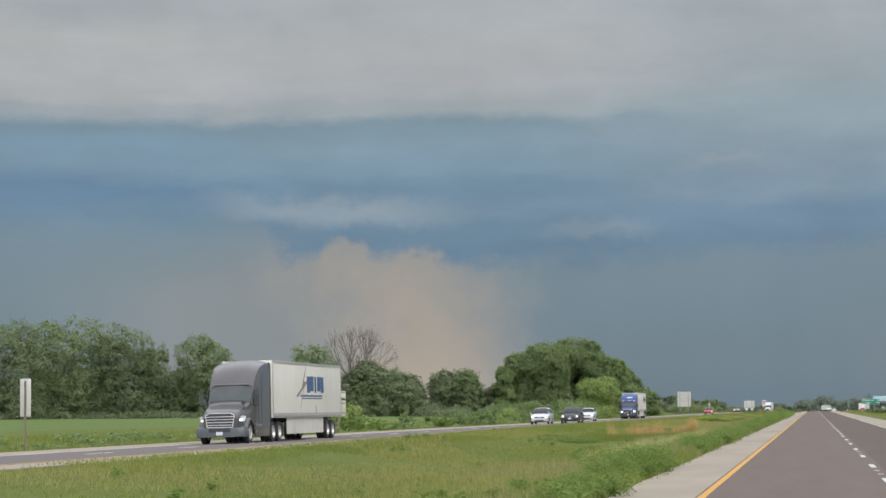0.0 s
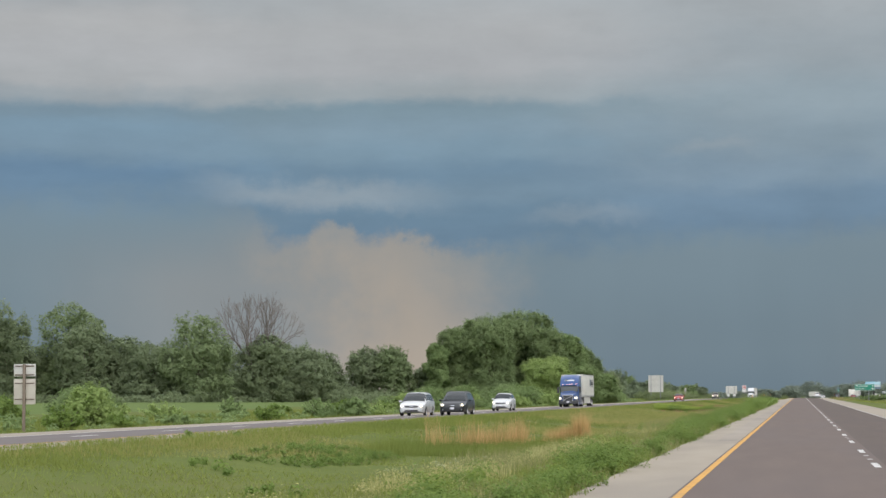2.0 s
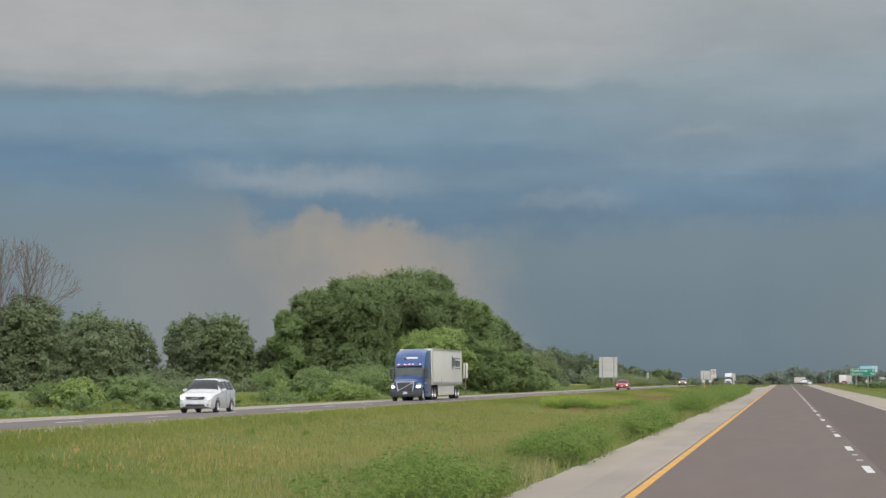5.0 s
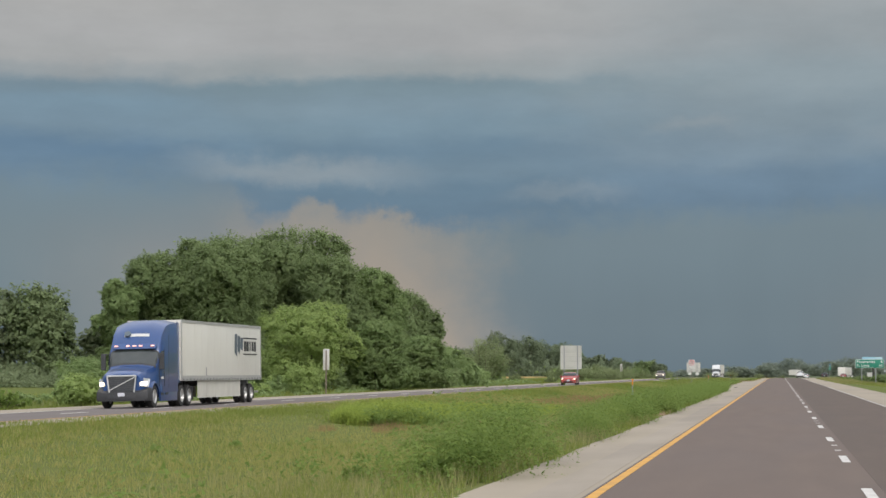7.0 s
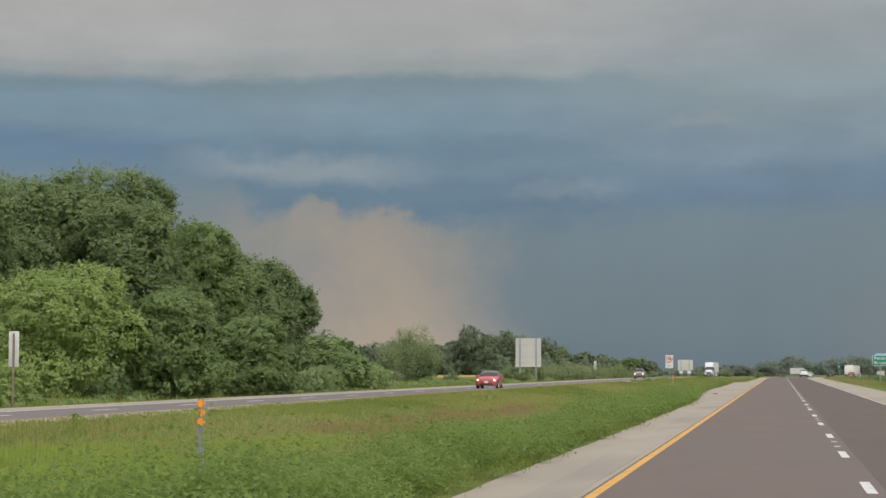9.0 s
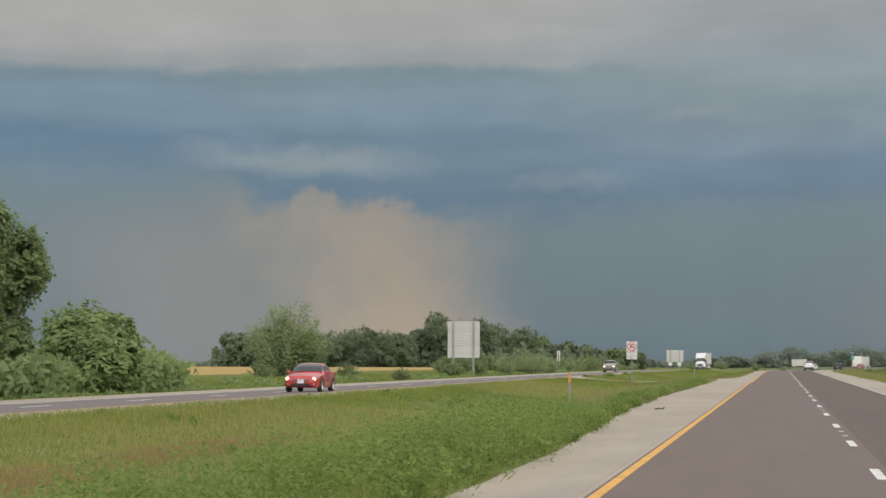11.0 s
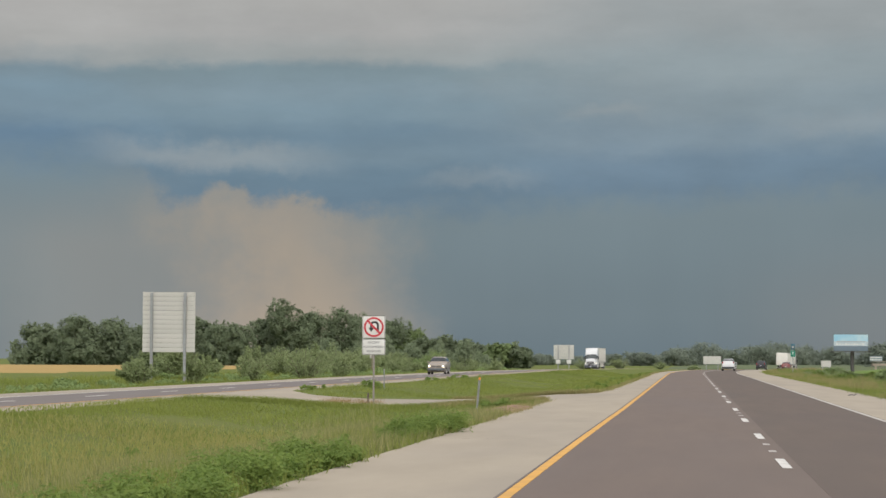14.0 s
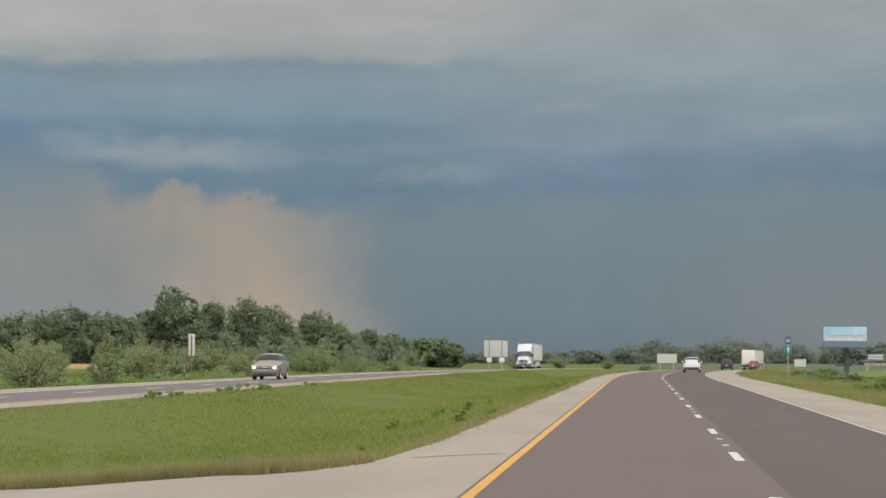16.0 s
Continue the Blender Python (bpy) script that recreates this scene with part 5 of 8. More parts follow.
def lathe(bm, profile, sides=28, axis="X"):
    """A ring turned round the x axis from (x, radius) pairs; the profile is closed."""
    n = len(profile)
    rows = [[bm.verts.new((x, math.cos(6.28319 * i / sides) * r, math.sin(6.28319 * i / sides) * r)) for x, r in profile] for i in range(sides)]
    for i in range(sides):
        for j in range(n):
            a, b = rows[i], rows[(i + 1) % sides]
            bm.faces.new((a[j], a[(j + 1) % n], b[(j + 1) % n], b[j]))


def part(name, bm, mat, parent, label="", smooth=False):
    ob = finish(name, bm, mat, parent, label, False)
    if smooth:
        me = ob.data
        me.polygons.foreach_set("use_smooth", [True] * len(me.polygons))
        me.set_sharp_from_angle(angle=radians(38))
    return ob


def box_part(name, c, s, bevel, mat, parent, label=""):
    bm = bmesh.new()
    box(bm, c, s, bevel)
    return part(name, bm, mat, parent, label, True)


def words(text, size, mat, parent, place, label="", align="LEFT"):
    """Raised lettering facing -y."""
    cu = bpy.data.curves.new("lettering", "FONT")
    cu.body, cu.size, cu.extrude, cu.align_x = text, size, 0.004, align
    cu.offset = size * 0.014
    cu.space_character = 1.14
    tmp = bpy.data.objects.new("lettering", cu)
    me = bpy.data.meshes.new_from_object(tmp)
    bpy.data.objects.remove(tmp)
    me.materials.clear()
    me.materials.append(mat)
    ob = new("lettering", me)
    ob.parent = parent
    ob.matrix_basis = pose(*place, 90, 0, 0)
    if label:
        ob["label"] = label
    return ob


M_ALU = material("bare_aluminium_sheet", (0.52, 0.50, 0.46), (0.46, 0.445, 0.41), 0.55, 0.25, scale=1.5, stretch=(0.3, 1, 3), mottle=((0.40, 0.385, 0.35), 0.8, 0.5), spread=0.05)
M_GALV = material("galvanised_steel", (0.33, 0.335, 0.335), (0.26, 0.265, 0.27), 0.5, 0.5, scale=8, mottle=((0.22, 0.21, 0.20), 1.5, 0.5))
M_POSTWOOD = material("weathered_post", (0.20, 0.155, 0.115), (0.14, 0.110, 0.085), 0.85, scale=7, bump=0.4, bump_scale=25, stretch=(1, 1, 0.15))
M_POSTWORN = material("weathered_grey_post", (0.25, 0.225, 0.20), (0.19, 0.17, 0.15), 0.75, 0.1, scale=6, bump=0.2, bump_scale=30, stretch=(1, 1, 0.2))
M_POSTRUST = material("rusty_steel_post", (0.17, 0.125, 0.10), (0.12, 0.095, 0.08), 0.75, 0.2, scale=9)
M_SIGNGREEN = material("sign_green", (0.010, 0.190, 0.125), (0.012, 0.170, 0.112), 0.45, scale=2, mottle=((0.016, 0.16, 0.11), 0.7, 0.4))
M_SIGNWHITE = material("sign_white", (0.60, 0.59, 0.56), (0.54, 0.53, 0.50), 0.5, scale=2, mottle=((0.46, 0.45, 0.42), 0.9, 0.4))
M_SIGNRED = material("sign_red", (0.50, 0.030, 0.045), (0.44, 0.028, 0.04), 0.5, scale=3)
M_SIGNBLACK = material("sign_black", (0.018, 0.018, 0.020), (0.026, 0.026, 0.028), 0.5, scale=5)
M_SIGNPRINT = material("sign_dark_print", (0.10, 0.10, 0.10), (0.14, 0.14, 0.14), 0.6, scale=6)
M_SIGNGREY = material("sign_faded_print", (0.30, 0.29, 0.28), (0.36, 0.35, 0.34), 0.6, scale=6)
M_AMBER = material("amber_reflector", (0.85, 0.30, 0.015), (0.75, 0.24, 0.012), 0.3, scale=12)
M_BACKTAN = material("sign_back_tan", (0.47, 0.43, 0.36), (0.40, 0.365, 0.31), 0.6, 0.1, scale=3, mottle=((0.34, 0.30, 0.25), 1.0, 0.5))


# ---- signs ----
def guide_sign_back(x0, x1, y, z0, z1, label, posts, rows):
    """Back of a large guide sign: stacked sheet-metal planks on two steel posts."""
    base = new("guide_sign")
    g = ground_z((x0 + x1) / 2, y)
    base.matrix_basis = pose((x0 + x1) / 2, y, g)
    w, hp = x1 - x0, (z1 - z0) / rows
    me = None
    for i in range(rows):
        z = z0 - g + hp * (i + 0.5)
        if me is None:
            bm = bmesh.new()
            box(bm, (0, 0, 0), (w, 0.05, hp - 0.012), 0.004)
            box(bm, (0, -0.035, hp / 2 - 0.03), (w, 0.02, 0.025))
            ob = part("plank", bm, M_ALU, base)
            me = ob.data
        else:
            ob = new("plank", me)
            ob.parent = base
        ob.matrix_basis = pose(0, 0.03, z)
    for px in posts:
        bm = bmesh.new()
        top = z1 - g - 0.05
        box(bm, (px, -0.15, top / 2 - 0.2), (0.20, 0.016, top + 0.4))
        box(bm, (px, -0.03, top / 2 - 0.2), (0.20, 0.016, top + 0.4))
        box(bm, (px, -0.09, top / 2 - 0.2), (0.014, 0.104, top + 0.4))
        part("post", bm, M_GALV, base, "galvanised steel beam post")
    return tagged(base, label, "road sign")


guide_sign_back(-39.55, -35.62, 662, 1.91, 6.32, "bare metal back of a tall highway guide sign", (-1.27, 1.22), 13)
sb = guide_sign_back(-30.6, -25.95, 1012, 1.2, 4.45, "bare metal back of a distant highway guide sign", (-1.3, 1.2), 10)
for px in (-1.3, 1.2):
    box_part("small_panel", (px, -0.2, 1.75), (1.05, 0.02, 0.9), 0.005, M_SIGNWHITE, sb, "small pale panel below the sign")


def destination_sign():
    base = new("destination_sign")
    x0, w, z0, z1, y = 14.22, 5.1, 2.16, 3.73, 659.0
    g = ground_z(16.5, y)
    base.matrix_basis = pose(x0, y, 0)
    box_part("panel", (w / 2, 0.02, (z0 + z1) / 2), (w, 0.04, z1 - z0), 0.012, M_SIGNGREEN, base)
    bm = bmesh.new()
    t, e = 0.045, 0.035
    for c, s in (((w / 2, -0.004, z1 - e), (w - 0.1, 0.008, t)), ((w / 2, -0.004, z0 + e), (w - 0.1, 0.008, t)), ((e, -0.004, (z0 + z1) / 2), (t, 0.008, z1 - z0 - 0.1)), ((w - e, -0.004, (z0 + z1) / 2), (t, 0.008, z1 - z0 - 0.1))):
        box(bm, c, s)
    part("border", bm, M_SIGNWHITE, base, "thin white border")
    words("Pocahontas", 0.61, M_SIGNWHITE, base, (0.26, -0.004, 3.10))
    words("St Louis", 0.61, M_SIGNWHITE, base, (0.26, -0.004, 2.42))
    words("8", 0.60, M_SIGNWHITE, base, (w - 0.28, -0.004, 3.10), align="RIGHT")
    words("46", 0.60, M_SIGNWHITE, base, (w - 0.28, -0.004, 2.42), align="RIGHT")
    for px in (1.13, 3.62):
        bm = bmesh.new()
        box(bm, (px, 0.07, (3.6 + g) / 2 - 0.2), (0.15, 0.014, 3.6 - g + 0.4))
        box(bm, (px, 0.15, (3.6 + g) / 2 - 0.2), (0.15, 0.014, 3.6 - g + 0.4))
        box(bm, (px, 0.11, (3.6 + g) / 2 - 0.2), (0.012, 0.07, 3.6 - g + 0.4))
        part("post", bm, M_GALV, base, "galvanised steel beam post")
    return tagged(base, "green destination sign with white lettering on steel posts", "road sign")


destination_sign()


def no_u_turn_sign():
    base = new("no_u_turn_sign")
    x, y = -12.68, 594.0
    g = ground_z(x, y) - 0.05
    base.matrix_basis = pose(x, y, 0, 0, 0, 2)
    box_part("panel", (0, 0, 2.88), (0.965, 0.012, 0.93), 0.005, M_SIGNWHITE, base)
    ring = bmesh.new()
    n = 40
    for i in range(n):
        a, b = 6.28319 * i / n, 6.28319 * (i + 1) / n
        plate(ring, [(math.cos(t) * r, -0.010, 2.88 + math.sin(t) * r) for t, r in ((a, 0.335), (b, 0.335), (b, 0.415), (a, 0.415))], 0.003)
    plate(ring, [(-0.27, -0.013, 3.09), (-0.21, -0.013, 3.15), (0.27, -0.013, 2.67), (0.21, -0.013, 2.61)], 0.003)
    part("prohibition_ring", ring, M_SIGNRED, base, "red ring with a slash")
    arrow = bmesh.new()
    w = 0.045
    plate(arrow, [(0.17 - w, -0.0092, 2.66), (0.17 + w, -0.0092, 2.66), (0.17 + w, -0.0092, 2.95), (0.17 - w, -0.0092, 2.95)], 0.002)
    for i in range(12):
        a, b = math.pi * i / 12, math.pi * (i + 1) / 12
        plate(arrow, [(0.03 + math.cos(t) * r, -0.0092, 2.95 + math.sin(t) * r) for t, r in ((a, 0.095), (b, 0.095), (b, 0.185), (a, 0.185))], 0.002)
    plate(arrow, [(-0.11 - w, -0.0092, 2.84), (-0.11 + w, -0.0092, 2.84), (-0.11 + w, -0.0092, 2.95), (-0.11 - w, -0.0092, 2.95)], 0.002)
    plate(arrow, [(-0.23, -0.0092, 2.85), (0.01, -0.0092, 2.85), (-0.11, -0.0092, 2.68)], 0.002)
    part("u_arrow", arrow, M_SIGNBLACK, base, "black U-turn arrow")
    box_part("lower_panel", (0, 0, 2.06), (0.965, 0.012, 0.66), 0.005, M_SIGNWHITE, base)
    for z0, z1 in ((1.75, 2.37), (2.43, 3.34)):
        bm = bmesh.new()
        for x, z, w, h in ((-0.455, (z0 + z1) / 2, 0.014, z1 - z0), (0.455, (z0 + z1) / 2, 0.014, z1 - z0), (0, z0, 0.924, 0.014), (0, z1, 0.924, 0.014)):
            box(bm, (x, -0.008, z), (w, 0.003, h))
        part("border", bm, M_SIGNBLACK, base)
    for i, t in enumerate(("EXCEPT", "AUTHORIZED", "VEHICLES")):
        words(t, 0.122, M_SIGNPRINT, base, (0, -0.009, 2.20 - i * 0.18), align="CENTER")
    box_part("post", (0.0, 0.05, (3.0 + g) / 2), (0.075, 0.07, 3.3 - g + 0.3), 0.006, M_POSTWORN, base, "weathered grey post")
    return tagged(base, "white no-U-turn sign with red ring on post", "road sign")


no_u_turn_sign()


def marker_board(x, y, z0, z1, w=0.50):
    """Back of a narrow upright sign on a wooden post."""
    base = new("marker_sign")
    g = ground_z(x, y) - 0.05
    base.matrix_basis = pose(x, y, 0)
    box_part("panel", (0, 0.05, (z0 + z1) / 2), (w, 0.012, z1 - z0), 0.004, M_ALU, base)
    box_part("post", (0, 0, (z1 - 0.1 + g) / 2 - 0.1), (0.085, 0.07, z1 - 0.1 - g + 0.2), 0.006, M_POSTWOOD, base, "weathered wooden post")
    return tagged(base, "narrow upright metal sign seen from behind on post", "road sign", "narrow marker signs")


marker_board(-34.6, 95, 1.50, 3.20)
marker_board(-34.46, 422, 1.71, 3.35)
marker_board(-33.8, 740.6, 1.45, 3.10)


def double_board():
    base = new("double_panel_sign")
    x, y = -38.2, 178.3
    g = ground_z(x, y) - 0.05
    base.matrix_basis = pose(x, y, g)
    box_part("upper_panel", (0, 0.06, 3.35), (1.14, 0.014, 0.62), 0.005, M_ALU, base)
    box_part("lower_panel", (0, 0.06, 2.28), (1.14, 0.014, 1.28), 0.005, M_BACKTAN, base)
    for z in (3.12, 3.56, 1.9, 2.7):
        box_part("crossbar", (0, 0.035, z), (1.0, 0.03, 0.06), 0.004, M_POSTRUST, base)
    box_part("post", (0, -0.03, 1.70), (0.14, 0.10, 3.9), 0.008, M_POSTWOOD, base, "brown wooden post")
    return tagged(base, "two stacked sign panels seen from behind on brown post", "road sign")


double_board()


def delineator(x, y, dots, high=1.45, lean=0.0):
    base = new("delineator_post")
    base.matrix_basis = pose(x, y, ground_z(x, y), 0, lean, 0)
    bm = bmesh.new()
    box(bm, (0, 0.012, high / 2 - 0.15), (0.05, 0.006, high + 0.3))
    for s in (-1, 1):
        box(bm, (0.028 * s, -0.006, high / 2 - 0.15), (0.006, 0.036, high + 0.3))
    part("post", bm, M_GALV, base)
    for i in range(dots):
        bm = bmesh.new()
        tube(bm, (0, 0.005, high - 0.05 - 0.1 * i), (0, -0.02, high - 0.05 - 0.1 * i), 0.044, 16)
        part("reflector", bm, M_AMBER, base, "round amber reflector")
    if not dots:
        box_part("cap", (0, 0.004, high - 0.04), (0.075, 0.02, 0.12), 0.006, M_ALU, base, "pale plate at the top of the post")
    label = "thin steel delineator post with round amber reflectors" if dots else "thin grey steel marker post beside dark weeds"
    return tagged(base, label, "delineator", "median delineators")


delineator(-5.6, 347, 3, 1.5)
delineator(-6.05, 464, 3, 1.4)
delineator(-6.41, 573.43, 1, 1.18, lean=5.0)
delineator(-16.1, 622, 0, 1.12)


def route_sign():
    base = new("route_sign")
    x, y = 11.6, 747.0
    g = ground_z(x, y) - 0.05
    base.matrix_basis = pose(x, y, 0)
    box_part("shield_panel", (0, 0, 2.9), (0.44, 0.012, 0.62), 0.01, M_ROUTEBLUE, base, "dark blue route panel")
    box_part("shield_print", (0, -0.009, 2.86), (0.26, 0.004, 0.2), 0.0, M_SIGNGREY, base)
    box_part("direction_panel", (0, 0, 2.14), (0.50, 0.012, 0.68), 0.005, M_SIGNGREEN, base, "green direction panel")
    bm = bmesh.new()
    plate(bm, [(-0.03, -0.009, 1.95), (0.03, -0.009, 1.95), (0.03, -0.009, 2.2), (-0.03, -0.009, 2.2)], 0.003)
    plate(bm, [(-0.1, -0.009, 2.2), (0.1, -0.009, 2.2), (0, -0.009, 2.36)], 0.003)
    part("direction_print", bm, M_SIGNWHITE, base)
    box_part("post", (0, 0.04, (3.2 + g) / 2 - 0.1), (0.07, 0.05, 3.2 - g + 0.2), 0.004, M_GALV, base)
    return tagged(base, "blue and green route panels stacked on thin post", "road sign")


M_ROUTEBLUE = material("sign_dark_blue", (0.025, 0.090, 0.130), (0.03, 0.10, 0.14), 0.5, scale=3)
route_sign()

M_BILLSKY = material("billboard_sky", (0.20, 0.42, 0.55), (0.30, 0.48, 0.58), 0.5, scale=0.6, mottle=((0.45, 0.55, 0.58), 0.5, 0.7))
M_BILLDARK = material("billboard_ground", (0.10, 0.14, 0.17), (0.13, 0.17, 0.20), 0.5, scale=1)
M_BILLMID = material("billboard_town", (0.45, 0.50, 0.52), (0.30, 0.36, 0.40), 0.5, scale=1.6, stretch=(3, 1, 0.6))
M_STEELDARK = material("dark_steel", (0.055, 0.052, 0.050), (0.080, 0.072, 0.066), 0.6, 0.3, scale=4)


def billboard():
    base = new("billboard")
    x, y = 24.85, 845.0
    g = ground_z(x, y)
    base.matrix_basis = pose(x, y, 0, 0, 0, -3)
    w, z0, z1 = 5.15, 2.78, 5.28
    h = z1 - z0
    box_part("frame", (0, 0.12, (z0 + z1) / 2), (w + 0.06, 0.22, h + 0.06), 0.01, M_STEELDARK, base)
    box_part("poster_sky", (0, -0.004, z0 + h * 0.79), (w, 0.02, h * 0.42), 0, M_BILLSKY, base)
    box_part("poster_town", (0, -0.004, z0 + h * 0.44), (w, 0.02, h * 0.28), 0, M_BILLMID, base)
    box_part("poster_ground", (0, -0.004, z0 + h * 0.15), (w, 0.02, h * 0.30), 0, M_BILLDARK, base)
    bm = bmesh.new()
    for i in range(10):
        box(bm, (-2.05 + i * 0.43, -0.02, z0 + h * 0.40), (0.32, 0.012, 0.30 - 0.08 * (i % 3)), 0.0)
    part("poster_print", bm, M_SIGNWHITE, base, "white poster print")
    bm = bmesh.new()
    for i in range(9):
        box(bm, (-1.9 + i * 0.48, -0.02, z0 + h * 0.57), (0.38, 0.012, 0.16), 0.0)
    part("poster_print_upper", bm, M_SIGNGREY, base)
    bm = bmesh.new()
    box(bm, (0, -0.55, z0 - 0.12), (w + 0.9, 0.7, 0.06))
    box(bm, (0, -0.88, z0 - 0.02), (w + 0.9, 0.04, 0.05))
    for i in range(7):
        box(bm, (-2.7 + i * 0.9, -0.4, z0 - 0.2), (0.08, 0.9, 0.12))
    part("catwalk", bm, M_STEELDARK, base)
    bm = bmesh.new()
    tube(bm, (0.2, 0.3, g - 0.3), (0.2, 0.3, z1 - 0.3), 0.28, 18)
    part("column", bm, M_STEELDARK, base)
    return tagged(base, "roadside billboard with a blue sky poster on column", "billboard")


def small_board():
    base = new("notice_board")
    base.matrix_basis = pose(29.0, 850, 0)
    g = ground_z(29, 850)
    box_part("panel", (0, 0, 1.62), (1.95, 0.03, 0.85), 0.004, M_BILLDARK, base)
    bm = bmesh.new()
    for z, n in ((1.80, 8), (1.46, 8)):
        for i in range(n):
            box(bm, (-0.80 + i * 0.225, -0.02, z), (0.17, 0.006, 0.22))
    part("faded_print", bm, M_SIGNWHITE, base)
    for px in (-0.6, 0.6):
        box_part("post", (px, 0.06, (1.6 + g) / 2 - 0.1), (0.09, 0.09, 1.6 - g + 0.2), 0.0, M_POSTWOOD, base)
    return tagged(base, "small dark notice board with white print on posts", "sign board")


billboard()
small_board()


def far_board(x, y, w, z0, z1, label):
    base = new("board_sign")
    g = ground_z(x, y)
    base.matrix_basis = pose(x, y, 0)
    bm = bmesh.new()
    for i in range(4):
        box(bm, (-w / 2 + w * (i + 0.5) / 4, 0, (z0 + z1) / 2), (w / 4 - 0.02, 0.05, z1 - z0), 0.005)
    part("panel", bm, M_ALU, base)
    for px in (-w / 3, w / 3):
        box_part("post", (px, 0.08, (z1 + g) / 2 - 0.2), (0.16, 0.12, z1 - g), 0.0, M_GALV, base)
    return tagged(base, label, "road sign")


far_board(6.4, 1095, 4.6, -0.05, 2.05, "wide bare metal sign back beyond the bend")
far_board(30.5, 1000, 2.2, -0.3, 1.1, "small bare metal sign back beside the bend")


def railing():
    """Pale concrete parapet far off beside the outer verge."""
    base = new("concrete_parapet")
    base.matrix_basis = pose(33, 905, ground_z(33, 905), 0, 0, 2)
    for z, h in ((1.55, 0.42), (2.1, 0.1)):
        box_part("rail", (22, 0, z + 0.1), (44, 0.3, h), 0.02, M_CONCRETE, base)
    for i in range(12):
        box_part("pier", (0.5 + i * 3.9, 0, 0.75), (0.4, 0.26, 1.7), 0.02, M_CONCRETE, base)
    return tagged(base, "long pale concrete parapet across the fields", "parapet")


railing()


def leaning_pole():
    base = new("leaning_pole")
    x, y = 19.6, 688.0
    base.matrix_basis = pose(x, y, ground_z(x, y))
    bm = bmesh.new()
    tube(bm, (0, 0, 0.2), (2.2, 0.2, 1.75), 0.055, 10)
    part("pole", bm, M_SIGNWHITE, base)
    bm = bmesh.new()
    tube(bm, (0.0, 0, -0.2), (0.0, 0, 0.4), 0.07, 10)
    tube(bm, (2.2, 0.2, -0.2), (2.2, 0.2, 1.8), 0.05, 10)
    part("stub", bm, M_POSTWOOD, base)
    return tagged(base, "pale slanting pole standing among dark shrubs", "pole")


leaning_pole()


# ---- vehicles ----
def paint(name, a, rough=0.3, metal=0.0, coat=0.6):
    b = tuple(q * 0.88 for q in a)
    return material(name, a, b, rough, metal, scale=1.2, coat=coat, mottle=(tuple(q * 0.75 + 0.02 for q in a), 0.7, 0.35))


P_GREY = paint("truck_paint_dark_grey", (0.078, 0.071, 0.070), 0.28, 0.15, 0.7)
P_BLUE = paint("truck_paint_blue", (0.016, 0.058, 0.190), 0.28, 0.1)
P_WHITE = paint("car_paint_white", (0.56, 0.56, 0.55), 0.3)
P_BLACK = paint("car_paint_black", (0.010, 0.011, 0.013), 0.3, 0.0, 0.12)
P_RED = paint("car_paint_red", (0.42, 0.035, 0.025), 0.3)
P_SILVER = paint("car_paint_champagne", (0.27, 0.222, 0.178), 0.35, 0.05)
P_MAROON = paint("car_paint_maroon", (0.20, 0.06, 0.05), 0.35)
M_BRIGHT = material("bright_grille_metal", (0.60, 0.59, 0.57), (0.50, 0.49, 0.48), 0.3, 0.35, scale=6)
M_TRAILER = material("trailer_white_sheet", (0.645, 0.622, 0.560), (0.610, 0.588, 0.530), 0.42, scale=0.5, mottle=((0.50, 0.470, 0.410), 0.35, 0.4), stretch=(1, 0.8, 0.8))
M_RAIL = material("trailer_rail", (0.50, 0.49, 0.46), (0.38, 0.37, 0.35), 0.45, 0.4, scale=5)
M_SKIRT = material("trailer_skirt_cream", (0.60, 0.575, 0.50), (0.52, 0.50, 0.44), 0.5, scale=1.0, mottle=((0.42, 0.39, 0.33), 0.7, 0.5))
M_RUBBER = material("tyre_rubber", (0.024, 0.023, 0.022), (0.036, 0.034, 0.032), 0.85, scale=10)
M_RIM = material("wheel_rim_metal", (0.55, 0.54, 0.52), (0.42, 0.41, 0.40), 0.35, 0.6, scale=7)
M_PLASTIC = material("black_plastic", (0.028, 0.028, 0.030), (0.040, 0.040, 0.042), 0.6, scale=6)
M_BUMPERGREY = material("bumper_grey", (0.11, 0.118, 0.128), (0.09, 0.096, 0.105), 0.45, 0.1, scale=2)
M_CHROME = material("chrome", (0.72, 0.72, 0.72), (0.66, 0.66, 0.66), 0.14, 1.0, scale=6)
M_GLASS = material("tinted_glass", (0.050, 0.058, 0.055), (0.030, 0.036, 0.035), 0.06, 0.0, scale=1.2, spec=0.7)
M_CARGLASS = material("dark_car_glass", (0.016, 0.019, 0.020), (0.026, 0.030, 0.031), 0.06, 0.0, scale=1.5, spec=0.5)
M_PLATE = material("plate_white", (0.6, 0.6, 0.62), (0.5, 0.5, 0.55), 0.5, scale=9)
M_TAIL = material("tail_lamp_red", (0.32, 0.018, 0.018), (0.26, 0.014, 0.014), 0.2, scale=5)
M_LOGOBLUE = material("logo_blue", (0.040, 0.085, 0.190), (0.05, 0.10, 0.21), 0.5, scale=3)
M_LOGOBROWN = material("logo_brown", (0.18, 0.145, 0.115), (0.22, 0.18, 0.14), 0.5, scale=3)
M_LOGOSKY = material("logo_light_blue", (0.10, 0.125, 0.15), (0.075, 0.10, 0.12), 0.5, scale=3)
M_LENS = material("lamp_lens", (0.5, 0.52, 0.54), (0.42, 0.44, 0.46), 0.15, 0.2, scale=8)


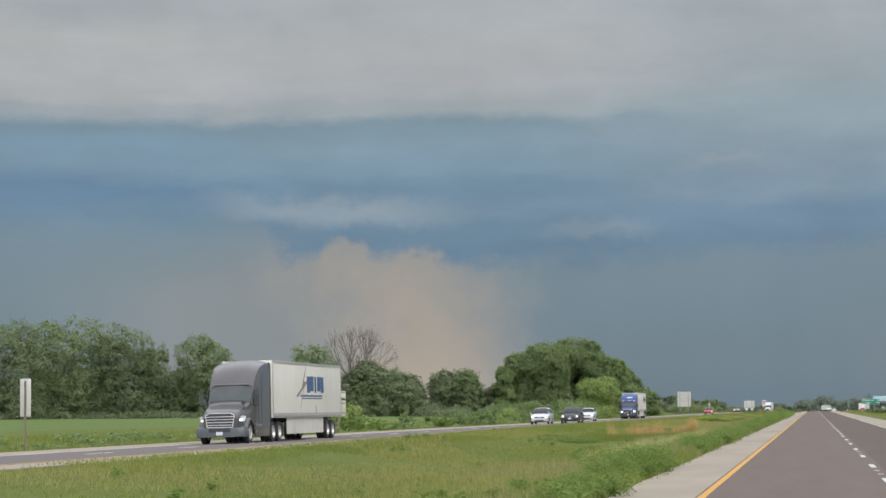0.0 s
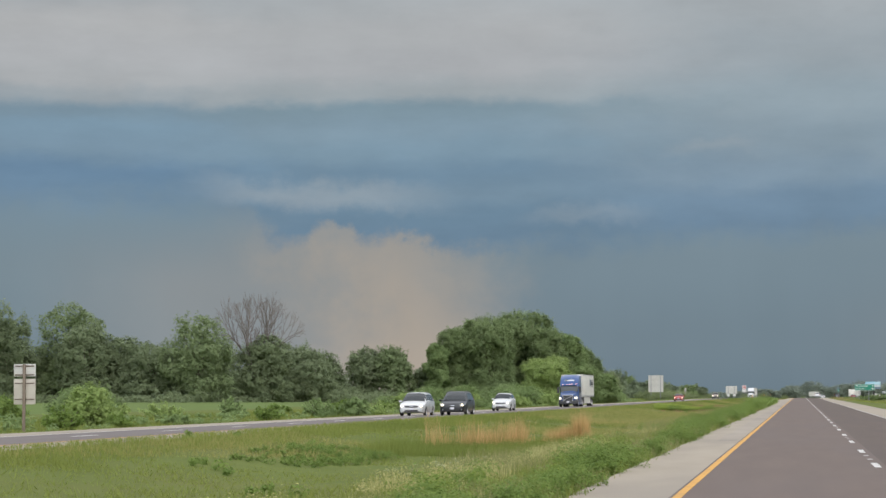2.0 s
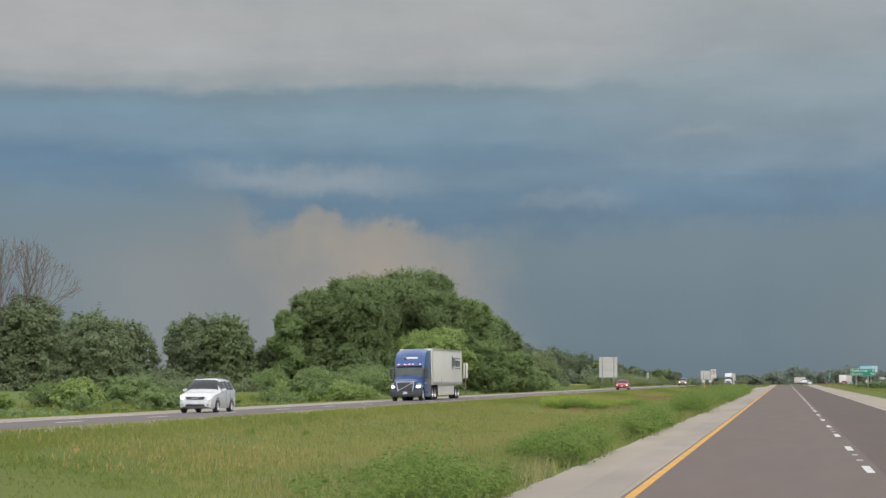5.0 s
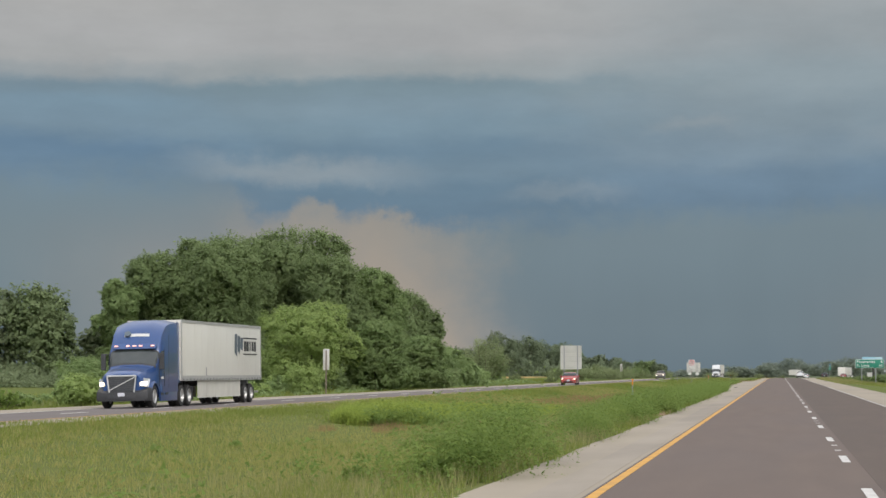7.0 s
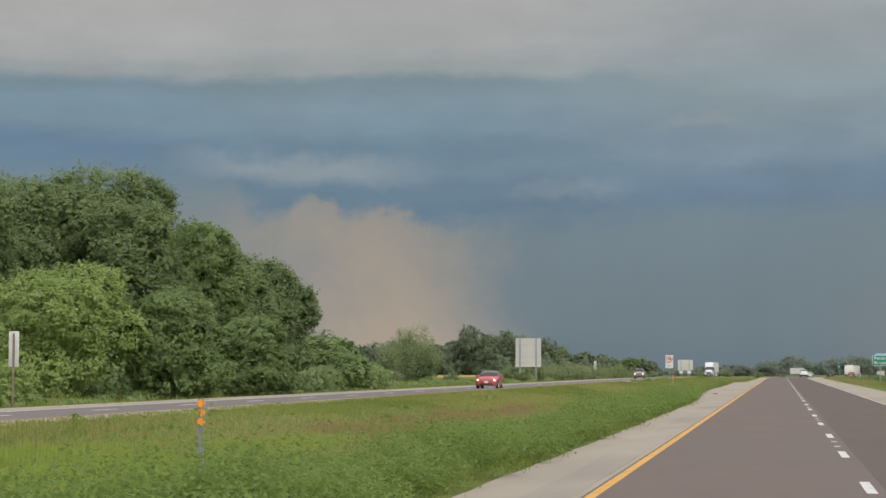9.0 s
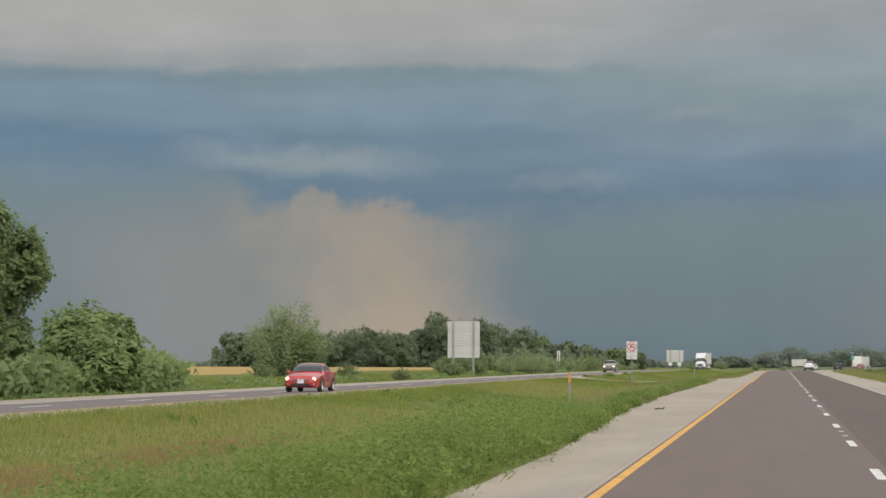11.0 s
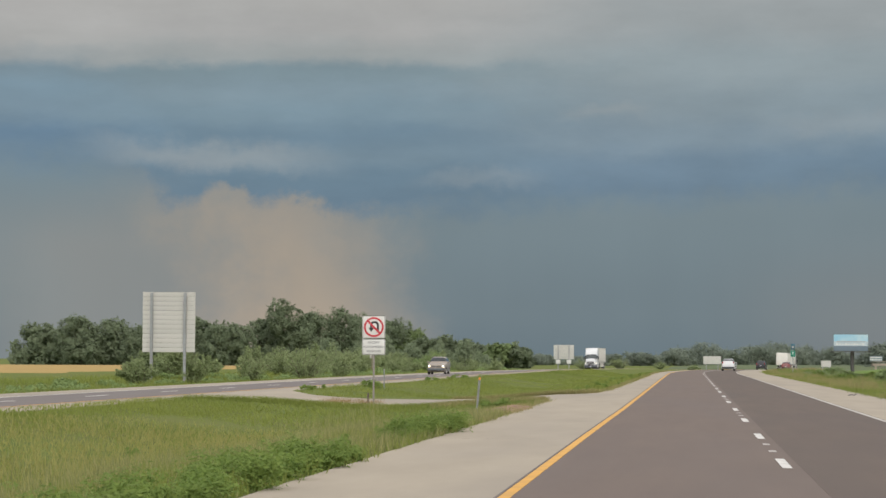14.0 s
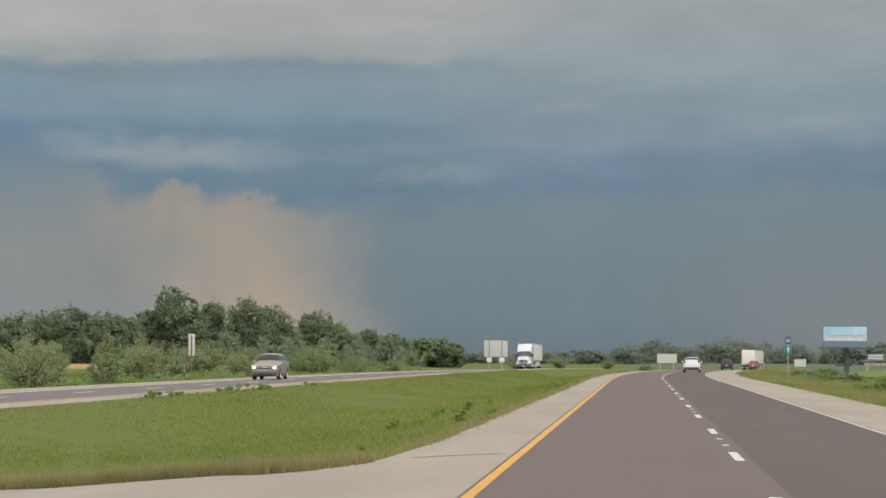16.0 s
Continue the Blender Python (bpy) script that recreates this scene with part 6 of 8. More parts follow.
def lamp_glow(name, color, strength):
    mt = bpy.data.materials.new(name)
    mt.use_nodes = True
    bs = mt.node_tree.nodes["Principled BSDF"]
    bs.inputs["Base Color"].default_value = (0.8, 0.8, 0.8, 1)
    bs.inputs["Emission Color"].default_value = (*color, 1)
    bs.inputs["Emission Strength"].default_value = strength
    return mt


M_HEADLAMP = lamp_glow("headlamp_lit", (1.0, 0.82, 0.52), 2.8)
M_MARKER = lamp_glow("marker_lamp_amber", (1.0, 0.22, 0.08), 1.2)


def loft(stations, cap=True):
    """A shell through cross-sections: each is (y, half profile from the bottom edge up to the middle line)."""
    bm = bmesh.new()
    rows = []
    for y, prof in stations:
        right = [bm.verts.new((x, y, z)) for x, z in prof]
        left = [bm.verts.new((-x, y, z)) for x, z in reversed(prof) if x > 1e-6]
        rows.append(right + left)
    n = len(rows[0])
    for a, b in zip(rows, rows[1:]):
        for j in range(n):
            bm.faces.new((a[j], a[(j + 1) % n], b[(j + 1) % n], b[j]))
    if cap:
        bm.faces.new(rows[0])
        bm.faces.new(rows[-1][::-1])
    return bm


def patch(stations, y0, y1, a, b=None, push=0.012, ny=5, nx=8):
    """A pane that lies on a shell made by loft(), between two stations along it and from profile position a (to b on one side, or right across)."""
    ys = [q[0] for q in stations]

    def at(y, k):
        i = max(0, min(len(ys) - 2, int(np.searchsorted(ys, y)) - 1))
        f = (y - ys[i]) / (ys[i + 1] - ys[i])
        out = []
        for prof in (stations[i][1], stations[i + 1][1]):
            j = min(int(k), len(prof) - 2)
            g = k - j
            out.append((prof[j][0] + (prof[j + 1][0] - prof[j][0]) * g, prof[j][1] + (prof[j + 1][1] - prof[j][1]) * g))
        return out[0][0] + (out[1][0] - out[0][0]) * f, out[0][1] + (out[1][1] - out[0][1]) * f
    top = len(stations[0][1]) - 1
    if b is None:
        cols = [(k, 1) for k in np.linspace(a, top, nx)] + [(k, -1) for k in np.linspace(top, a, nx)[1:]]
    else:
        cols = [(k, 1 if push > 0 else -1) for k in np.linspace(a, b, nx)]
    bm = bmesh.new()
    rows = []
    for y in np.linspace(y0, y1, ny):
        row = []
        for k, s in cols:
            x, z = at(y, k)
            row.append(bm.verts.new((x * s, y, z)))
        rows.append(row)
    for p, q in zip(rows, rows[1:]):
        for j in range(len(cols) - 1):
            bm.faces.new((p[j], p[j + 1], q[j + 1], q[j]))
    bm.normal_update()
    mid = Vector((0, (ys[0] + ys[-1]) / 2, 1.2))
    flip = sum((f.calc_center_median() - mid).dot(f.normal) for f in bm.faces) < 0
    if flip:
        bmesh.ops.reverse_faces(bm, faces=bm.faces[:])
        bm.normal_update()
    d = {q: q.normal * abs(push) for q in bm.verts}
    for q in bm.verts:
        q.co += d[q]
    return bm


WHEELS = {}


def wheel(parent, x, y, r, w, out, dual=False, rim=None):
    """A wheel with its tyre and rim; out is +1 or -1, the side that the rim faces."""
    key = (r, w, dual)
    if key not in WHEELS:
        bm = bmesh.new()
        lathe(bm, [(-w / 2, r * 0.62), (-w / 2, r * 0.90), (-w / 2 + 0.03, r * 0.985), (-w / 4, r), (w / 4, r), (w / 2 - 0.03, r * 0.985), (w / 2, r * 0.90), (w / 2, r * 0.62)])
        tm = bpy.data.meshes.new("tyre")
        bmesh.ops.recalc_face_normals(bm, faces=bm.faces)
        bm.to_mesh(tm), bm.free()
        tm.materials.append(M_RUBBER)
        bm = bmesh.new()
        d = -0.10 if dual else 0.0
        lathe(bm, [(w / 2 - 0.01, r * 0.63), (w / 2 + 0.006, r * 0.60), (w / 2 - 0.04 + d, r * 0.52), (w / 2 - 0.06 + d, r * 0.30), (w / 2 - 0.02 + d * 0.3, r * 0.22), (w / 2 - 0.01 + d * 0.3, 0.002), (-w / 2 + 0.05, 0.002), (-w / 2 + 0.02, r * 0.63)], 24)
        for i in range(8):
            a = 6.28319 * i / 8
            tube(bm, (w / 2 - 0.06 + d, math.cos(a) * r * 0.4, math.sin(a) * r * 0.4), (w / 2 - 0.03 + d, math.cos(a) * r * 0.4, math.sin(a) * r * 0.4), r * 0.05, 6)
        rm = bpy.data.meshes.new("rim")
        bmesh.ops.recalc_face_normals(bm, faces=bm.faces)
        bm.to_mesh(rm), bm.free()
        rm.materials.append(M_RIM)
        WHEELS[key] = (tm, rm)
    tm, rm = WHEELS[key]
    wh = new("wheel")
    wh.parent = parent
    wh.matrix_basis = pose(x, y, r, 0, 0, 0 if out > 0 else 180)
    for n, m in (("tyre", tm), ("rim", rm)):
        ob = new(n, m)
        ob.parent = wh
    return wh


def cab_grey(base, col):
    """Long-nosed tractor cab with a swept roof fairing; the nose is at y = 0 and faces -y."""
    def sec(y, w, zb, zs, zt, wt, crown=0.05):
        return (y, [(w * 0.92, zb), (w, zb + 0.12), (w, zs), (wt + (w - wt) * 0.35, zs + (zt - zs) * 0.72), (wt * 0.86, zt - crown), (wt * 0.5, zt), (0, zt + 0.01)])
    shell = ([sec(0.10, 0.80, 0.62, 1.20, 1.34, 0.66), sec(0.28, 0.90, 0.60, 1.34, 1.52, 0.74), sec(0.8, 0.98, 0.60, 1.46, 1.68, 0.80), sec(1.45, 1.06, 0.60, 1.58, 1.84, 0.86), sec(1.72, 1.10, 0.60, 1.66, 1.92, 0.92),
               sec(1.85, 1.13, 0.6, 1.75, 2.08, 0.96), sec(2.32, 1.18, 0.6, 2.2, 2.78, 1.0, 0.08), sec(2.42, 1.19, 0.6, 2.5, 3.02, 1.02, 0.1), sec(2.85, 1.21, 0.6, 2.95, 3.52, 1.05, 0.12), sec(3.45, 1.22, 0.6, 3.3, 3.86, 1.10, 0.12), sec(4.2, 1.23, 0.6, 3.45, 4.02, 1.14, 0.1), sec(4.95, 1.23, 0.6, 3.5, 4.07, 1.17, 0.1)])
    part("cab", loft(shell), col, base, smooth=True)
    part("windscreen_seal", patch(shell, 1.80, 2.36, 2.3, push=0.006, ny=7), M_PLASTIC, base, smooth=True)
    part("windscreen", patch(shell, 1.85, 2.31, 2.5, push=0.014, ny=7), M_GLASS, base, smooth=True)
    bm = bmesh.new()
    plate(bm, [(-0.86, 2.36, 2.86), (0.86, 2.36, 2.86), (0.88, 2.30, 2.81), (-0.88, 2.30, 2.81)], 0.03, (0, -0.3, 0.9))
    part("visor", bm, col, base)
    for s in (-1, 1):
        bm = bmesh.new()
        plate(bm, [(1.18 * s, 2.02, 1.88), (1.215 * s, 2.68, 1.88), (1.213 * s, 2.68, 2.62), (1.19 * s, 2.40, 2.60), (1.165 * s, 2.12, 2.2)], 0.02, (s, 0, 0))
        part("side_window", bm, M_GLASS, base)
        # door shut lines and sleeper panel seams
        bm = bmesh.new()
        for y, z0, z1 in ((1.98, 0.95, 2.0), (2.72, 0.95, 2.7), (3.35, 0.9, 3.3)):
            box(bm, (1.226 * s, y, (z0 + z1) / 2), (0.012, 0.014, z1 - z0))
        part("panel_seam", bm, M_PLASTIC, base)
        bm = bmesh.new()
        box(bm, (1.245 * s, 2.58, 1.62), (0.03, 0.16, 0.05), 0.008)
        part("door_handle", bm, M_CHROME, base)
        # mirrors on arms
        bm = bmesh.new()
        tube(bm, (1.16 * s, 2.0, 2.35), (1.34 * s, 1.86, 2.35), 0.022, 8)
        tube(bm, (1.16 * s, 2.0, 1.85), (1.34 * s, 1.86, 1.9), 0.022, 8)
        box(bm, (1.36 * s, 1.86, 2.12), (0.20, 0.12, 0.60), 0.03)
        part("mirror", bm, M_PLASTIC, base)
        bm = bmesh.new()
        tube(bm, (0.95 * s, 0.9, 1.62), (1.0 * s, 0.72, 1.86), 0.016, 8)
        box(bm, (1.0 * s, 0.7, 1.95), (0.2, 0.09, 0.2), 0.03)
        part("hood_mirror", bm, M_PLASTIC, base)
        # fender over the steer wheel
        bm = bmesh.new()
        n = 10
        prev = None
        for i in range(n + 1):
            a = math.pi * (0.02 + 0.96 * i / n)
            y, z = 1.22 - math.cos(a) * 0.66, 0.55 + math.sin(a) * 0.68
            ring = [bm.verts.new(q) for q in ((0.80 * s, y, z + 0.03), (1.16 * s, y, z + 0.0), (1.21 * s, y, z - 0.07), (1.205 * s, y, z - 0.13))]
            if prev:
                for j in range(3):
                    bm.faces.new((prev[j], prev[j + 1], ring[j + 1], ring[j]))
            prev = ring
        part("fender", bm, col, base, smooth=True)
        # headlamp: swept unit with a lit core
        bm = bmesh.new()
        plate(bm, [(0.70 * s, 0.20, 1.02), (1.08 * s, 0.52, 1.06), (1.13 * s, 0.66, 1.32), (0.98 * s, 0.5, 1.33), (0.68 * s, 0.19, 1.17)], 0.05, (0.3 * s, -0.9, 0.1))
        part("headlight", bm, M_LENS, base)
        bm = bmesh.new()
        plate(bm, [(0.76 * s, 0.195, 1.07), (0.98 * s, 0.38, 1.10), (1.00 * s, 0.41, 1.17), (0.75 * s, 0.19, 1.12)], 0.03, (0.3 * s, -0.9, 0.1))
        part("headlight_glow", bm, M_HEADLAMP, base)
        # chassis fairing, step and tank cover
        bm = bmesh.new()
        box(bm, (1.16 * s, 3.55, 0.66), (0.10, 2.75, 0.72), 0.04)
        part("side_fairing", bm, col, base, smooth=True)
        bm = bmesh.new()
        for y in (2.35, 3.1):
            box(bm, (1.215 * s, y, 0.55), (0.02, 0.5, 0.06), 0.005)
            box(bm, (1.215 * s, y, 0.85), (0.02, 0.5, 0.06), 0.005)
        part("step", bm, M_CHROME, base)
        # cab extender behind the sleeper
        bm = bmesh.new()
        plate(bm, [(1.20 * s, 4.96, 1.1), (1.20 * s, 5.45, 1.1), (1.20 * s, 5.45, 3.9), (1.20 * s, 4.96, 3.95)], 0.03, (-s, 0, 0))
        part("side_extender", bm, M_PLASTIC, base)
    # grille with bright horizontal bars
    bm = bmesh.new()
    plate(bm, [(-0.60, 0.085, 0.80), (0.60, 0.085, 0.80), (0.69, 0.10, 1.34), (0.5, 0.13, 1.44), (-0.5, 0.13, 1.44), (-0.69, 0.10, 1.34)], 0.04, (0, -1, 0))
    grille = part("grille", bm, M_PLASTIC, base)
    for i in range(4):
        w = 0.60 + 0.09 * i / 3
        box_part("grille_bar", (0, 0.035, 0.90 + i * 0.132), (2 * w, 0.035, 0.036), 0.008, M_BRIGHT, grille, "bright metal bar")
    bm = bmesh.new()
    for a, b in (((-0.62, 0.03, 0.79), (-0.71, 0.045, 1.35)), ((0.62, 0.03, 0.79), (0.71, 0.045, 1.35)), ((-0.71, 0.045, 1.35), (-0.52, 0.07, 1.46)), ((0.71, 0.045, 1.35), (0.52, 0.07, 1.46)), ((-0.52, 0.07, 1.46), (0.52, 0.07, 1.46)), ((-0.62, 0.03, 0.79), (0.62, 0.03, 0.79))):
        tube(bm, a, b, 0.024, 8)
    part("grille_frame", bm, M_BRIGHT, grille)
    bm = loft([(-0.06, [(0.86, 0.34), (0.93, 0.42), (0.93, 0.66), (0.88, 0.74), (0, 0.74)]), (0.10, [(1.12, 0.33), (1.18, 0.40), (1.18, 0.68), (1.12, 0.78), (0, 0.78)]), (0.60, [(1.20, 0.33), (1.23, 0.40), (1.23, 0.72), (1.19, 0.84), (0, 0.84)])])
    part("bumper", bm, M_BUMPERGREY, base, smooth=True)
    box_part("lower_intake", (0, -0.05, 0.66), (1.05, 0.05, 0.20), 0.02, M_PLASTIC, base)
    box_part("number_plate", (0.0, -0.085, 0.50), (0.32, 0.015, 0.16), 0.004, M_PLATE, base)


def cab_blue(base, col):
    """Tractor cab with an upright grille and a tall roof cap; the nose is at y = 0 and faces -y."""
    def sec(y, w, zb, zs, zt, wt, crown=0.06):
        return (y, [(w * 0.95, zb), (w, zb + 0.12), (w, zs), (wt + (w - wt) * 0.3, zs + (zt - zs) * 0.7), (wt * 0.88, zt - crown), (wt * 0.5, zt), (0, zt + 0.01)])
    shell = ([sec(0.08, 0.84, 0.62, 1.30, 1.52, 0.70), sec(0.22, 0.94, 0.60, 1.42, 1.62, 0.76), sec(0.8, 1.0, 0.60, 1.52, 1.74, 0.82), sec(1.5, 1.06, 0.60, 1.62, 1.86, 0.9), sec(1.68, 1.12, 0.60, 1.7, 1.96, 0.96),
               sec(2.12, 1.2, 0.6, 2.2, 2.66, 1.08, 0.06), sec(2.2, 1.21, 0.6, 2.5, 2.92, 1.10, 0.1), sec(2.62, 1.22, 0.6, 2.95, 3.48, 1.10, 0.14), sec(3.2, 1.23, 0.6, 3.3, 3.88, 1.12, 0.14), sec(3.9, 1.23, 0.6, 3.45, 4.02, 1.14, 0.1), sec(4.95, 1.23, 0.6, 3.5, 4.05, 1.16, 0.1)])
    part("cab", loft(shell), col, base, smooth=True)
    part("windscreen_seal", patch(shell, 1.67, 2.13, 2.4, push=0.006, ny=6), M_PLASTIC, base, smooth=True)
    part("windscreen", patch(shell, 1.72, 2.09, 2.55, push=0.014, ny=6), M_GLASS, base, smooth=True)
    bm = bmesh.new()
    plate(bm, [(-1.0, 2.0, 2.66), (1.0, 2.0, 2.66), (1.04, 2.22, 2.90), (-1.04, 2.22, 2.90)], 0.05, (0, -0.7, 0.6))
    visor = part("visor", bm, col, base)
    for x in (-0.85, -0.3, 0, 0.3, 0.85):
        box_part("marker_light", (x, 2.05, 2.82), (0.16, 0.06, 0.055), 0.01, M_MARKER, visor, "lit amber marker lamp")
    part("roof_emblem", patch(shell, 2.44, 2.54, 4.9, ny=3), M_SIGNWHITE, base, "white roof emblem band")
    bm = bmesh.new()
    tube(bm, (-0.42, 2.56, 3.28), (-0.42, 2.42, 3.40), 0.15, 16)
    part("roof_badge", bm, M_LOGOSKY, base, "round roof badge")
    for s in (-1, 1):
        bm = bmesh.new()
        plate(bm, [(1.2 * s, 1.92, 1.95), (1.225 * s, 2.6, 1.95), (1.22 * s, 2.6, 2.58), (1.2 * s, 2.2, 2.56)], 0.02, (s, 0, 0))
        part("side_window", bm, M_GLASS, base)
        bm = bmesh.new()
        for y, z0, z1 in ((1.85, 0.95, 1.95), (2.68, 0.95, 2.7), (3.4, 0.9, 3.3)):
            box(bm, (1.228 * s, y, (z0 + z1) / 2), (0.012, 0.014, z1 - z0))
        part("panel_seam", bm, M_PLASTIC, base)
        bm = bmesh.new()
        tube(bm, (1.18 * s, 1.9, 2.45), (1.35 * s, 1.76, 2.45), 0.022, 8)
        box(bm, (1.37 * s, 1.76, 2.10), (0.22, 0.14, 0.76), 0.04)
        part("mirror", bm, M_PLASTIC, base)
        bm = bmesh.new()
        prev = None
        for i in range(11):
            a = math.pi * (0.02 + 0.96 * i / 10)
            y, z = 1.2 - math.cos(a) * 0.66, 0.55 + math.sin(a) * 0.66
            ring = [bm.verts.new(q) for q in ((0.82 * s, y, z + 0.04), (1.17 * s, y, z), (1.22 * s, y, z - 0.07), (1.215 * s, y, z - 0.13))]
            if prev:
                for j in range(3):
                    bm.faces.new((prev[j], prev[j + 1], ring[j + 1], ring[j]))
            prev = ring
        part("fender", bm, col, base, smooth=True)
        bm = bmesh.new()
        plate(bm, [(0.72 * s, 0.12, 0.98), (1.14 * s, 0.42, 0.96), (1.17 * s, 0.56, 1.30), (0.92 * s, 0.28, 1.36), (0.74 * s, 0.12, 1.16)], 0.05, (0.3 * s, -0.9, 0.1))
        part("headlight", bm, M_LENS, base)
        bm = bmesh.new()
        plate(bm, [(0.80 * s, 0.11, 1.0), (1.08 * s, 0.31, 1.0), (1.09 * s, 0.34, 1.18), (0.81 * s, 0.11, 1.17)], 0.04, (0.3 * s, -0.9, 0.1))
        part("headlight_glow", bm, M_HEADLAMP, base)
        bm = bmesh.new()
        box(bm, (1.16 * s, 3.5, 0.68), (0.11, 2.85, 0.80), 0.04)
        part("side_fairing", bm, col, base, smooth=True)
        bm = bmesh.new()
        for y in (2.3, 3.05):
            box(bm, (1.222 * s, y, 0.62), (0.02, 0.45, 0.10), 0.005)
        part("step", bm, M_PLASTIC, base)
        bm = bmesh.new()
        box(bm, (1.245 * s, 2.55, 1.62), (0.03, 0.16, 0.05), 0.008)
        part("door_handle", bm, M_CHROME, base)
        box_part("door_print", (1.24 * s, 2.3, 1.35), (0.006, 0.42, 0.10), 0, M_SIGNWHITE, base)
        bm = bmesh.new()
        plate(bm, [(1.20 * s, 4.96, 1.1), (1.20 * s, 5.4, 1.1), (1.20 * s, 5.4, 3.9), (1.20 * s, 4.96, 3.95)], 0.03, (-s, 0, 0))
        part("side_extender", bm, col, base)
    bm = bmesh.new()
    plate(bm, [(-0.56, 0.06, 0.72), (0.56, 0.06, 0.72), (0.66, 0.05, 1.44), (-0.66, 0.05, 1.44)], 0.05, (0, -1, 0))
    grille = part("grille", bm, M_PLASTIC, base)
    for i in range(9):
        box_part("grille_bar", (0, 0.0, 0.78 + i * 0.078), (1.1 + 0.02 * i, 0.02, 0.018), 0.003, M_BUMPERGREY, grille)
    bm = bmesh.new()
    for a, b in (((-0.57, 0.0, 0.71), (-0.67, -0.01, 1.45)), ((0.57, 0.0, 0.71), (0.67, -0.01, 1.45)), ((-0.67, -0.01, 1.45), (0.67, -0.01, 1.45))):
        tube(bm, a, b, 0.035, 8)
    tube(bm, (-0.58, -0.01, 0.80), (0.62, -0.01, 1.40), 0.024, 8)
    part("grille_frame", bm, M_BRIGHT, grille, "bright frame with a slanting bar")
    bm = loft([(-0.06, [(0.88, 0.33), (0.95, 0.42), (0.95, 0.62), (0.9, 0.70), (0, 0.70)]), (0.10, [(1.14, 0.33), (1.19, 0.40), (1.19, 0.72), (1.13, 0.82), (0, 0.82)]), (0.60, [(1.21, 0.33), (1.235, 0.40), (1.235, 0.80), (1.2, 0.92), (0, 0.92)])])
    part("bumper", bm, M_PLASTIC, base, "black moulded bumper", smooth=True)
    box_part("lower_intake", (0, -0.055, 0.5), (1.3, 0.05, 0.22), 0.02, M_PLASTIC, base)
    box_part("number_plate", (0.0, -0.09, 0.62), (0.32, 0.015, 0.16), 0.004, M_PLATE, base)


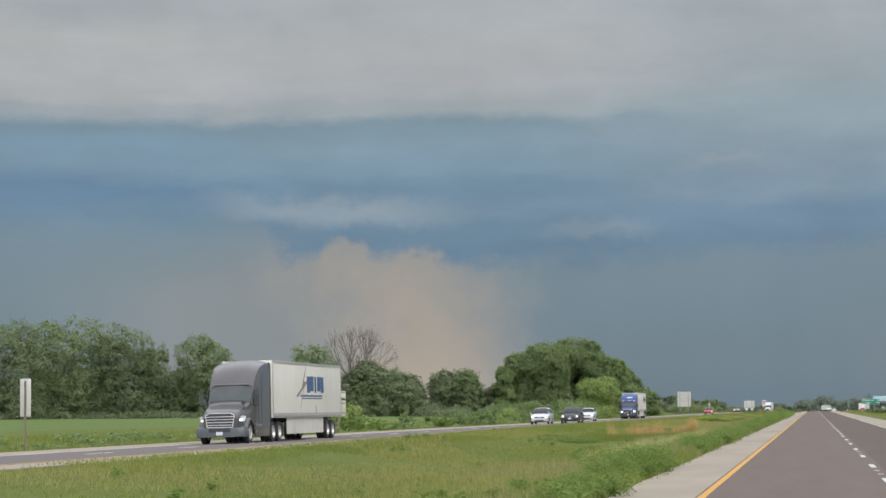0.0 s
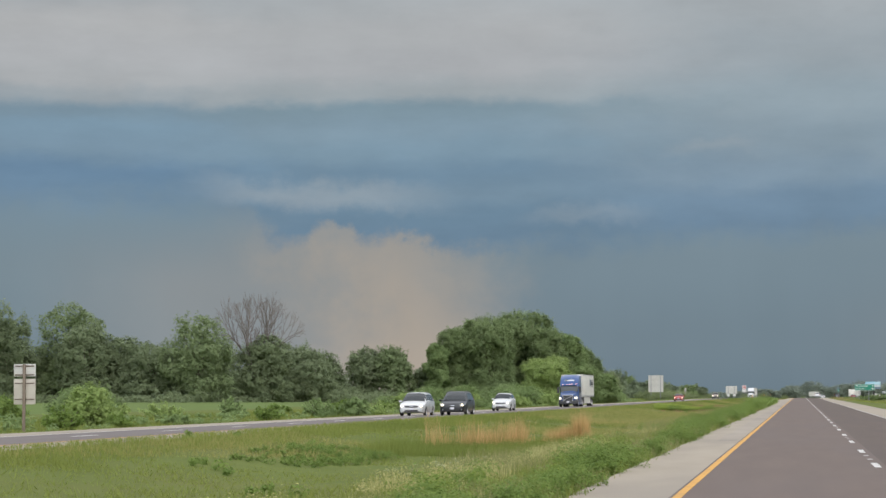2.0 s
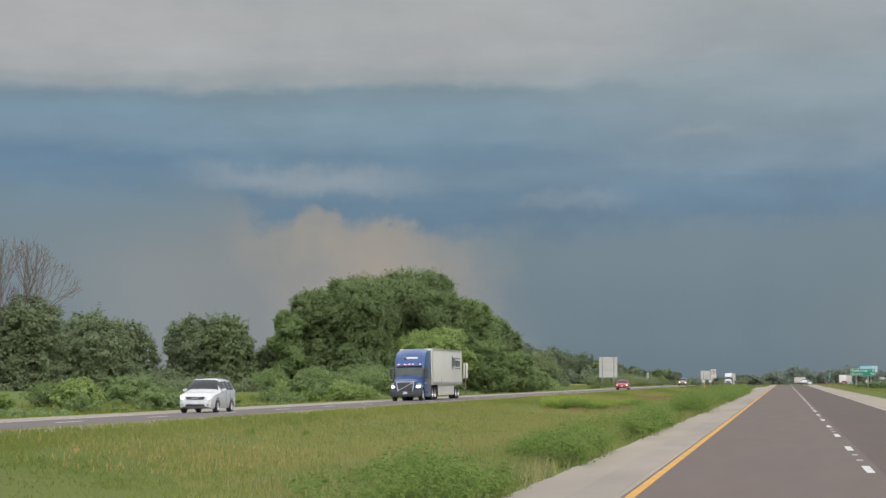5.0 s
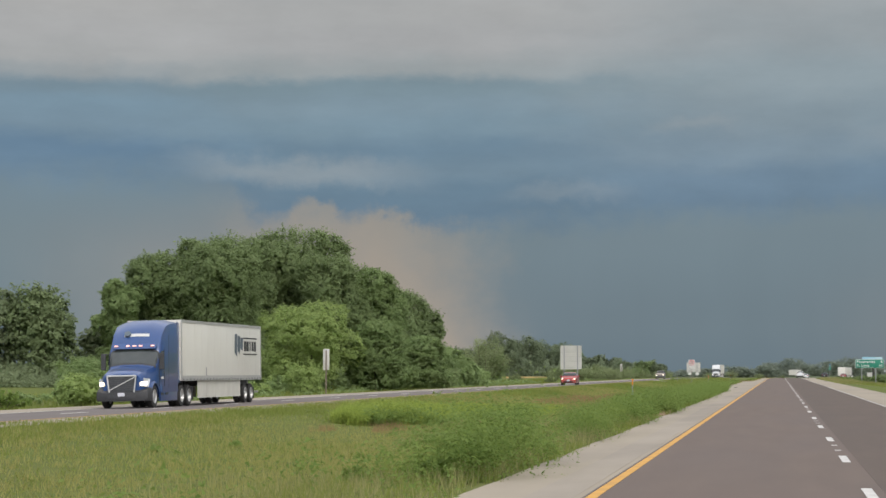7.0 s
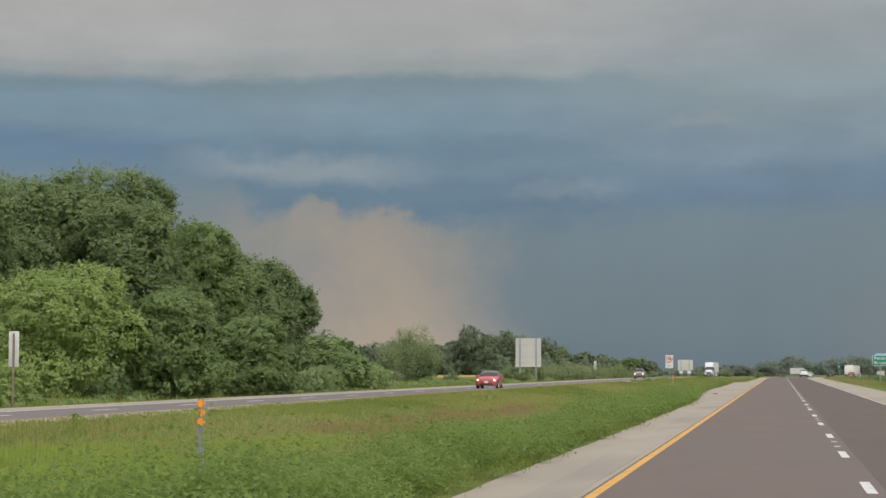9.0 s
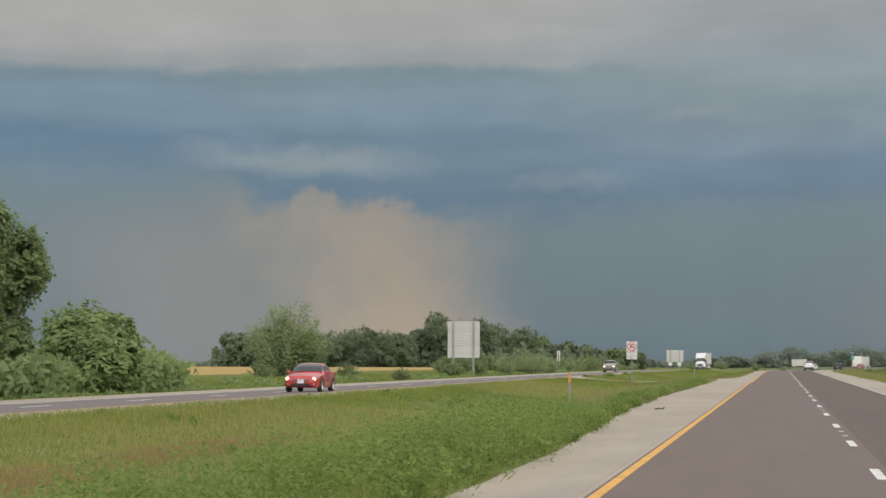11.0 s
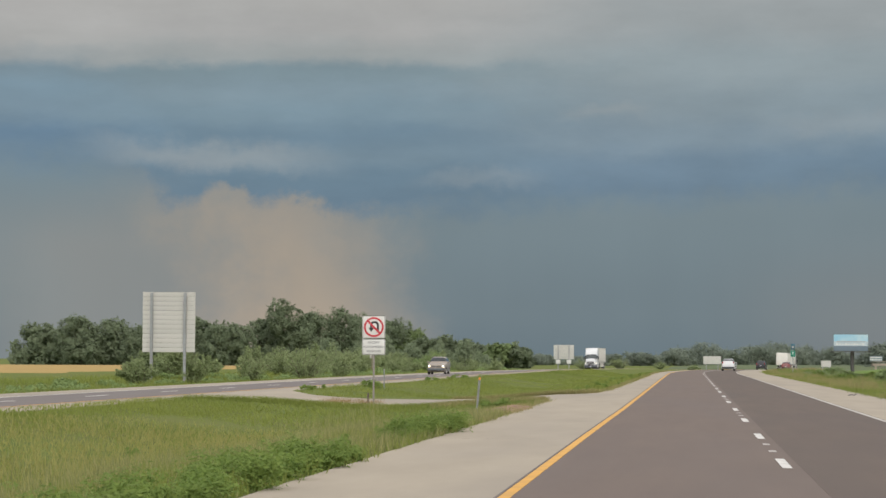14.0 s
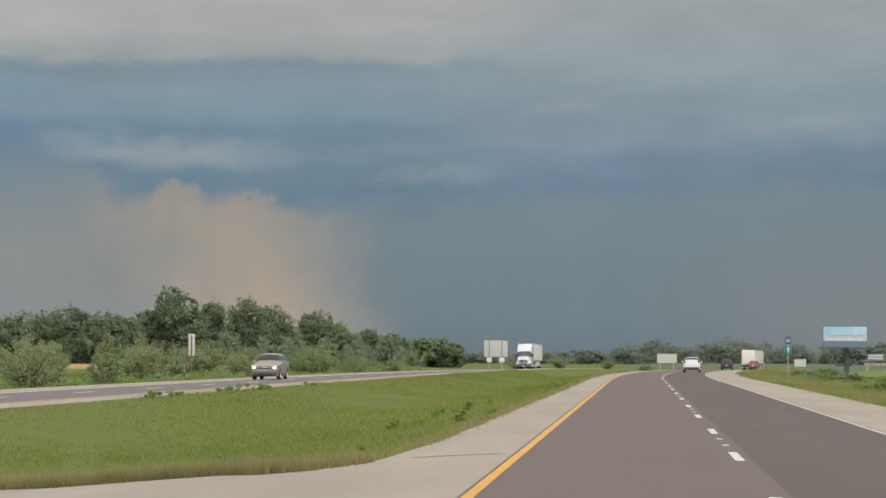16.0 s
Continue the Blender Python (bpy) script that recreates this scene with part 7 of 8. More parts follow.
def trailer(base, y0, length=16.15, logo="swoosh"):
    z0, z1, w = 1.20, 4.06, 1.29
    box_part("trailer_box", (0, y0 + length / 2, (z0 + z1) / 2), (2 * w, length, z1 - z0), 0.05, M_TRAILER, base)
    for s in (-1, 1):
        bm = bmesh.new()
        box(bm, (s * (w + 0.012), y0 + length / 2, z0 + 0.11), (0.035, length, 0.24), 0.005)
        part("bottom_rail", bm, M_RAIL, base)
        bm = bmesh.new()
        for i in range(26):
            box(bm, (s * (w + 0.034), y0 + 0.3 + i * (length - 0.6) / 25, z0 + 0.055), (0.012, 0.16, 0.055))
        tagged(part("notched_rail", bm, M_PLASTIC, base), kind="stuff")
        bm = bmesh.new()
        box(bm, (s * (w + 0.010), y0 + length / 2, z1 - 0.06), (0.03, length, 0.13), 0.005)
        part("top_rail", bm, M_RAIL, base)
        for y in (y0 + 0.06, y0 + length - 0.05):
            box_part("corner_post", (s * (w + 0.011), y, (z0 + z1) / 2), (0.032, 0.11, z1 - z0), 0.005, M_RAIL, base)
        bm = bmesh.new()
        for i in range(1, 13):
            box(bm, (s * (w + 0.002), y0 + i * length / 13, (z0 + z1) / 2 + 0.05), (0.006, 0.018, z1 - z0 - 0.4))
        part("panel_joint", bm, M_TRAILER, base)
        bm = bmesh.new()
        for i in range(5):
            box(bm, (s * (w - 0.10), y0 + 4.1 + i * 1.72, 0.77), (0.02, 1.70, 0.84), 0.005)
        part("side_skirt", bm, M_SKIRT, base)
        bm = bmesh.new()
        tube(bm, (s * 0.7, y0 + 2.75, 1.2), (s * 0.7, y0 + 2.75, 0.32), 0.075, 12)
        box(bm, (s * 0.7, y0 + 2.75, 0.28), (0.28, 0.28, 0.05))
        part("landing_leg", bm, M_PLASTIC, base)
        bm = bmesh.new()
        box(bm, (s * 0.93, y0 + length - 1.36, 0.52), (0.55, 0.015, 0.6))
        part("mud_flap", bm, M_PLASTIC, base)
    bm = bmesh.new()
    for s in (-1, 1):
        box(bm, (s * 0.45, y0 + length / 2 + 0.4, 1.06), (0.12, length - 1.0, 0.26))
    box(bm, (0, y0 + length - 2.4, 0.82), (2.0, 2.9, 0.16))
    for y in (y0 + length - 3.25, y0 + length - 1.95):
        tube(bm, (-1.0, y, 0.52), (1.0, y, 0.52), 0.08, 10)
    box(bm, (0, y0 + 1.3, 1.1), (1.1, 1.6, 0.18))
    part("chassis", bm, M_PLASTIC, base)
    bm = bmesh.new()
    box(bm, (0, y0 + length + 0.02, 0.55), (2.2, 0.1, 0.1), 0.01)
    for s in (-0.5, 0.5):
        box(bm, (s, y0 + length, 0.85), (0.1, 0.08, 0.6))
    part("rear_guard", bm, M_RAIL, base)
    for s in (-1, 1):
        for y in (y0 + length - 3.25, y0 + length - 1.95):
            wheel(base, s * 1.08, y, 0.50, 0.26, s, True)
            wheel(base, s * 0.76, y, 0.50, 0.26, s, True)
    s = 1
    x = w + 0.008
    if logo == "swoosh":
        c, z = y0 + 8.0, 2.92
        bm = bmesh.new()
        for i, ww in enumerate((0.74, 0.76, 0.40, 0.72, 0.74)):
            box(bm, (x, c + i * 0.82, z + 0.05 * (i % 2)), (0.012, ww, 0.86 - 0.07 * (i % 2)), 0.004)
        part("emblem_blocks", bm, M_LOGOBLUE, base, "dark blue emblem blocks")
        bm = bmesh.new()
        box(bm, (x, c + 0.7, z - 0.60), (0.012, 5.2, 0.09), 0.0)
        box(bm, (x, c + 0.9, z - 0.74), (0.012, 4.8, 0.05), 0.0)
        part("emblem_stripes", bm, M_LOGOBLUE, base)
        bm = bmesh.new()
        plate(bm, [(x, c - 0.5, z + 1.05), (x, c - 1.5, z - 0.1), (x, c - 1.05, z - 0.1), (x, c - 2.1, z - 1.25), (x, c - 0.75, z + 0.15), (x, c - 1.1, z + 0.15)], 0.010, (1, 0, 0))
        plate(bm, [(x, c - 0.2, z + 0.3), (x, c - 2.9, z - 0.62), (x, c - 2.6, z - 0.68), (x, c - 0.3, z + 0.12)], 0.014, (1, 0, 0))
        part("emblem_swoosh", bm, M_LOGOBROWN, base, "brown swoosh shape")
    elif logo == "shield":
        c, z = y0 + 10.4, 2.95
        bm = bmesh.new()
        for i in range(3):
            plate(bm, [(x, c + 0.62 * i, z + 0.62 - 0.09 * i), (x, c + 0.5 + 0.62 * i, z + 0.60 - 0.09 * i), (x, c + 0.42 + 0.62 * i, z - 0.55 + 0.16 * i), (x, c - 0.05 + 0.62 * i, z - 0.35 + 0.1 * i)], 0.012, (1, 0, 0))
        part("emblem_shield", bm, M_LOGOSKY, base, "light blue shield bars")
        bm = bmesh.new()
        for i, ww in enumerate((0.42, 0.5, 0.2, 0.4, 0.42)):
            box(bm, (x, c + 2.2 + i * 0.56, z), (0.012, ww, 0.52), 0.004)
        box(bm, (x, c + 3.3, z + 0.42), (0.010, 3.0, 0.07))
        box(bm, (x, c + 3.3, z - 0.42), (0.010, 3.0, 0.07))
        part("emblem_blocks", bm, M_SIGNBLACK, base, "black emblem blocks")
    box_part("unit_placard", (x, y0 + 4.6 if logo == "shield" else y0 + 9.7, 1.62), (0.01, 0.16, 0.42), 0.0, M_SIGNGREY, base)


def semi_truck(x, y, col, cab, logo, label, z=None, turn=0.0):
    base = new("semi_truck")
    base.matrix_basis = pose(x, y, fall(y) + rise(y) - 0.035 if z is None else z, 0, -1.1, turn)
    (cab_grey if cab == "grey" else cab_blue)(base, col)
    for s in (-1, 1):
        wheel(base, s * 1.03, 1.21, 0.51, 0.30, s)
        for yy in (5.75, 7.05):
            wheel(base, s * 1.06, yy, 0.51, 0.27, s, True)
            wheel(base, s * 0.74, yy, 0.51, 0.27, s, True)
    bm = bmesh.new()
    for s in (-1, 1):
        box(bm, (s * 0.42, 4.2, 0.85), (0.1, 7.4, 0.28))
    box(bm, (0, 5.0, 1.02), (1.0, 1.3, 0.1))
    tube(bm, (0, 6.4, 1.0), (0, 6.4, 1.16), 0.45, 16)
    for yy in (1.21, 5.75, 7.05):
        tube(bm, (-0.95, yy, 0.52), (0.95, yy, 0.52), 0.09, 10)
    part("tractor_frame", bm, M_PLASTIC, base)
    for s in (-1, 1):
        bm = bmesh.new()
        box(bm, (s * 0.9, 7.75, 0.6), (0.6, 0.015, 0.65))
        part("mud_flap", bm, M_PLASTIC, base)
    trailer(base, 5.35, logo=logo)
    return tagged(base, label, "semi truck")


def car(x, y, col, kind, label, towards=True, z=None, turn=0.0, lit=True):
    """A passenger car. kind: van, suv, boxy, sedan or crossover; its nose is at local y = 0 and faces -y."""
    base = new("car")
    gz = fall(y) + (rise(y) - 0.02 + 0.02 * (x - opp(y)) if towards else 0) if z is None else z
    base.matrix_basis = pose(x, y, gz, 0, 0, turn if towards else 180 + turn)
    L, W, H, hood, cowl, roof0, roof1, tail, belt = {
        "van": (5.10, 0.99, 1.78, 0.98, 1.05, 2.05, 4.65, 5.06, 1.05), "suv": (4.75, 0.93, 1.74, 1.02, 1.45, 2.1, 4.3, 4.70, 1.10),
        "sedan": (4.65, 0.90, 1.46, 0.90, 1.45, 2.25, 3.35, 4.1, 0.95), "boxy": (4.70, 0.90, 1.72, 1.06, 1.50, 2.02, 4.42, 4.64, 1.12), "crossover": (4.65, 0.93, 1.68, 1.02, 1.35, 2.1, 3.95, 4.55, 1.08)}[kind]
    low, top = 0.24, H

    def sec(yy, w, zb, zm, zt, wt):
        return (yy, [(w * 0.93, zb), (w * 0.99, zb + 0.14), (w, zb + 0.38), (w * 0.985, zm), (wt, zt - 0.07 if zt > zm + 0.1 else zm + (zt - zm) * 0.5), (wt * 0.82, zt), (0, zt + 0.015)])
    rw = W * 0.72
    st = [sec(0.0, W * 0.72, 0.34, 0.62, 0.70, W * 0.60), sec(0.10, W * 0.88, 0.27, 0.74, 0.82, W * 0.70), sec(0.45, W * 0.96, low, hood - 0.1, hood - 0.03, W * 0.80), sec(cowl, W, low, belt - 0.06, hood + 0.06, W * 0.84),
          sec((cowl + roof0) / 2, W, low, belt, (hood + top) / 2 + 0.1, W * 0.78), sec(roof0, W, low, belt, top - 0.03, rw), sec((roof0 + roof1) / 2, W, low, belt, top, rw), sec(roof1, W, low, belt + 0.02, top - 0.05, rw * 0.98)]
    if kind == "boxy":
        st[0], st[1] = sec(0.0, W * 0.90, 0.36, 0.84, 0.92, W * 0.78), sec(0.10, W * 0.95, 0.28, 0.92, 1.0, W * 0.82)
    if kind == "sedan":
        st += [sec(tail, W * 0.97, low, belt + 0.04, belt + 0.14, W * 0.78), sec(L - 0.06, W * 0.90, 0.32, belt, belt + 0.08, W * 0.74), sec(L, W * 0.82, 0.36, belt - 0.15, belt - 0.05, W * 0.66)]
    else:
        st += [sec(tail - 0.05, W * 0.98, low + 0.02, belt + 0.02, belt + 0.28, W * 0.80), sec(tail, W * 0.95, 0.32, belt - 0.02, belt + 0.10, W * 0.80), sec(L, W * 0.88, 0.36, belt - 0.2, belt - 0.06, W * 0.7)]
    part("body", loft(st), col, base, smooth=True)
    part("windscreen", patch(st, cowl + 0.10, roof0 - 0.07, 3.35, ny=7), M_CARGLASS, base, smooth=True)
    if kind == "sedan":
        part("rear_window", patch(st, roof1 + 0.08, tail - 0.08, 3.4, ny=5), M_CARGLASS, base, smooth=True)
    else:
        part("rear_window", patch(st, roof1 + 0.05, tail - 0.10, 3.4, ny=5), M_CARGLASS, base, smooth=True)
    for s in (-1, 1):
        ends = np.linspace(cowl + 0.42, roof1 - 0.08, 4)
        for i in range(3):
            a, b = ends[i] + 0.04, ends[i + 1] - 0.04
            part("side_window", patch(st, a, b, 3.1, 3.88, 0.01 * s, ny=4, nx=4), M_CARGLASS, base)
        bm = bmesh.new()
        for yy in ends[1:3]:
            box(bm, (s * (W + 0.001), yy, (low + belt) / 2 + 0.1), (0.008, 0.012, belt - low - 0.2))
        part("door_seam", bm, M_PLASTIC, base)
        bm = bmesh.new()
        for yy in ends[1:3]:
            box(bm, (s * (W + 0.008), yy - 0.18, belt - 0.12), (0.03, 0.17, 0.035), 0.006)
        part("door_handle", bm, col, base)
        bm = bmesh.new()
        box(bm, (s * (W + 0.10), cowl + 0.42, belt + 0.06), (0.22, 0.12, 0.15), 0.035)
        part("mirror", bm, col, base, smooth=True)
        bm = bmesh.new()
        nose = 0.0
        if kind == "boxy":
            nose = -0.09
            plate(bm, [(s * W * 0.56, -0.01, hood - 0.34), (s * W * 0.93, 0.03, hood - 0.34), (s * W * 0.93, 0.03, hood - 0.18), (s * W * 0.56, -0.01, hood - 0.18)], 0.05, (0, -1, 0))
        else:
            plate(bm, [(s * W * 0.52, 0.05, hood - 0.30), (s * W * 0.86, 0.17, hood - 0.28), (s * W * 0.97, 0.42, hood - 0.14), (s * W * 0.80, 0.30, hood - 0.14), (s * W * 0.54, 0.10, hood - 0.19)], 0.05, (0.2 * s, -0.95, 0.1))
        part("headlight", bm, M_LENS, base)
        if lit:
            bm = bmesh.new()
            tube(bm, (s * W * 0.74, 0.14, hood - 0.22 + nose * 0.4), (s * W * 0.755, 0.03 + nose * 1.2, hood - 0.22 + nose * 0.4), 0.085, 14)
            part("headlight_glow", bm, M_HEADLAMP, base)
        bm = bmesh.new()
        if kind == "sedan":
            box(bm, (s * W * 0.70, L - 0.03, belt - 0.07), (W * 0.42, 0.14, 0.17), 0.03)
        else:
            box(bm, (s * W * 0.80, tail - 0.02, belt + 0.02), (0.16, 0.14, 0.38), 0.03)
        part("tail_light", bm, M_TAIL, base)
        for yc in (0.95, L - 1.02):
            bm = bmesh.new()
            prev = None
            for i in range(9):
                a = math.pi * i / 8
                yy, zz = yc - math.cos(a) * 0.39, 0.34 + math.sin(a) * 0.39
                ring = [bm.verts.new(q) for q in ((s * (W + 0.004), yy, zz), (s * (W + 0.004), yc + (yy - yc) * 1.1, 0.34 + (zz - 0.34) * 1.1), (s * (W - 0.12), yy, zz))]
                if i:
                    bm.faces.new((prev[0], prev[1], ring[1], ring[0]))
                    bm.faces.new((prev[0], ring[0], ring[2], prev[2]))
                prev = ring
            part("wheel_arch", bm, M_PLASTIC, base)
        for yc in (0.95, L - 1.02):
            wheel(base, s * (W - 0.10), yc, 0.34, 0.22, s)
        if kind in ("suv", "van", "crossover", "boxy"):
            bm = bmesh.new()
            tube(bm, (s * rw * 0.92, roof0 + 0.2, top + 0.02), (s * rw * 0.92, roof1 - 0.2, top + 0.02), 0.02, 8)
            part("roof_rail", bm, M_PLASTIC, base)
    bm = bmesh.new()
    plate(bm, [(-W * 0.48, 0.0, hood - 0.33), (W * 0.48, 0.0, hood - 0.33), (W * 0.54, 0.06, hood - 0.19), (-W * 0.54, 0.06, hood - 0.19)], 0.03, (0, -1, 0.1))
    grille = part("grille", bm, M_PLASTIC, base)
    box_part("grille_bar", (0, -0.035, hood - 0.26), (W * 0.34, 0.015, 0.035), 0.003, M_CHROME, grille)
    bm = bmesh.new()
    plate(bm, [(-W * 0.56, 0.02, 0.34), (W * 0.56, 0.02, 0.34), (W * 0.48, 0.0, 0.46), (-W * 0.48, 0.0, 0.46)], 0.03, (0, -1, 0))
    part("lower_intake", bm, M_PLASTIC, base)
    for s in (-1, 1):
        bm = bmesh.new()
        tube(bm, (s * W * 0.70, 0.16, 0.42), (s * W * 0.70, 0.0, 0.42), 0.055, 12)
        part("fog_lamp", bm, M_LENS, base)
    bm = bmesh.new()
    tube(bm, (-W * 0.55, cowl + 0.05, hood + 0.075), (W * 0.1, cowl + 0.13, hood + 0.11), 0.012, 6)
    tube(bm, (W * 0.02, cowl + 0.05, hood + 0.085), (W * 0.6, cowl + 0.13, hood + 0.10), 0.012, 6)
    part("wiper", bm, M_PLASTIC, base)
    if kind == "boxy":
        bumper = box_part("front_bumper", (0, 0.02, 0.50), (W * 1.86, 0.16, 0.20), 0.04, M_BUMPERGREY, base, "dark grey plastic bumper")
        for s in (-1, 1):
            box_part("side_cladding", (s * (W + 0.004), L / 2, 0.42), (0.02, L - 2.9, 0.16), 0.005, M_BUMPERGREY, base)
    box_part("number_plate", (0, -0.03, 0.53), (0.31, 0.02, 0.15), 0.003, M_PLATE, base)
    box_part("rear_bumper", (0, L - 0.01, 0.46), (W * 1.8, 0.14, 0.24), 0.04, M_PLASTIC if kind != "sedan" else col, base)
    box_part("rear_plate", (0, L + 0.02 if kind == "sedan" else L + 0.01, 0.78), (0.31, 0.02, 0.15), 0.003, M_PLATE, base)
    return tagged(base, label, "car")


semi_truck(-27.55, 102.2, P_GREY, "grey", "swoosh", "dark grey semi truck hauling a white box trailer")
semi_truck(-28.42, 347.6, P_BLUE, "blue", "shield", "bright blue semi truck hauling a white box trailer")
semi_truck(-18.5, 930.0, P_WHITE, "grey", "none", "white semi truck hauling a plain white box trailer", turn=-2.2)
car(-28.81, 236.8, P_WHITE, "van", "white minivan with its headlights on")
car(-25.16, 233.4, P_BLACK, "van", "black minivan with its headlights on")
car(-28.9, 288.0, P_WHITE, "suv", "white sport utility vehicle with headlights on")
car(-23.1, 503.0, P_RED, "sedan", "red sedan with bright headlights on")
car(-24.04, 716.4, P_SILVER, "boxy", "champagne silver older sport utility vehicle with headlights on")
car(6.0, 822.0, P_WHITE, "crossover", "white crossover driving away on the bend", False, turn=-2.5, lit=False)
car(14.7, 944.0, P_BLACK, "suv", "black sport utility vehicle far ahead on the bend", False, turn=-6, lit=False)
car(22.2, 1003.0, P_MAROON, "suv", "maroon sport utility vehicle far ahead on the bend", False, turn=-8, lit=False)
car(9.2, 962.0, P_WHITE, "sedan", "white sedan far ahead in the passing lane", False, turn=-6, lit=False)
far_truck = semi_truck(25.0, 1042.0, P_WHITE, "blue", "none", "white box trailer truck far ahead on the bend", z=fall(1030) - 0.04, turn=171)


# ---- small roadside details ----
M_RUBBER = material("torn_rubber", (0.030, 0.029, 0.028), (0.045, 0.043, 0.041), 0.85, scale=8, bump=0.4, bump_scale=30)
M_CRACK = material("crack_fill", (0.085, 0.072, 0.064), (0.12, 0.10, 0.088), 0.9, scale=5)


def tyre_scrap(x, y, z, length, turn):
    """A curled strip torn from a tyre tread."""
    rnd = random.Random(int(y))
    bm = bmesh.new()
    rows = []
    for i in range(15):
        k = i / 14
        w = 0.10 * (0.5 + math.sin(math.pi * min(1, k * 1.1)) * 0.6) * rnd.uniform(0.8, 1.1)
        c = Vector(((k - 0.5) * length, 0.06 * math.sin(k * 5), 0.015 + 0.07 * abs(math.sin(k * 4.2)) * k))
        rows.append([bm.verts.new(c + Vector((0, s * w, h))) for s, h in ((-1, 0.006), (0, 0.022), (1, 0.006), (1, -0.012), (-1, -0.012))])
    for a, b in zip(rows, rows[1:]):
        for j in range(5):
            bm.faces.new((a[j], a[(j + 1) % 5], b[(j + 1) % 5], b[j]))
    bm.faces.new(rows[0])
    bm.faces.new(rows[-1][::-1])
    ob = finish("tyre_scrap", bm, M_RUBBER, smooth=True)
    ob.matrix_basis = pose(x, y, z, 0, 0, turn)
    tagged(ob, "curled black scrap of tyre tread on the shoulder", "debris", "tyre scraps")


tyre_scrap(-3.62, 470.4, -0.001, 0.3, 30)
tyre_scrap(7.75, 605.4, -0.042, 0.36, 5)


def ragged(name, pts, half, z_of, mat, label, category):
    """A thin wavering band laid along a line of points."""
    bm = bmesh.new()
    rnd = random.Random(len(name))
    prev = None
    n = 24
    for i in range(n + 1):
        k = i / n * (len(pts) - 1)
        j = min(int(k), len(pts) - 2)
        p = Vector(pts[j]).lerp(Vector(pts[j + 1]), k - j)
        d = (Vector(pts[j + 1]) - Vector(pts[j])).normalized()
        s = Vector((-d.y, d.x)) * half * rnd.uniform(0.5, 1.3)
        p += Vector((-d.y, d.x)) * rnd.uniform(-1, 1) * half * 0.6
        row = [bm.verts.new((q.x, q.y, z_of(q.x, q.y))) for q in (p - s, p + s)]
        if prev:
            bm.faces.new((prev[0], row[0], row[1], prev[1]))
        prev = row
    tagged(finish(name, bm, mat), label, category, kind="structure")


def shoulder_z(x, y):
    return -0.003 - 0.017 * (x + 1.965) / (left_edge(y) + 1.965) + 0.004


ragged("shoulder_crack", ((-2.1, 611.7), (-2.7, 611.2), (-3.4, 610.2)), 0.055, shoulder_z, M_CRACK, "dark filled crack across the concrete shoulder", "crack")
ragged("shoulder_mark", ((-3.36, 615.2), (-3.1, 615.4)), 0.12, shoulder_z, M_MARK, "short worn pale mark on the concrete shoulder", "road marking")
for i, (y, k) in enumerate(((148, 0.3), (236, 0.5), (318, 0.4), (402, 0.6), (455, 0.3), (512, 0.5), (548, 0.2), (648, 0.4))):
    e = left_edge(y) + 0.2
    ragged("shoulder_joint", ((-2.1, y), ((e - 2.1) / 2, y + k * 0.3), (e, y + k)), 0.012, shoulder_z, M_CRACK, "hairline joint across the concrete shoulder", "crack")


def dirt(name, x0, x1, y0, y1, label):
    """A low mound of bare soil with a ragged outline."""
    bm = bmesh.new()
    mid = bm.verts.new(((x0 + x1) / 2, (y0 + y1) / 2, ditch((x0 + x1) / 2, (y0 + y1) / 2) + 0.13))
    rings = []
    for f, h in ((0.2, 0.12), (0.4, 0.10), (0.6, 0.08), (0.8, 0.05), (1.0, -0.02)):
        ring = []
        for i in range(40):
            a = 6.28319 * i / 40
            r = f * (1 + 0.25 * noise.noise((math.cos(a) * 2, math.sin(a) * 2, x0)))
            x, y = (x0 + x1) / 2 + math.cos(a) * r * (x1 - x0) / 2, (y0 + y1) / 2 + math.sin(a) * r * (y1 - y0) / 2
            lump = 0.07 * noise.noise((x * 3.1, y * 1.9, 4)) + 0.04 * noise.noise((x * 7, y * 6, 8))
            ring.append(bm.verts.new((x, y, (ditch(x, y) if x < left_edge(y) else -0.03) + h + (lump if f < 1 else 0))))
        rings.append(ring)
    for i in range(40):
        j = (i + 1) % 40
        bm.faces.new((mid, rings[0][i], rings[0][j]))
        for p, q in zip(rings, rings[1:]):
            bm.faces.new((p[i], q[i], q[j], p[j]))
    tagged(finish(name, bm, M_DIRT), label, "dirt", kind="structure")


dirt("dirt_patch", -4.15, -3.6, 336, 345, "bare brown soil at the shoulder edge")
dirt("dirt_patch_long", -6.45, -4.82, 567, 581, "strip of bare brown soil beside the widened shoulder")


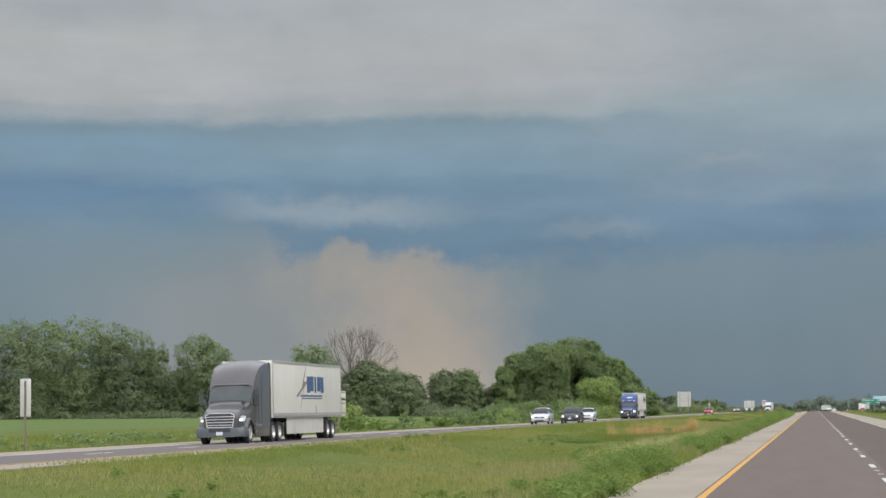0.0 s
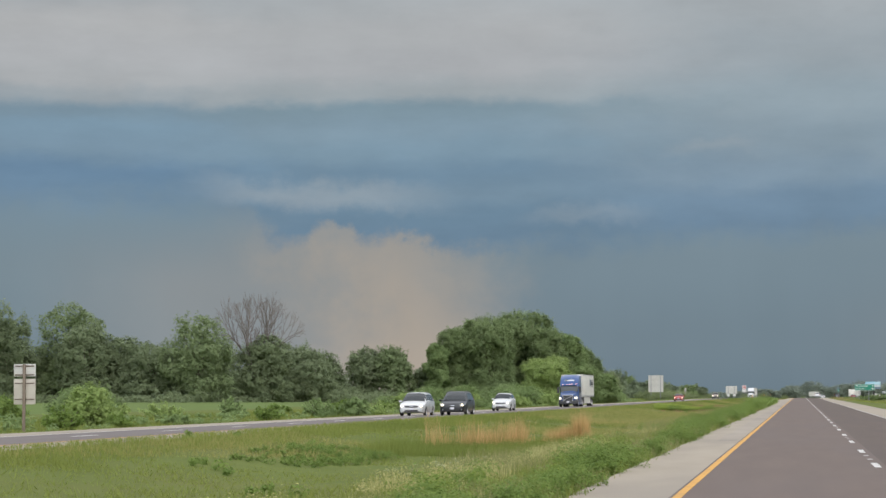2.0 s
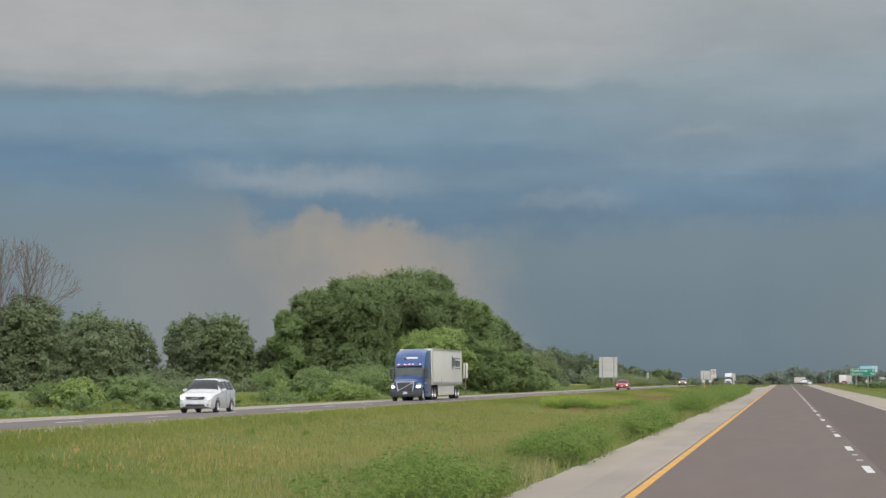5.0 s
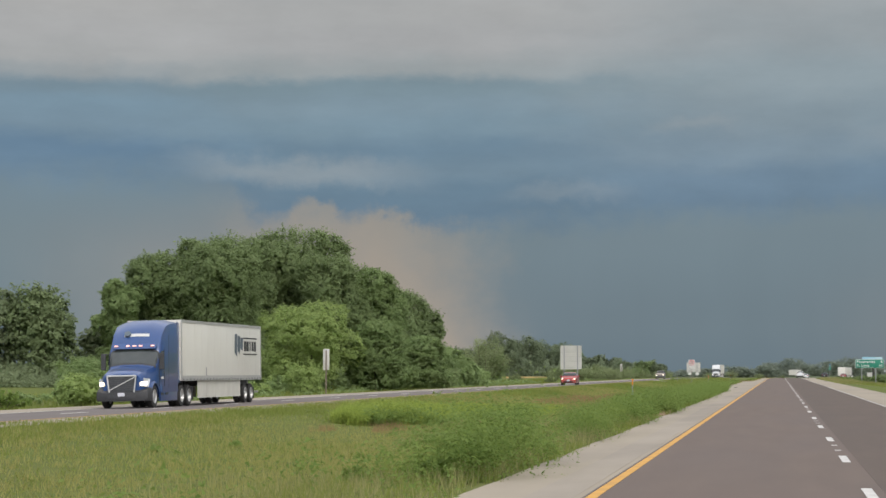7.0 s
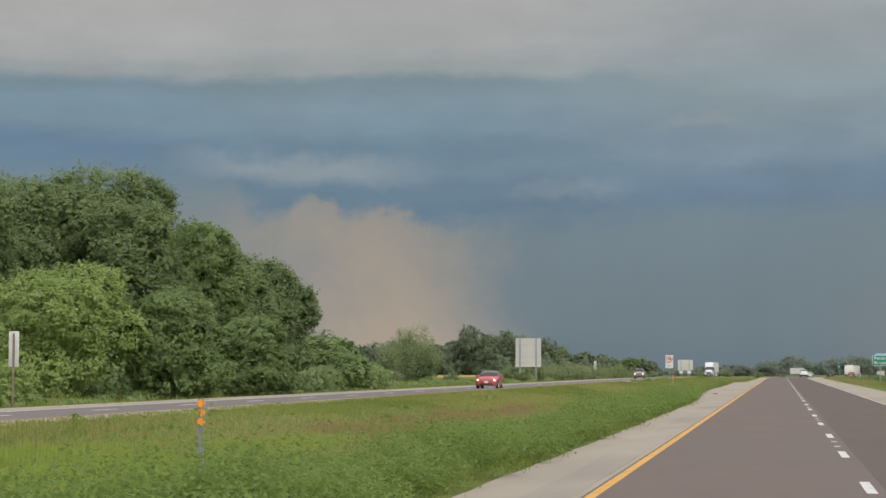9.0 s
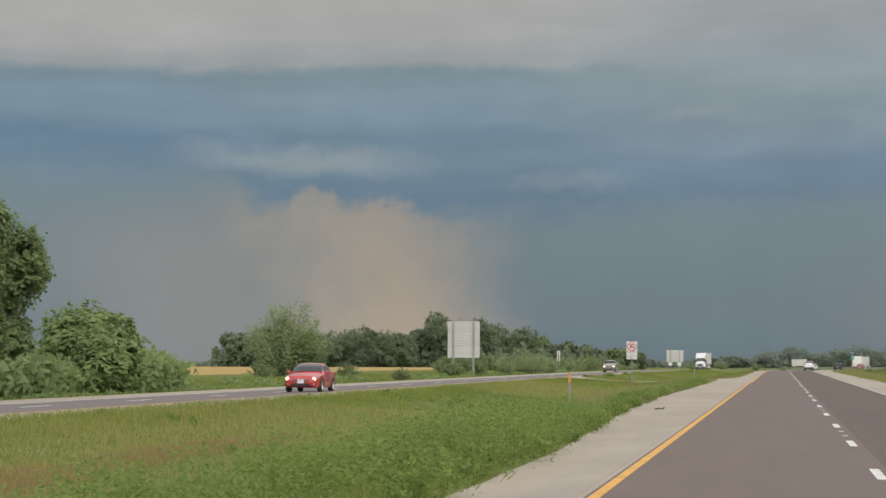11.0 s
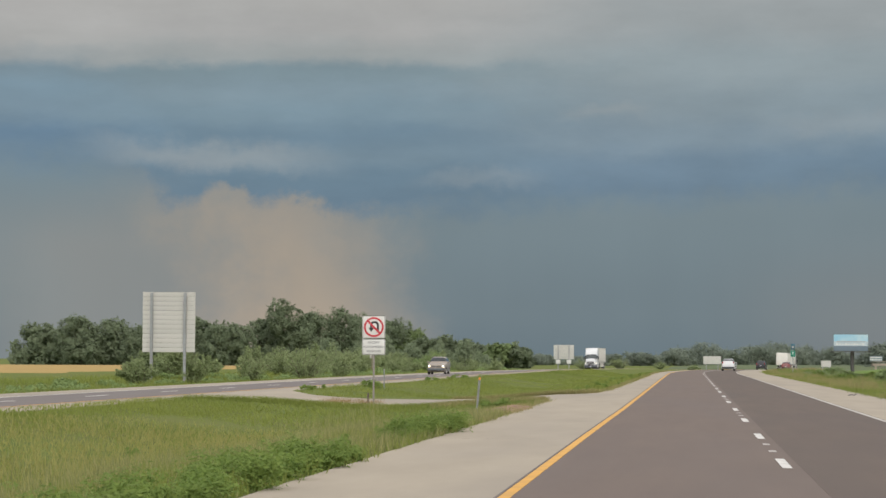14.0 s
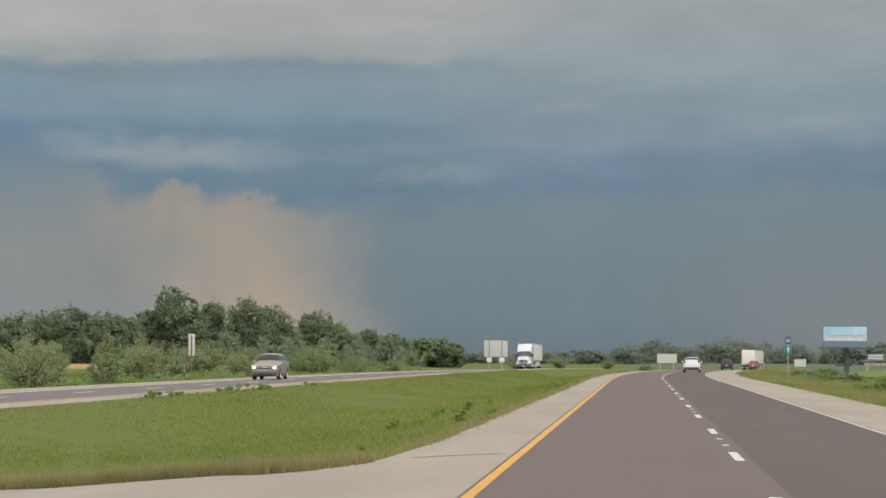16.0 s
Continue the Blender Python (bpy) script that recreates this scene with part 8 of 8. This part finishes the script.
a, r = RNG.uniform(0, 6.283, 260), RNG.uniform(0.55, 1.1, 260)
x, y = np.repeat(-5.63 + np.cos(a) * r * 0.8, 9) + RNG.normal(size=2340) * 0.06, np.repeat(574 + np.sin(a) * r * 7, 9) + RNG.normal(size=2340) * 0.10
blades("dead_grass_on_soil", x, y, 0.16 * RNG.uniform(0.4, 1.4, len(x)), 0.014 + 0.01 * RNG.random(len(x)), M_GRASS_TAN, "dead straw-coloured grass round the bare soil", 0.5)
x = RNG.uniform(-9.8, -5.0, 900)
y = np.interp(x, CROSS_X, CROSS_S) - np.abs(RNG.normal(size=900)) * 1.3 - 0.03
x, y = np.repeat(x, 11) + RNG.normal(size=9900) * 0.09, np.repeat(y, 11) - np.abs(RNG.normal(size=9900)) * 0.10
blades("dry_crossover_corner", x, y, 0.20 * RNG.uniform(0.5, 1.4, len(x)), 0.016 + 0.01 * RNG.random(len(x)), M_GRASS_TAN, "straw-coloured grass at the near corner of the crossover", 0.35)
bushes("corner_weeds", 34, 580, 592, lambda q: -7.6, lambda q: -5.7, lambda q: 0.34, M_WEED, "green weeds at the near corner of the crossover", 0.0, 4.0, 0.024, 240)
bushes("post_weeds", 8, 621.8, 623.6, lambda q: -17.2, lambda q: -16.5, lambda q: 0.40, M_WEED, "dark leafy weeds beside a thin marker post", -1.0, 3.0, 0.03, 260)
bushes("far_edge_weeds", 110, 603, 690, lambda q: opp(q) + 5.2, lambda q: opp(q) + 5.7, lambda q: 0.20, M_WEED, "low leafy weeds along the oncoming shoulder", 0.0, 7.0, 0.028, 110)


def post_stub(x, y, high):
    """A cut-off steel channel left beside a sign."""
    bm = bmesh.new()
    box(bm, (0, 0, high / 2 - 0.15), (0.07, 0.006, high + 0.3))
    for s in (-1, 1):
        box(bm, (0.036 * s, -0.02, high / 2 - 0.15), (0.006, 0.04, high + 0.3))
    ob = finish("post_stub", bm, M_POSTRUST)
    ob.matrix_basis = pose(x, y, ditch(x, y), 3, 2, 10)
    tagged(ob, "short rusty cut-off steel post beside a sign", "post")


post_stub(-12.95, 594.2, 0.55)
